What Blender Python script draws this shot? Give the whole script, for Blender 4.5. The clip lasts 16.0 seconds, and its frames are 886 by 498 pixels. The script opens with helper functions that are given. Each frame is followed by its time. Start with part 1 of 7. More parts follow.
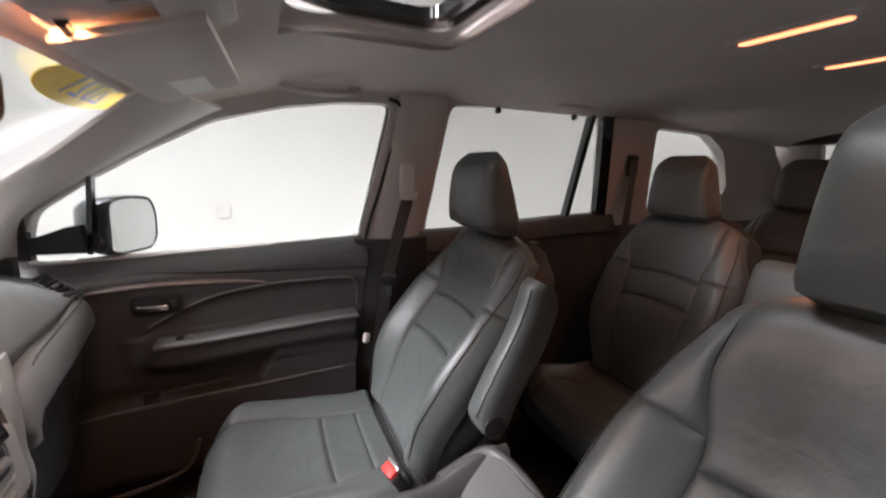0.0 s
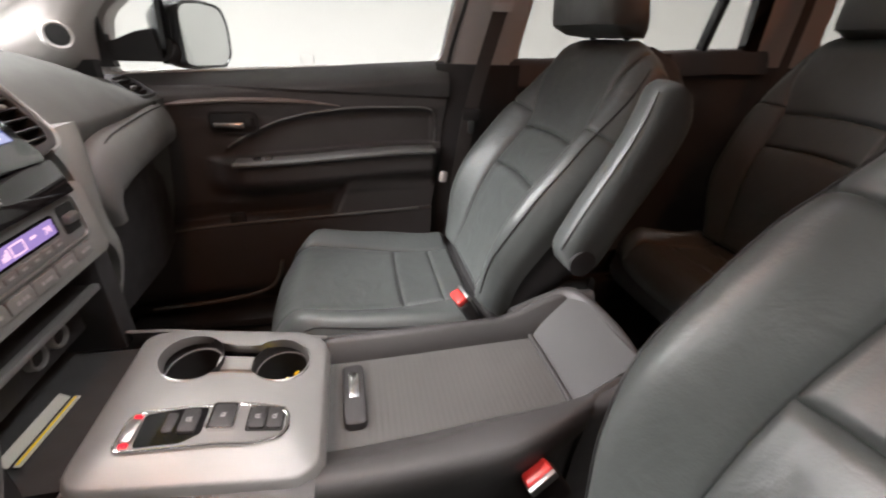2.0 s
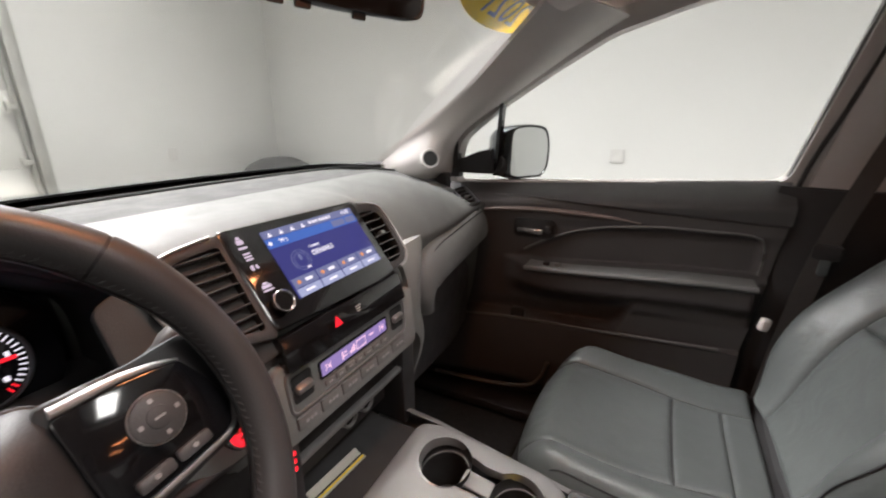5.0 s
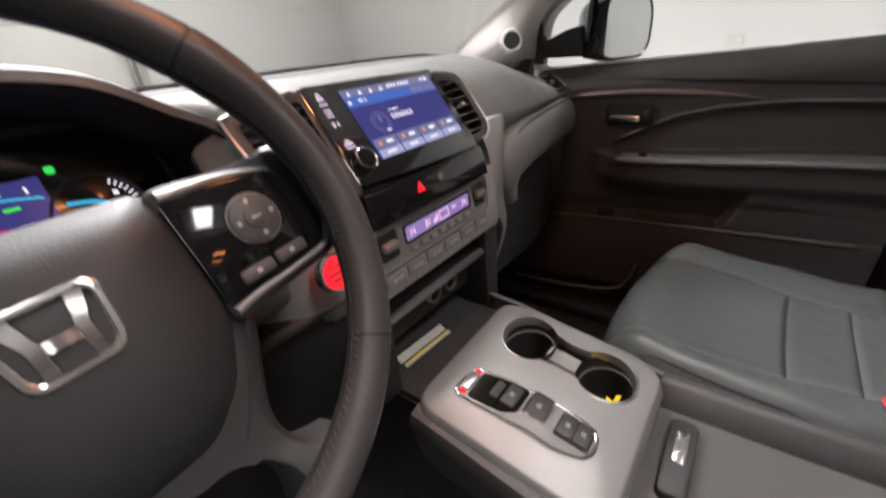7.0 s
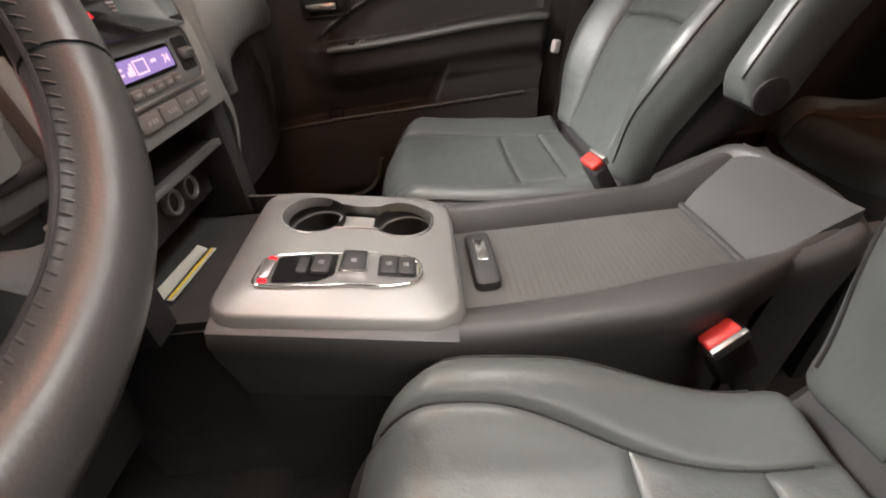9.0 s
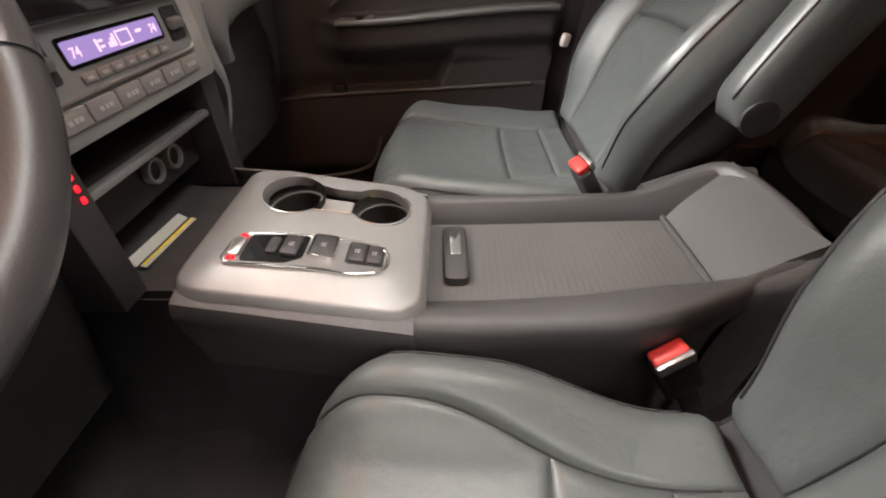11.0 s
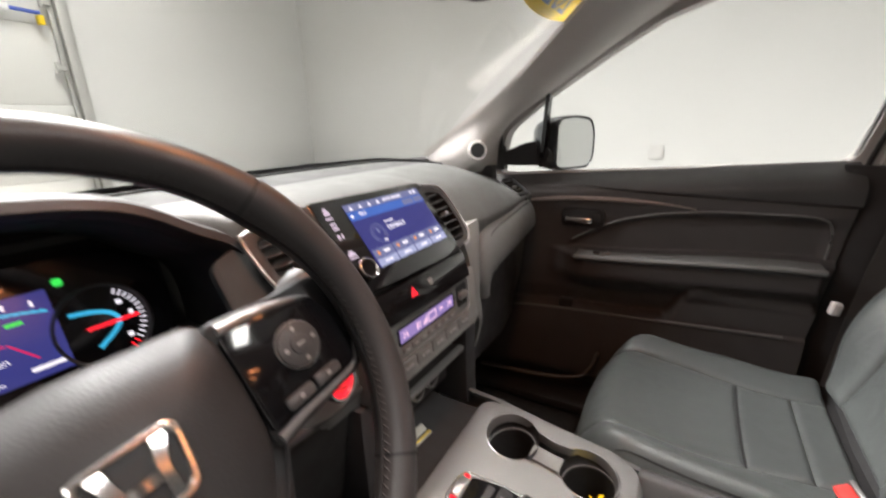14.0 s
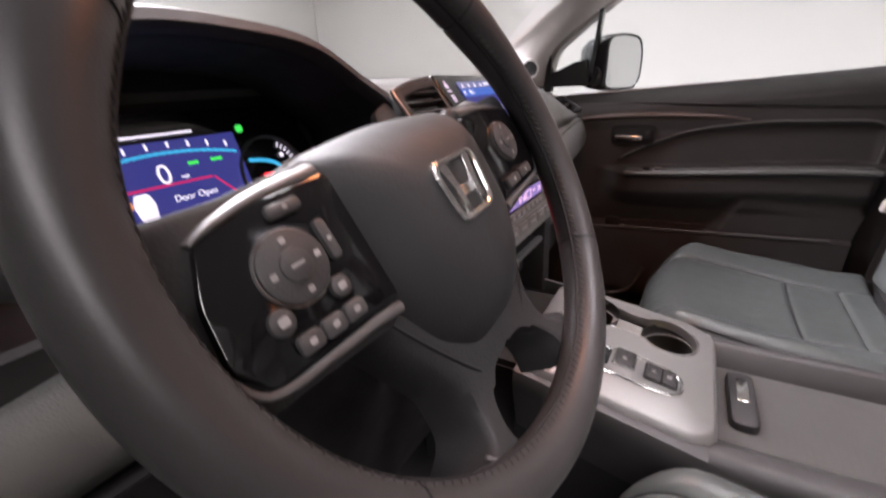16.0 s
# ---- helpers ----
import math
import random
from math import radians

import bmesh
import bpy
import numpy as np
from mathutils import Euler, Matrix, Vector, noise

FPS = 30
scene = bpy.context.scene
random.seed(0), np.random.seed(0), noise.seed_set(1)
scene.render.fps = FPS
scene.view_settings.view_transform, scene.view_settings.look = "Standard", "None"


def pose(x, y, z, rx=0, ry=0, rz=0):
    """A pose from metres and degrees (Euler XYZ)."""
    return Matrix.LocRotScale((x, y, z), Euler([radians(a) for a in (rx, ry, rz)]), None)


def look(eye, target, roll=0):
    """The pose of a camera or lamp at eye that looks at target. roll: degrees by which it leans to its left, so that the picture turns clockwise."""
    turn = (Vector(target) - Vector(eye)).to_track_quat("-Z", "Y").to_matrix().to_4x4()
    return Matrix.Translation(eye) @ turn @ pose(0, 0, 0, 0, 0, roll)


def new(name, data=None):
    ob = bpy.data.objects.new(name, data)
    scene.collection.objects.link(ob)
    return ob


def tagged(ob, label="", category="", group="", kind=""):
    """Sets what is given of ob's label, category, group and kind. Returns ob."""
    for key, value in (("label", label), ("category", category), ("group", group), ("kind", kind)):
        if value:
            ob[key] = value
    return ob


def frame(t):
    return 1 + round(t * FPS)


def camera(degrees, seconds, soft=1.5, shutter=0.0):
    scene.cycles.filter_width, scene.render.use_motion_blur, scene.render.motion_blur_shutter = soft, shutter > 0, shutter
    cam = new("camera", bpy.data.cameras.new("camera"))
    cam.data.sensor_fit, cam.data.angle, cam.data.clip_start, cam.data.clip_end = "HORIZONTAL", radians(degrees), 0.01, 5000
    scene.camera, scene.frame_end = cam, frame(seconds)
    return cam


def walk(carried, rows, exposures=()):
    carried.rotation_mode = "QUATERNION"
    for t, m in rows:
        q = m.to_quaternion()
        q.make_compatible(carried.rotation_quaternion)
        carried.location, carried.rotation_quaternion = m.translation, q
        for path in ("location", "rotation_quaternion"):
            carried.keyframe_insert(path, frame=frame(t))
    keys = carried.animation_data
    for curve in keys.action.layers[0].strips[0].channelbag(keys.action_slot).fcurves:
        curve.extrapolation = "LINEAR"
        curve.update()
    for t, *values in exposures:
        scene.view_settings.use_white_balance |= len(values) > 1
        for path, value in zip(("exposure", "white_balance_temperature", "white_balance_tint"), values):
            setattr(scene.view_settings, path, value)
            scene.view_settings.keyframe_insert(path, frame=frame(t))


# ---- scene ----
cam = camera(93.80, 16.0, soft=2.0, shutter=0.5)
PATH = [
    (0.0, (-0.5555, 0.0150, 1.3837), (1.2436, -0.7731, 1.0067), 1.59),
    (0.5, (-0.5223, -0.0232, 1.3412), (1.2419, -0.7826, 0.7836), 2.31),
    (1.0, (-0.5085, -0.0326, 1.2961), (1.2167, -0.7264, 0.5596), 2.59),
    (1.5, (-0.4864, -0.0309, 1.2415), (1.2266, -0.6097, 0.3868), 2.53),
    (2.0, (-0.4740, -0.0230, 1.2085), (1.2716, -0.4037, 0.3098), 2.05),
    (2.5, (-0.4628, -0.0164, 1.1940), (1.3337, -0.1583, 0.3264), 1.25),
    (3.0, (-0.4512, 0.0068, 1.2127), (1.3865, 0.0953, 0.4284), 0.61),
    (3.5, (-0.4333, 0.0066, 1.2635), (1.4232, 0.3068, 0.5828), 0.07),
    (4.0, (-0.4150, -0.0141, 1.3068), (1.4324, 0.4904, 0.7299), -0.20),
    (6.5, (-0.4080, -0.0041, 1.2560), (0.9740, 1.2125, 0.4751), -4.14),
    (7.0, (-0.4184, 0.0012, 1.2133), (0.9635, 1.1296, 0.3094), -5.41),
    (7.5, (-0.4284, 0.0266, 1.1331), (1.0040, 1.0032, 0.1358), -7.03),
    (8.0, (-0.4368, 0.0543, 1.0886), (1.0690, 0.8136, 0.0134), -7.91),
    (8.5, (-0.4467, 0.0581, 1.0561), (1.1607, 0.4652, -0.0622), -6.92),
    (9.0, (-0.4535, 0.0550, 1.0522), (1.1943, 0.0687, -0.0812), -5.83),
    (11.5, (-0.4504, -0.0001, 1.0769), (1.1111, 0.1454, -0.1643), 1.20),
    (12.0, (-0.4504, -0.0024, 1.0905), (1.1213, 0.5493, -0.0164), -0.70),
    (12.5, (-0.4476, -0.0066, 1.1373), (1.1237, 0.7801, 0.1822), -2.17),
    (13.0, (-0.4466, 0.0000, 1.1680), (1.1574, 0.8755, 0.3550), -2.64),
    (13.5, (-0.4550, 0.0175, 1.2127), (1.1839, 0.9359, 0.5267), -2.22),
    (14.0, (-0.4666, 0.0296, 1.2629), (1.1711, 1.0291, 0.6981), -2.14),
    (14.5, (-0.5745, 0.0745, 1.3278), (1.0159, 1.1783, 0.8256), -1.36),
    (15.0, (-0.6196, 0.1058, 1.2617), (0.9430, 1.2510, 0.7648), -1.55),
    (15.5, (-0.6235, 0.1138, 1.2095), (0.9363, 1.2127, 0.6100), -1.76),
    (16.0, (-0.6221, 0.1156, 1.1664), (0.9485, 1.1062, 0.4235), -3.09),
]
walk(cam, [(t, look(eye, target, roll)) for t, eye, target, roll in PATH],
     [(0.0, 0.40, 6480, 16), (2.0, 0.42, 6700, 14), (3.5, 0.40, 6700, 12), (4.0, 0.30, 6750, 12), (6.5, 0.0, 6650, 16), (7.5, 0.10, 6800, 15), (8.0, 0.45, 7000, 14), (8.5, 0.55, 7100, 14), (9.0, 0.55, 7000, 13), (11.5, 0.50, 7000, 13), (12.0, 0.55, 7100, 13), (12.5, 0.45, 6900, 13), (13.0, 0.32, 6800, 13), (14.0, 0.2, 6800, 13), (14.5, 0.12, 6800, 13), (15.0, 0.08, 6600, 16), (15.5, 0.15, 6550, 20), (16.0, 0.24, 6550, 22)])


# ---- light ----
world = bpy.data.worlds.new("world")
scene.world = world
world.use_nodes = True
wn = world.node_tree.nodes
wn["Background"].inputs[0].default_value = (0.80, 0.86, 0.95, 1)
wn["Background"].inputs[1].default_value = 0.15


def area_lamp(name, m, sx, sy, watts, colour):
    lamp = bpy.data.lights.new(name, "AREA")
    lamp.shape, lamp.size, lamp.size_y, lamp.energy, lamp.color = "RECTANGLE", sx, sy, watts, colour
    ob = new(name, lamp)
    ob.matrix_world = m
    return ob


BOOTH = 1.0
# Ceiling lamps out of view; spots and watts chosen to light cabin and walls.
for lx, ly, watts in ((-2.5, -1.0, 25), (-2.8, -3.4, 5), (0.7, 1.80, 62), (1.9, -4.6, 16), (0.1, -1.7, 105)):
    area_lamp("unseen_booth_light", pose(lx, ly, 3.34), 0.5, 2.6, watts * BOOTH, (0.97, 0.99, 1.0)).data.spread = radians(125)
# Two added panels, never in view, brighten the seats through the windscreen.
for lx, watts in ((-1.0, 26), (0.55, 155)):
    panel = area_lamp("unseen_booth_light", look((lx, 2.40, 3.18), (lx * 0.50, -0.30, 0.9)), 0.7, 1.6, watts * BOOTH, (0.97, 0.99, 1.0))
    panel.data.spread = radians(125)
WARM = (1.0, 0.36, 0.14)
area_lamp("map_light", pose(0.160, 0.228, 1.541), 0.08, 0.04, 1.0, WARM)
area_lamp("map_light", pose(-0.160, 0.228, 1.541), 0.08, 0.04, 1.0, WARM)
area_lamp("dome_light", pose(-0.02, -0.95, 1.652), 0.18, 0.03, 0.7, WARM)
area_lamp("dome_light", pose(0.0, -1.33, 1.652), 0.18, 0.03, 0.6, WARM)
for hx in (-0.68, 0.68):
    lamp = bpy.data.lights.new("headlight_beam", "SPOT")
    lamp.energy, lamp.color, lamp.spot_size, lamp.spot_blend, lamp.shadow_soft_size = 90, (1, 0.95, 0.88), radians(70), 0.25, 0.05
    new("headlight_beam", lamp).matrix_world = look((hx, 2.22, 0.72), (hx - 0.35, 3.8, 0.05))


# ---- materials ----
def material(name, colour, rough=0.5, metal=0.0, grain=0.0, size=300.0, vary=0.12, stain=4.0, cells=False, coat=0.0, spec=0.5, pieces=0.0, wrinkle=0.0):
    """A surface with blotches at one scale and grain with relief at another."""
    m = bpy.data.materials.new(name)
    m.use_nodes = True
    t = m.node_tree
    n, l = t.nodes, t.links
    b = n["Principled BSDF"]
    b.inputs["Metallic"].default_value = metal
    b.inputs["Coat Weight"].default_value = coat
    b.inputs["Specular IOR Level"].default_value = spec
    co = n.new("ShaderNodeTexCoord")
    big = n.new("ShaderNodeTexNoise")
    big.inputs["Scale"].default_value, big.inputs["Detail"].default_value = stain, 5
    l.new(co.outputs["Object"], big.inputs["Vector"])
    ramp = n.new("ShaderNodeMapRange")
    ramp.inputs["From Min"].default_value, ramp.inputs["From Max"].default_value = 0.3, 0.7
    ramp.inputs["To Min"].default_value, ramp.inputs["To Max"].default_value = 1 - vary, 1 + vary
    l.new(big.outputs["Fac"], ramp.inputs["Value"])
    mul = n.new("ShaderNodeVectorMath")
    mul.operation = "SCALE"
    mul.inputs[0].default_value = colour
    l.new(ramp.outputs[0], mul.inputs["Scale"])
    src = mul.outputs[0]
    if pieces:
        info = n.new("ShaderNodeObjectInfo")
        pr = n.new("ShaderNodeMapRange")
        pr.inputs["To Min"].default_value, pr.inputs["To Max"].default_value = 1 - pieces, 1 + pieces
        l.new(info.outputs["Random"], pr.inputs["Value"])
        mul2 = n.new("ShaderNodeVectorMath")
        mul2.operation = "SCALE"
        l.new(src, mul2.inputs[0])
        l.new(pr.outputs[0], mul2.inputs["Scale"])
        src = mul2.outputs[0]
    l.new(src, b.inputs["Base Color"])
    rr = n.new("ShaderNodeMapRange")
    rr.inputs["From Min"].default_value, rr.inputs["From Max"].default_value = 0.25, 0.75
    rr.inputs["To Min"].default_value, rr.inputs["To Max"].default_value = rough * 0.85, min(1, rough * 1.15)
    mid = n.new("ShaderNodeTexNoise")
    mid.inputs["Scale"].default_value, mid.inputs["Detail"].default_value = stain * 6, 4
    l.new(co.outputs["Object"], mid.inputs["Vector"])
    l.new(mid.outputs["Fac"], rr.inputs["Value"])
    l.new(rr.outputs[0], b.inputs["Roughness"])
    if grain:
        fine = n.new("ShaderNodeTexVoronoi" if cells else "ShaderNodeTexNoise")
        fine.inputs["Scale"].default_value = size
        l.new(co.outputs["Object"], fine.inputs["Vector"])
        bump = n.new("ShaderNodeBump")
        bump.inputs["Strength"].default_value, bump.inputs["Distance"].default_value = grain, 0.001
        l.new(fine.outputs["Distance" if cells else "Fac"], bump.inputs["Height"])
        l.new(bump.outputs[0], b.inputs["Normal"])
        if wrinkle:
            soft_ = n.new("ShaderNodeTexNoise")
            soft_.inputs["Scale"].default_value, soft_.inputs["Detail"].default_value, soft_.inputs["Distortion"].default_value = 16, 3, 0.6
            l.new(co.outputs["Object"], soft_.inputs["Vector"])
            fold = n.new("ShaderNodeBump")
            fold.inputs["Strength"].default_value, fold.inputs["Distance"].default_value = wrinkle, 0.012
            l.new(soft_.outputs["Fac"], fold.inputs["Height"])
            l.new(fold.outputs[0], bump.inputs["Normal"])
    return m


def glow(name, colour, strength):
    m = bpy.data.materials.new(name)
    m.use_nodes = True
    b = m.node_tree.nodes["Principled BSDF"]
    b.inputs["Base Color"].default_value = (0.01, 0.01, 0.012, 1)
    b.inputs["Roughness"].default_value = 0.15
    b.inputs["Emission Color"].default_value = (*colour, 1)
    b.inputs["Emission Strength"].default_value = strength
    return m


def clear(name, tint, rough=0.0):
    m = bpy.data.materials.new(name)
    m.use_nodes = True
    t = m.node_tree
    n, l = t.nodes, t.links
    out = n["Material Output"]
    n.remove(n["Principled BSDF"])
    see, shine, mix, face, power, amount = (n.new("ShaderNode" + k) for k in ("BsdfTransparent", "BsdfGlossy", "MixShader", "LayerWeight", "Math", "Math"))
    see.inputs[0].default_value = (*tint, 1)
    shine.inputs["Roughness"].default_value = 0.02
    face.inputs["Blend"].default_value = 0.5
    power.operation, amount.operation = "POWER", "MULTIPLY_ADD"
    power.inputs[1].default_value = 5
    amount.inputs[1].default_value, amount.inputs[2].default_value = 0.5, 0.02
    l.new(face.outputs["Facing"], power.inputs[0])
    l.new(power.outputs[0], amount.inputs[0])
    l.new(amount.outputs[0], mix.inputs[0])
    l.new(see.outputs[0], mix.inputs[1])
    l.new(shine.outputs[0], mix.inputs[2])
    l.new(mix.outputs[0], out.inputs[0])
    return m


LEATHER = material("black_leather", (0.078, 0.086, 0.084), 0.40, grain=0.12, size=420, cells=True, vary=0.14, stain=5, spec=0.55, wrinkle=0.26)
LEATHER_SIDE = material("black_vinyl", (0.027, 0.0265, 0.027), 0.58, grain=0.12, size=500, cells=True, spec=0.38)
RIM = material("wheel_leather", (0.048, 0.045, 0.045), 0.38, grain=0.07, size=600, cells=True, spec=0.5)
THREAD = material("seam_thread", (0.015, 0.015, 0.016), 0.7, grain=0.2)
RIM_STITCH = material("rim_thread", (0.05, 0.05, 0.05), 0.6, grain=0.2)
DASH = material("dash_plastic", (0.205, 0.205, 0.197), 0.62, grain=0.25, size=700, cells=True, vary=0.06)
# One dash vinyl twice: deck coloured lighter, flat top darker, to even the light.
DASHLIT = material("dash_vinyl_lit", (0.100, 0.102, 0.098), 0.62, grain=0.25, size=700, cells=True, vary=0.06, spec=0.4)
DASHDIM = material("dash_vinyl_dimmed", (0.050, 0.051, 0.0495), 0.75, grain=0.25, size=700, cells=True, vary=0.06, spec=0.25)
DASHPAD = material("dash_pad_vinyl", (0.165, 0.168, 0.165), 0.45, grain=0.15, size=600, cells=True, vary=0.08)
PLASTIC = material("black_plastic", (0.026, 0.025, 0.026), 0.55, grain=0.2, size=650, vary=0.1)
DOORPAD = material("door_pad_vinyl", (0.075, 0.073, 0.073), 0.5, grain=0.15, size=650, cells=True, vary=0.06)
DOORSKIN = material("door_plastic", (0.074, 0.069, 0.069), 0.55, grain=0.2, size=650, cells=True, vary=0.08)
GLOSS = material("gloss_black", (0.006, 0.006, 0.007), 0.10, vary=0.05, coat=0.4)
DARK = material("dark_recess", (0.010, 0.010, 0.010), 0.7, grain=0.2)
SATIN = material("satin_silver", (0.34, 0.335, 0.33), 0.34, metal=0.75, grain=0.08, size=900, vary=0.05)
PLATE = material("grey_metallic_trim", (0.27, 0.266, 0.262), 0.48, metal=0.55, grain=0.08, size=900, vary=0.06)
CHROME = material("chrome", (0.80, 0.79, 0.78), 0.20, metal=1.0, vary=0.03)
WOODGREY = material("brushed_trim", (0.36, 0.30, 0.275), 0.34, metal=0.5, grain=0.15, size=500, vary=0.1)
LINER = material("headliner_fabric", (0.62, 0.565, 0.54), 0.95, grain=0.6, size=900, vary=0.05)
PILLAR = material("pillar_plastic", (0.56, 0.53, 0.51), 0.65, grain=0.3, size=700, vary=0.04)
HOODSKIN = material("hood_vinyl", (0.035, 0.034, 0.034), 0.65, grain=0.2, size=600, cells=True, vary=0.08, spec=0.3)
CONSOLE = material("console_vinyl", (0.055, 0.053, 0.053), 0.48, grain=0.15, size=600, cells=True, vary=0.08)
CARPET = material("black_carpet", (0.014, 0.013, 0.013), 1.0, grain=1.0, size=350, vary=0.3, stain=9)
RUBBER = material("rubber_mat", (0.030, 0.030, 0.030), 0.62, grain=0.3, size=500)
TRAY = material("ribbed_tray", (0.088, 0.086, 0.083), 0.5, grain=0.3, size=800, vary=0.1)
RED = material("buckle_red", (0.62, 0.045, 0.04), 0.35, vary=0.08)
TRIMGREY = material("satin_grey_trim", (0.17, 0.167, 0.164), 0.42, metal=0.5, grain=0.08, size=900, vary=0.05)
WEB = material("belt_webbing", (0.085, 0.080, 0.078), 0.7, grain=0.7, size=900)
BEIGE = material("beige_plastic", (0.42, 0.38, 0.34), 0.5, grain=0.2)
WALL = material("white_wall", (0.56, 0.562, 0.553), 0.85, grain=0.15, size=120, vary=0.03, stain=0.8)
DARKWALL = material("darkened_wall", (0.09, 0.09, 0.09), 0.9, grain=0.4, size=90, vary=0.1, stain=1.5)
DOORPANEL = material("garage_panel", (0.60, 0.60, 0.58), 0.6, grain=0.15, size=90, vary=0.03, pieces=0.02)
SOCKET = material("socket_plastic", (0.52, 0.515, 0.505), 0.5)
STEEL = material("galvanised_steel", (0.42, 0.42, 0.40), 0.45, metal=0.6, grain=0.2, size=200)
CONCRETE = material("sealed_concrete", (0.50, 0.49, 0.47), 0.45, grain=0.3, size=60, vary=0.12, stain=1.2)
PAINT = material("car_paint", (0.05, 0.055, 0.06), 0.25, metal=0.4, coat=0.8, grain=0.05, size=1500)
BINGREY = material("bin_plastic", (0.13, 0.13, 0.13), 0.6, grain=0.3)
YELLOW = material("yellow_vinyl", (0.80, 0.56, 0.005), 0.5, vary=0.04)
BLUEINK = material("blue_ink", (0.20, 0.24, 0.26), 0.5)
BLUEPAINT = material("blue_paint", (0.04, 0.09, 0.42), 0.5)
PAPER = material("grey_paper", (0.42, 0.41, 0.36), 0.7, grain=0.2, vary=0.08)
WHITE = material("white_label", (0.75, 0.75, 0.73), 0.6, vary=0.04)
PRINT = material("white_print", (0.341, 0.330, 0.330), 0.5)
MIRROR = material("mirror_glass", (0.78, 0.80, 0.80), 0.015, metal=1.0, vary=0.0)
GLASS = clear("window_glass", (0.97, 0.98, 0.97))
TINT = clear("tinted_glass", (0.80, 0.80, 0.79))
LAMP = glow("warm_lamp", (1.0, 0.30, 0.13), 2.4)
TUBE = glow("tube_light", (1.0, 0.985, 0.94), 9.0)
LCD = glow("screen_blue", (0.035, 0.04, 0.20), 1.0)
LCD_TOP = glow("screen_light_blue", (0.05, 0.14, 0.50), 1.0)
LCD_BAR = glow("screen_grey", (0.16, 0.18, 0.34), 1.0)
LCD_KEY = glow("screen_key", (0.36, 0.40, 0.62), 1.0)
LCD_WHITE = glow("screen_white", (0.85, 0.83, 0.95), 1.1)
LCD_ORANGE = glow("screen_orange", (0.75, 0.30, 0.12), 1.0)
ICON = glow("lit_icon", (0.75, 0.62, 0.78), 0.9)
VIOLET = glow("climate_violet", (0.28, 0.20, 0.48), 1.0)
PINK = glow("climate_pink", (0.95, 0.62, 0.80), 1.0)
REDGLOW = glow("lit_red", (1.0, 0.015, 0.03), 1.4)
REDDIM = glow("screen_red", (0.55, 0.02, 0.12), 1.0)
CYAN = glow("gauge_cyan", (0.03, 0.42, 0.70), 1.0)
GREEN = glow("lit_green", (0.03, 0.75, 0.10), 1.0)


# ---- mesh tools ----
def thing(name, base, label, category, group="", kind=""):
    e = new(name)
    e.empty_display_size = 0.05
    e.matrix_world = pose(*base)
    return tagged(e, label, category, group, kind)


def link(name, verts, faces, mat, parent=None, label="", smooth=True, angle=40):
    verts = np.asarray(verts, float).reshape(-1, 3)
    mid = (verts.max(0) + verts.min(0)) / 2
    me = bpy.data.meshes.new(name)
    me.from_pydata((verts - mid).tolist(), [], [list(map(int, f)) for f in faces])
    bm = bmesh.new()
    bm.from_mesh(me)
    bmesh.ops.recalc_face_normals(bm, faces=bm.faces)
    if smooth:
        for f in bm.faces:
            f.smooth = True
        for e in bm.edges:
            if len(e.link_faces) == 2 and e.calc_face_angle(0) > radians(angle):
                e.smooth = False
    bm.to_mesh(me)
    bm.free()
    me.materials.append(mat)
    ob = new(name, me)
    ob.matrix_basis = Matrix.Translation(mid)
    if parent:
        ob.parent = parent
        base = parent.matrix_basis if parent.parent is None else parent.parent.matrix_basis @ parent.matrix_parent_inverse @ parent.matrix_basis
        ob.matrix_parent_inverse = base.inverted()
    if label:
        ob["label"] = label
    return ob


def place(m, verts):
    v = np.asarray(verts, float).reshape(-1, 3)
    a = np.array(m)
    return v @ a[:3, :3].T + a[:3, 3]


def sheet(P, thick, way=None):
    """A closed sheet from a grid of points: thick metres deep along way, or along the mean normal."""
    P = np.asarray(P, float)
    n, m = P.shape[:2]
    if way is None:
        du, dv = np.gradient(P, axis=0), np.gradient(P, axis=1)
        N = np.cross(du, dv)
        N /= np.maximum(np.linalg.norm(N, axis=2, keepdims=True), 1e-9)
    else:
        N = np.broadcast_to(np.asarray(way, float), P.shape)
    V = np.concatenate([P.reshape(-1, 3), (P + N * thick).reshape(-1, 3)])
    k = n * m
    F = []
    for i in range(n - 1):
        for j in range(m - 1):
            a = i * m + j
            F.append((a, a + 1, a + m + 1, a + m))
            F.append((k + a, k + a + m, k + a + m + 1, k + a + 1))
    rim = [j for j in range(m)] + [i * m + m - 1 for i in range(1, n)] + [(n - 1) * m + j for j in range(m - 2, -1, -1)] + [i * m for i in range(n - 2, 0, -1)]
    for a, b in zip(rim, rim[1:] + rim[:1]):
        F.append((a, b, k + b, k + a))
    return V, F


def loft(rings, caps=True, closed=False):
    R = np.asarray(rings, float)
    n, m = R.shape[:2]
    F = []
    for i in range(n if closed else n - 1):
        for j in range(m):
            a, b, c, d = i * m + j, i * m + (j + 1) % m, ((i + 1) % n) * m + (j + 1) % m, ((i + 1) % n) * m + j
            F.append((a, b, c, d))
    if caps and not closed:
        F += [tuple(range(m))[::-1], tuple((n - 1) * m + j for j in range(m))]
    return R.reshape(-1, 3), F


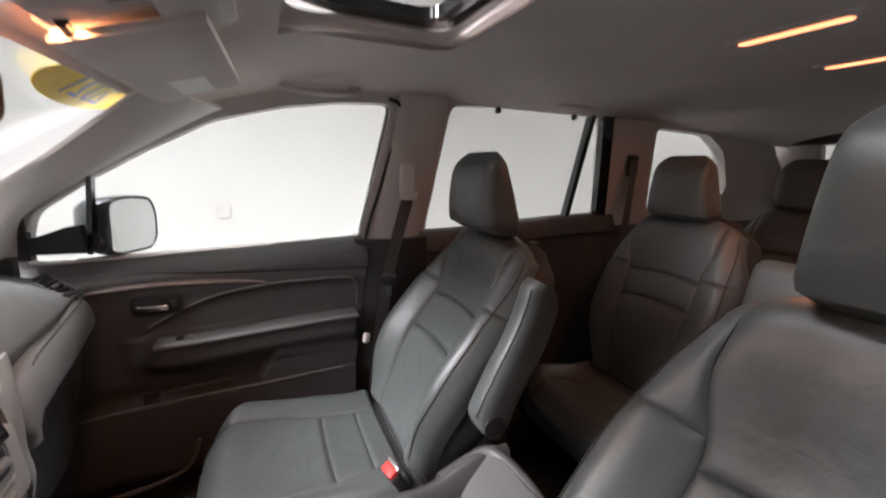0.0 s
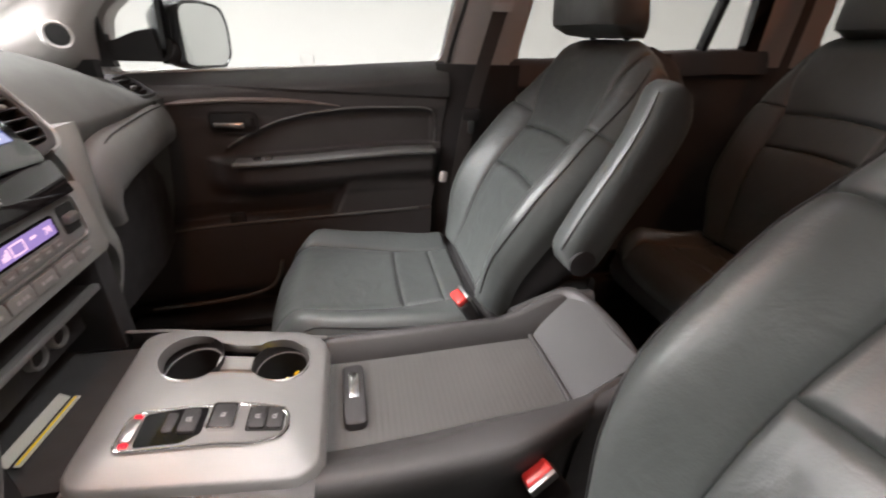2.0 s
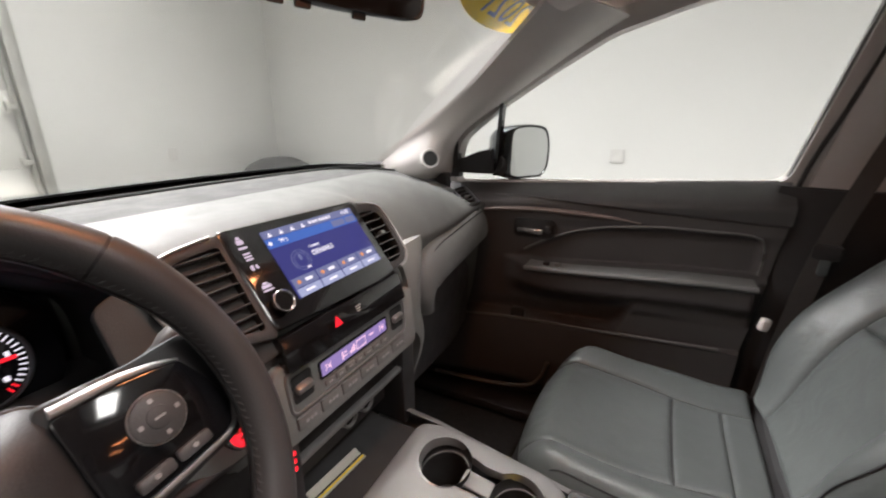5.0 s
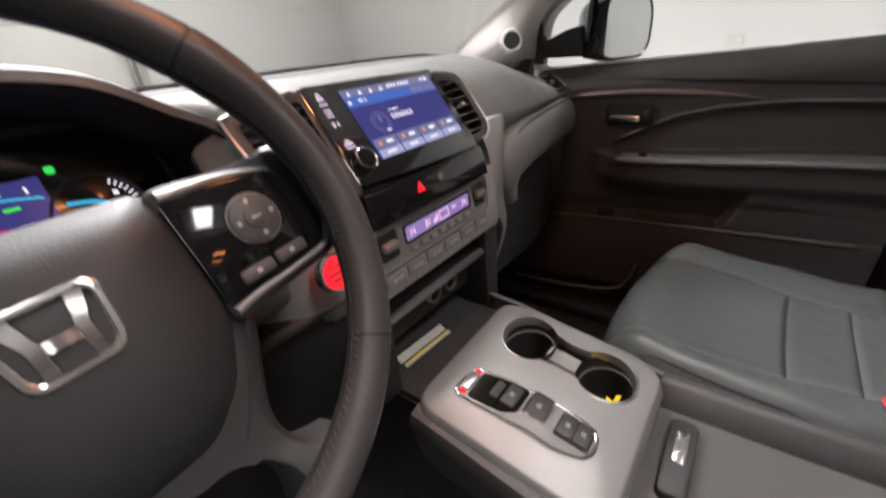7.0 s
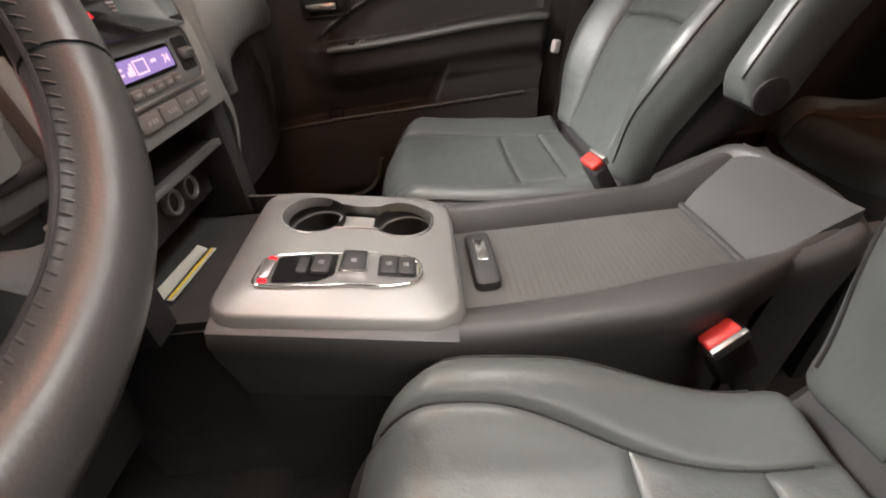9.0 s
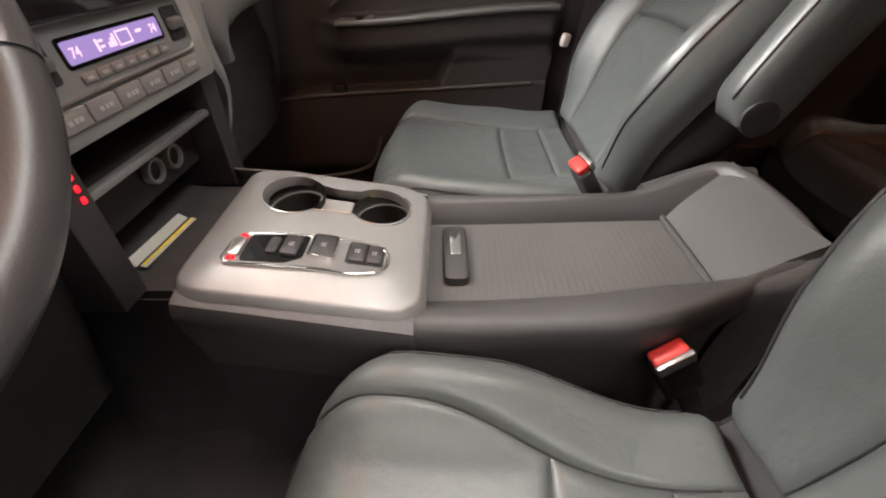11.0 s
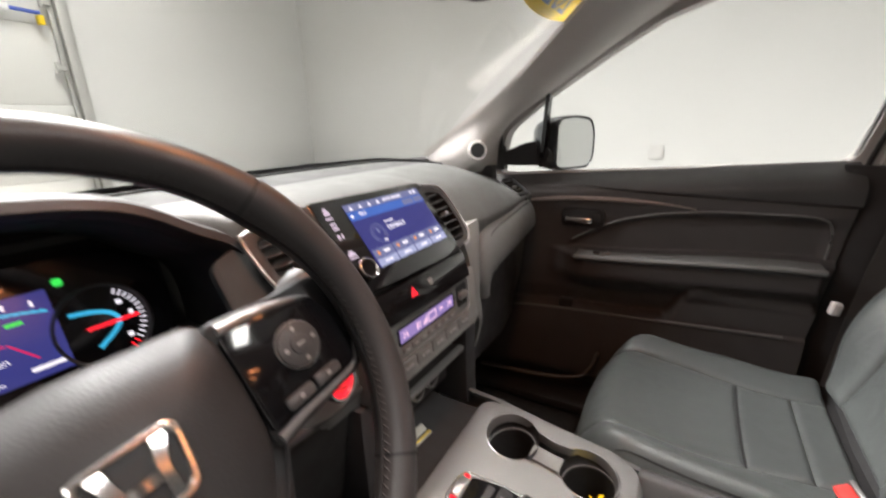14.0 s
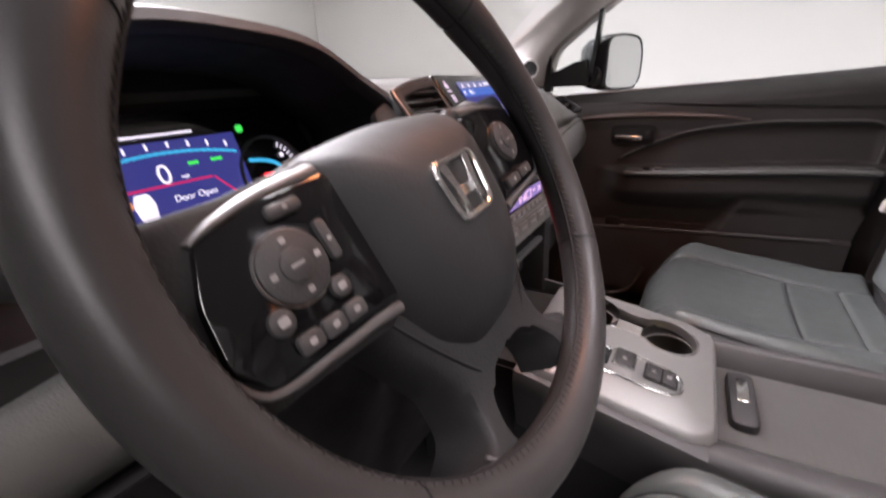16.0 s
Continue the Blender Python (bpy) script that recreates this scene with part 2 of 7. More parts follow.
def curve_pts(pts, n):
    """Points along a smooth curve through pts."""
    p = np.asarray(pts, float)
    q = np.vstack([2 * p[0] - p[1], p, 2 * p[-1] - p[-2]])
    out = []
    for s in np.linspace(0, len(p) - 1 - 1e-9, n):
        i, t = int(s), s - int(s)
        a, b, c, d = q[i:i + 4]
        out.append(0.5 * ((2 * b) + (c - a) * t + (2 * a - 5 * b + 4 * c - d) * t * t + (3 * b - a - 3 * c + d) * t ** 3))
    return np.array(out)


def tube(path, r, sides=8, closed=False, flat=1.0, up=(0, 0, 1)):
    p = np.asarray(path, float)
    n = len(p)
    r = np.broadcast_to(np.asarray(r, float), (n,))
    rings = []
    for i in range(n):
        t = p[(i + 1) % n if closed else min(i + 1, n - 1)] - p[i - 1 if closed else max(i - 1, 0)]
        t /= max(np.linalg.norm(t), 1e-9)
        a = np.cross(t, up)
        if np.linalg.norm(a) < 1e-3:
            a = np.cross(t, (1, 0.2, 0))
        a /= np.linalg.norm(a)
        b = np.cross(a, t)
        ang = np.linspace(0, 2 * np.pi, sides, endpoint=False)
        rings.append(p[i] + r[i] * (np.outer(np.cos(ang), a) + flat * np.outer(np.sin(ang), b)))
    return loft(rings, True, closed)


def rbox(size, r=0.004, seg=2, m=None):
    bm = bmesh.new()
    bmesh.ops.create_cube(bm, size=1)
    bmesh.ops.scale(bm, vec=size, verts=bm.verts)
    r = min(r, 0.49 * min(size))
    if r > 0:
        bmesh.ops.bevel(bm, geom=list(bm.edges), offset=r, segments=seg, profile=0.5, affect="EDGES")
    V = np.array([v.co[:] for v in bm.verts])
    bm.verts.index_update()
    F = [[v.index for v in f.verts] for f in bm.faces]
    bm.free()
    return (place(m, V) if m is not None else V), F


def rounded(w, h, r, seg=4):
    """Outline of a rounded rectangle about the origin."""
    out = []
    r = min(r, w / 2 - 1e-5, h / 2 - 1e-5)
    for cx, cy, a0 in ((w / 2 - r, h / 2 - r, 0), (-w / 2 + r, h / 2 - r, 90), (-w / 2 + r, -h / 2 + r, 180), (w / 2 - r, -h / 2 + r, 270)):
        for k in range(seg + 1):
            a = radians(a0 + 90 * k / seg)
            out.append((cx + r * math.cos(a), cy + r * math.sin(a)))
    return out


def slab(outline, depth, m, bevel=0.0):
    """An outline in x, y raised by depth along z, with its upper edge rounded off, at m."""
    o = np.asarray(outline, float)
    c = o.mean(0)
    rings = [np.c_[o, np.zeros(len(o))]]
    if bevel:
        rings.append(np.c_[o, np.full(len(o), depth - bevel)])
        size = np.maximum(np.linalg.norm(o - c, axis=1, keepdims=True), 1e-6)
        for k in (0.35, 1.0):
            a = k * math.pi / 2
            rings.append(np.c_[o - (o - c) / size * bevel * (1 - math.cos(a)), np.full(len(o), depth - bevel + bevel * math.sin(a))])
    else:
        rings.append(np.c_[o, np.full(len(o), depth)])
    V, F = loft(rings)
    return place(m, V), F


def ring_slab(outer, inner, depth, m):
    o, i = np.asarray(outer, float), np.asarray(inner, float)
    z0, z1 = np.zeros(len(o)), np.full(len(o), depth)
    V, F = loft([np.c_[o, z0], np.c_[o, z1 * 0.8], np.c_[o + (i - o) * 0.25, z1], np.c_[i + (o - i) * 0.25, z1], np.c_[i, z1 * 0.8], np.c_[i, z0]], closed=True)
    return place(m, V), F


def merged(items):
    V, F, k = [], [], 0
    for v, f in items:
        V.append(np.asarray(v, float).reshape(-1, 3))
        F += [tuple(i + k for i in q) for q in f]
        k += len(V[-1])
    return np.concatenate(V), F


def frame_at(p, right, up):
    """A pose whose x runs to the right and y up on a surface; z comes out of it."""
    x = Vector(right).normalized()
    z = x.cross(Vector(up)).normalized()
    y = z.cross(x)
    m = Matrix((x, y, z)).transposed().to_4x4()
    m.translation = Vector(p)
    return m


def lettering(text, size, m, mat, parent, name="lettering", mirrored=False):
    cu = bpy.data.curves.new(name, "FONT")
    cu.body, cu.size, cu.extrude, cu.align_x, cu.align_y = text, size, 0.0003, "CENTER", "CENTER"
    tmp = bpy.data.objects.new(name, cu)
    me = bpy.data.meshes.new_from_object(tmp)
    V = np.array([v.co[:] for v in me.vertices])
    F = [list(p.vertices) for p in me.polygons]
    bpy.data.objects.remove(tmp)
    bpy.data.meshes.remove(me)
    if mirrored:
        V[:, 0] *= -1
    return link(name, place(m, V), F, mat, parent, smooth=False)


def smoothstep(a, b, x):
    t = np.clip((np.asarray(x, float) - a) / (b - a), 0, 1)
    return t * t * (3 - 2 * t)


# ---- photo booth round the car ----
XR, XL, YF, YB, ZC = 2.95, -4.2, 3.8, -6.6, 3.4


def box_part(name, lo, hi, mat, parent=None, r=0.0, label=""):
    lo, hi = np.array(lo, float), np.array(hi, float)
    V, F = rbox(tuple(hi - lo), r, 2, Matrix.Translation(((lo + hi) / 2).tolist()))
    return link(name, V, F, mat, parent, label, smooth=r > 0)


def structure(ob, label, category):
    return tagged(ob, label, category, kind="structure")


structure(box_part("floor", (XL - 0.2, YB - 0.2, -0.2), (XR + 0.2, YF + 0.4, 0), CONCRETE), "pale sealed concrete floor of the photo booth", "floor")
structure(box_part("ceiling", (XL - 0.2, YB - 0.2, ZC), (XR + 0.2, YF + 0.4, ZC + 0.2), WALL), "white painted ceiling of the photo booth", "ceiling")
structure(box_part("wall_east", (XR, YB - 0.2, 0), (XR + 0.2, YF, ZC), WALL), "plain white booth wall beside the car", "wall")
# West wall is out of view; coloured dark so less light reaches the wheel.
structure(box_part("wall_west", (XL - 0.2, YB - 0.2, 0), (XL, YF, ZC), DARKWALL), "unseen booth wall, coloured dark to hold back light", "wall")
structure(box_part("wall_south", (XL, YB - 0.2, 0), (XR, YB, ZC), WALL), "plain white booth wall behind the car", "wall")
GX = 0.86
north = box_part("wall_north", (GX, YF, 0), (XR + 0.2, YF + 0.2, ZC), WALL)
structure(north, "plain white booth wall in front of the car", "wall")
structure(box_part("wall_north_lintel", (XL - 0.2, YF, 3.0), (GX, YF + 0.2, ZC), WALL), "white wall above the garage door", "wall")

garage = thing("garage_door", (-1.4, YF + 0.06, 0), "white sectional garage door with horizontal panels", "door", kind="structure")
for k in range(6):
    box_part("panel", (XL, YF + 0.03, 0.001 + 0.5 * k), (GX - 0.005, YF + 0.075, 0.4995 + 0.5 * k), DOORPANEL, garage, 0.003)
track = thing("door_track", (GX, YF - 0.03, 0), "galvanised vertical roller track of the garage door", "track", kind="structure")
box_part("rail", (GX + 0.012, YF - 0.055, 0), (GX + 0.075, YF - 0.002, 3.0), STEEL, track, 0.004)
box_part("flange", (GX - 0.02, YF - 0.012, 0), (GX + 0.01, YF - 0.001, 3.0), STEEL, track, 0.002)
for z in (0.35, 0.7, 1.04, 1.395, 1.735, 2.129, 2.5):
    V, F = merged([rbox((0.06, 0.03, 0.035), 0.004, 2, pose(GX - 0.035, YF - 0.03, z)), rbox((0.022, 0.022, 0.07), 0.004, 2, pose(GX - 0.058, YF - 0.03, z))])
    link("bracket", V, F, STEEL, track)
bolt = thing("slide_bolt", (0.65, YF, 2.06), "blue slide bolt with a yellow tip on the garage door", "bolt")
V, F = tube([(0.50, YF - 0.02, 2.075), (0.79, YF - 0.02, 2.06)], 0.012, 8)
link("bar", V, F, BLUEPAINT, bolt)
box_part("collar", (0.60, YF - 0.04, 2.052), (0.64, YF, 2.088), WHITE, bolt, 0.004)
box_part("tip", (0.765, YF - 0.05, 1.99), (0.80, YF, 2.045), YELLOW, bolt, 0.006)
for lo, hi in (((XR - 0.015, 0.24, 0.985), (XR, 0.33, 1.085)), ((1.755, YF - 0.012, 0.975), (1.835, YF, 1.07))):
    o = box_part("wall_socket", lo, hi, SOCKET, None, 0.004)
    tagged(o, "small white socket plate on the booth wall", "socket", "wall sockets")

waste = thing("waste_bin", (2.58, 3.4, 0), "dark grey plastic bin with a domed lid in the booth corner", "bin")
rings = []
for z, w in ((0.0, 0.44), (0.35, 0.50), (0.72, 0.56)):
    rings.append([(2.58 + x, 3.4 + y, z) for x, y in rounded(w, w * 0.85, 0.06)])
V, F = loft(rings)
link("body", V, F, BINGREY, waste)
rings = []
for z, w in ((0.72, 0.62), (0.77, 0.62), (0.88, 0.46), (0.945, 0.24), (0.955, 0.06)):
    rings.append([(2.58 + x, 3.4 + y, z) for x, y in rounded(w, w * 0.85, 0.06 * w / 0.6)])
V, F = loft(rings)
link("lid", V, F, BINGREY, waste)

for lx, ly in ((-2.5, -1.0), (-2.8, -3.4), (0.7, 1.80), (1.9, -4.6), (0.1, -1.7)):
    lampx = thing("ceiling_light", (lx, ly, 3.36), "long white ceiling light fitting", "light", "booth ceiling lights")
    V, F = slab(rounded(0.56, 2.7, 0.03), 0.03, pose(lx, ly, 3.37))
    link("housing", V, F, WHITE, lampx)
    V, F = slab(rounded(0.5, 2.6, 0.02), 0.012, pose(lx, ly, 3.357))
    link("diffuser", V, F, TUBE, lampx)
# Housings for the two added panels.
for lx in (-1.0, 0.55):
    mm_ = look((lx, 2.40, 3.18), (lx * 0.50, -0.30, 0.9))
    lampx = thing("added_light_panel", (lx, 2.40, 3.21), "added tilted light panel, out of view, that brightens the seats", "light", "booth light panels")
    V, F = slab(rounded(0.78, 1.7, 0.03), 0.04, mm_ @ Matrix.Translation((0, 0, 0.012)))
    link("housing", V, F, WHITE, lampx)
    for sx in (-0.6, 0.6):
        V, F = tube([tuple(mm_ @ Vector((0, sx, 0.03))), tuple(Vector((*(mm_ @ Vector((0, sx, 0.03)))[:2], 3.40)))], 0.012, 8)
        link("hanger", V, F, STEEL, lampx)


# ---- car shell ----
def SX(z):
    """Inner face of the side glass at height z."""
    return 0.851 - 0.19 * (z - 1.149)


def base_y(x):
    return 0.985 - 0.26 * x * x


carpet = np.array([[(x, y, 0.40 + 0.07 * math.exp(-(x / 0.16) ** 2) + 0.42 * float(smoothstep(0.62, 1.0, y)) - 0.02 * float(smoothstep(0.3, 0.7, abs(x)))) for x in np.linspace(-0.83, 0.83, 45)] for y in np.linspace(-2.6, 1.0, 60)])
V, F = sheet(carpet, 0.06, (0, 0, -1))
structure(link("car_floor", V, F, CARPET), "black carpeted floor of the car cabin", "carpet")
fw = [[(x, 1.0 - 0.1 * abs(x), z) for x in np.linspace(-0.78, 0.78, 9)] for z in (0.4, 0.7, 1.0, 1.15)]
V, F = sheet(fw, 0.03, (0, 1, 0))
structure(link("bulkhead", V, F, CARPET), "dark bulkhead behind the dashboard", "bulkhead")


# headliner: a shell with the sunroof's opening
def roof_z(x, y):
    front = 0.10 * float(smoothstep(-0.25, 0.26, y)) ** 1.4
    back = 0.06 * float(smoothstep(-1.4, -2.6, y))
    e = min(1.0, abs(x) / 0.765)
    return 1.672 - front - back - (0.072 - 0.35 * front) * e ** 4


HX0, HX1, HY0, HY1 = -0.40, 0.40, -0.40, -0.03
xs = np.unique(np.r_[np.linspace(-0.765, HX0, 10), np.linspace(HX0, HX1, 15), np.linspace(HX1, 0.765, 10)])
ys = np.unique(np.r_[np.linspace(-2.6, HY0, 24), np.linspace(HY0, HY1, 12), np.linspace(HY1, 0.255, 12)])
V, F = [], []
vid = {}
for lay, dz in ((0, 0.0), (1, 0.035)):
    for i, y in enumerate(ys):
        for j, x in enumerate(xs):
            vid[lay, i, j] = len(V)
            V.append((x, y, roof_z(x, y) + dz))
hole = lambda i, j: HX0 - 1e-6 <= xs[j] and xs[j + 1] <= HX1 + 1e-6 and HY0 - 1e-6 <= ys[i] and ys[i + 1] <= HY1 + 1e-6
inside = lambda i, j: 0 <= i < len(ys) - 1 and 0 <= j < len(xs) - 1 and not hole(i, j)
for i in range(len(ys) - 1):
    for j in range(len(xs) - 1):
        if not inside(i, j):
            continue
        q = [(i, j), (i, j + 1), (i + 1, j + 1), (i + 1, j)]
        F.append([vid[(0, *p)] for p in q])
        F.append([vid[(1, *p)] for p in q[::-1]])
        for (a, b), (di, dj) in zip(((q[0], q[1]), (q[1], q[2]), (q[2], q[3]), (q[3], q[0])), ((-1, 0), (0, 1), (1, 0), (0, -1))):
            if not inside(i + di, j + dj):
                F.append([vid[(0, *a)], vid[(0, *b)], vid[(1, *b)], vid[(1, *a)]])
structure(link("headliner", V, F, LINER), "grey-beige woven headliner of the car", "headliner")

sun = thing("sunroof", (0, -0.215, 1.68), "sunroof with dark frame and tinted glass panel", "sunroof", kind="structure")
zr = 1.668
lip = [[(x, y, zr - 0.016 + 0.012 * k) for x, y in [(px, py - 0.215) for px, py in rounded(0.80 + w, 0.37 + w, 0.05)]] for k, w in ((0, 0.00), (0.2, 0.035), (1.6, 0.05))]
inner = [[(x, y, z) for x, y, z in [(px, py - 0.215, zr + 0.02) for px, py in rounded(0.78, 0.35, 0.05)]]]
V, F = loft(lip + inner, caps=False)
link("edge_trim", V, F, LINER, sun, "padded fabric edge of the opening")
V, F = ring_slab([(x, y) for x, y in rounded(0.80, 0.37, 0.05)], [(x, y) for x, y in rounded(0.70, 0.27, 0.05)], 0.03, pose(0, -0.215, zr + 0.03))
link("frame", V, F, GLOSS, sun, "black inner frame")
V, F = slab(rounded(0.80, 0.37, 0.04), 0.005, pose(0, -0.215, zr + 0.075))
pane = link("pane", V, F, TINT, sun, "tinted roof glass")
pane.visible_shadow = False


# right body side: one panel with the window openings


def side_panel(name, outer, holes, mat, label, sign=1, thick=0.055, inset=0.012):
    bm = bmesh.new()
    for loop in [outer, *holes]:
        vs = [bm.verts.new((0, y, z)) for y, z in loop]
        for a, b in zip(vs, vs[1:] + vs[:1]):
            bm.edges.new((a, b))
    bmesh.ops.triangle_fill(bm, use_beauty=True, edges=bm.edges[:])
    bm.verts.index_update()
    P = np.array([v.co[:] for v in bm.verts])
    T = [[v.index for v in f.verts] for f in bm.faces]
    edges = [(e.verts[0].index, e.verts[1].index) for e in bm.edges if len(e.link_faces) == 1]
    bm.free()
    A, B = P.copy(), P.copy()
    A[:, 0] = sign * (SX(P[:, 2]) - inset)
    B[:, 0] = sign * (SX(P[:, 2]) - inset + thick)
    k = len(P)
    Fs = T + [[k + i for i in t[::-1]] for t in T] + [[a, b, k + b, k + a] for a, b in edges]
    return link(name, np.r_[A, B], Fs, mat, angle=25)


def corners(pts, r=0.03, n=5):
    """A polygon with rounded corners."""
    p = np.asarray(pts, float)
    out = []
    for i in range(len(p)):
        a, b, c = p[i - 1], p[i], p[(i + 1) % len(p)]
        da, dc = np.linalg.norm(a - b), np.linalg.norm(c - b)
        ra = min(r, 0.45 * da, 0.45 * dc)
        s, e = b + (a - b) / da * ra, b + (c - b) / dc * ra
        for t in np.linspace(0, 1, n):
            out.append((1 - t) ** 2 * s + 2 * t * (1 - t) * b + t * t * e)
    return out


WIN_F = corners([(0.60, 1.104), (0.56, 1.240), (0.425, 1.335), (0.29, 1.415), (0.131, 1.499), (-0.052, 1.548), (-0.211, 1.572), (-0.372, 1.582), (-0.284, 1.152)], 0.03)
WIN_R = corners([(-0.515, 1.150), (-0.575, 1.592), (-0.75, 1.606), (-1.09, 1.610), (-1.245, 1.606), (-1.325, 1.200)], 0.035)
WIN_Q = corners([(-1.60, 1.225), (-1.535, 1.582), (-1.87, 1.572), (-2.01, 1.50), (-2.12, 1.33), (-2.05, 1.235)], 0.04)
OUTER = [(0.95, 1.10), (0.88, 1.185), (0.60, 1.345), (0.30, 1.49), (0.10, 1.585), (-0.2, 1.615), (-2.30, 1.615), (-2.55, 1.40), (-2.6, 1.10)]
structure(side_panel("wall_right_side", OUTER, [WIN_F, WIN_R, WIN_Q], PILLAR, ""), "grey-beige inner trim of the right body side", "body side")


def strip(name, y0, y1, y2, y3, z0, z1, mat, proud, parent, label=""):
    """A trim band on the side wall from (y0, y1) at z0 to (y2, y3) at z1, bulging into the cabin."""
    P = []
    for s in np.linspace(0, 1, 15):
        z = z0 + (z1 - z0) * s
        a, b = y0 + (y2 - y0) * s, y1 + (y3 - y1) * s
        P.append([(SX(z) - 0.011 - proud * math.sin(math.pi * (0.06 + 0.88 * u)) ** 0.5, a + (b - a) * u, z) for u in np.linspace(0, 1, 13)])
    V, F = sheet(P, 0.02, (1, 0, 0))
    return link(name, V, F, mat, parent, label)


bp = thing("pillar_trim", (0.80, -0.42, 0.5), "grey-beige plastic trim over the middle pillar", "pillar trim", kind="structure")
strip("upper_cover", -0.322, -0.500, -0.398, -0.560, 1.148, 1.61, PILLAR, 0.032, bp)
P = [[(0.812 - 0.058 * math.sin(math.pi * (0.03 + 0.92 * u)) ** 0.6, -0.262 + 0.07 * float(smoothstep(1.05, 0.60, z)) - 0.25 * u, z) for u in np.linspace(0, 1, 13)] for z in np.linspace(0.45, 1.150, 14)]
V, F = sheet(P, 0.02, (1, 0, 0))
link("lower_cover", V, F, PLASTIC, bp, "black lower pillar cover")
seal = thing("window_seal", (0.8, -0.3, 1.1), "black rubber seal round the front door frame", "seal", kind="structure")
V, F = tube(curve_pts([(SX(z) - 0.022, y, z) for y, z in ((-0.245, 0.60), (-0.284, 0.9), (-0.303, 1.15), (-0.345, 1.32), (-0.396, 1.53), (-0.392, 1.580), (-0.360, 1.592))], 50), 0.0055, 8)
link("rubber", V, F, RUBBER, seal)
P = [[(SX(z) - 0.001, y, z) for y in (-0.385 + 0.086 * (1.582 - z) / 0.430, -0.366 + 0.086 * (1.582 - z) / 0.430)] for z in np.linspace(1.145, 1.575, 8)]
V, F = sheet(P, 0.02, (1, 0, 0))
link("channel", V, F, DASHPAD, seal, "grey door frame strip beside the glass")

# C pillar, black window bars
dark = thing("rear_door_frame", (0.8, -1.3, 1.2), "black door frame and window bar of the rear door", "door frame", kind="structure")
for (ya, yb, w) in ((-1.150, -1.180, 0.022), (-1.335, -1.255, 0.055)):
    P = [[(SX(z) - 0.016, ya + (yb - ya) * s + k * w, z) for k in (-0.5, 0.5)] for s, z in ((0, 1.19), (0.33, 1.33), (0.66, 1.47), (1, 1.612))]
    V, F = sheet(P, 0.03, (1, 0, 0))
    link("bar", V, F, GLOSS, dark)
dv = thing("mirror_sail", (0.83, 0.5, 1.15), "black divider bar and sail panel at the front of the door glass", "sail panel", kind="structure")
P = [[(SX(z) - 0.018, 0.452 - 0.03 * s + k, z) for k in (-0.006, 0.006)] for s, z in ((0, 1.13), (0.5, 1.24), (1, 1.345))]
V, F = sheet(P, 0.03, (1, 0, 0))
link("divider", V, F, GLOSS, dv)
tri = [(0.62, 1.135), (0.60, 1.17), (0.55, 1.185), (0.50, 1.205), (0.462, 1.212), (0.455, 1.135)]
V = np.array([(SX(z) - 0.022 + o, y, z) for o in (0, 0.035) for y, z in tri])
link("sail", V, [list(range(6)), list(range(11, 5, -1))] + [[i, (i + 1) % 6, 6 + (i + 1) % 6, 6 + i] for i in range(6)], PLASTIC, dv)
P = [[(SX(z) - 0.024, 0.585 + k, z) for k in (-0.012, 0.03)] for z in (1.12, 1.16, 1.20, 1.24)]
V, F = sheet(P, 0.03, (1, 0, 0))
link("front_seal", V, F, RUBBER, dv)


def window(name, outline, mat, label):
    p = np.asarray(outline)
    A = np.array([(SX(z) + 0.018, y, z) for y, z in p])
    B = A + (0.004, 0, 0)
    k = len(A)
    ob = link(name, np.r_[A, B], [list(range(k)), list(range(2 * k - 1, k - 1, -1))] + [[i, (i + 1) % k, k + (i + 1) % k, k + i] for i in range(k)], mat, smooth=False)
    ob.visible_shadow = False
    return structure(ob, label, "window")


grow = lambda o: [tuple(np.mean(o, 0) + (np.array(q) - np.mean(o, 0)) * 1.03) for q in o]
window("window_1", grow(WIN_F), GLASS, "clear side glass of the front passenger door")
window("window_2", grow(WIN_R), TINT, "lightly tinted side glass of the rear door")
window("window_3", grow(WIN_Q), TINT, "tinted quarter glass behind the rear door")

# windscreen
P = []
for u in np.linspace(0, 1, 12):
    row = []
    for x in np.linspace(-1, 1, 21):
        hw = 0.80 - 0.27 * u
        xx = x * hw
        y0 = base_y(xx) + 0.02
        y1 = 0.255 + 0.03 * (1 - x * x)
        y = y0 + (y1 - y0) * u
        row.append((xx, y, 1.150 + (1.520 - 1.150) * u + 0.050 * (1 - x * x) * u + 0.02 * math.sin(math.pi * u)))
    P.append(row)
WS = np.array(P)
V, F = sheet(WS, 0.005, (0, 0.5, 0.86))
ws = structure(link("windscreen", V, F, GLASS), "clear raked windscreen of the car", "windscreen")
ws.visible_shadow = False
P = [[(x, base_y(x) + d, 1.150 + h) for d, h in ((-0.035, 0.012), (0.02, 0.016), (0.10, 0.0))] for x in np.linspace(-0.78, 0.78, 25)]
V, F = sheet(P, 0.015, (0, 0, -1))
structure(link("cowl", V, F, PLASTIC), "black cowl along the foot of the windscreen", "cowl")


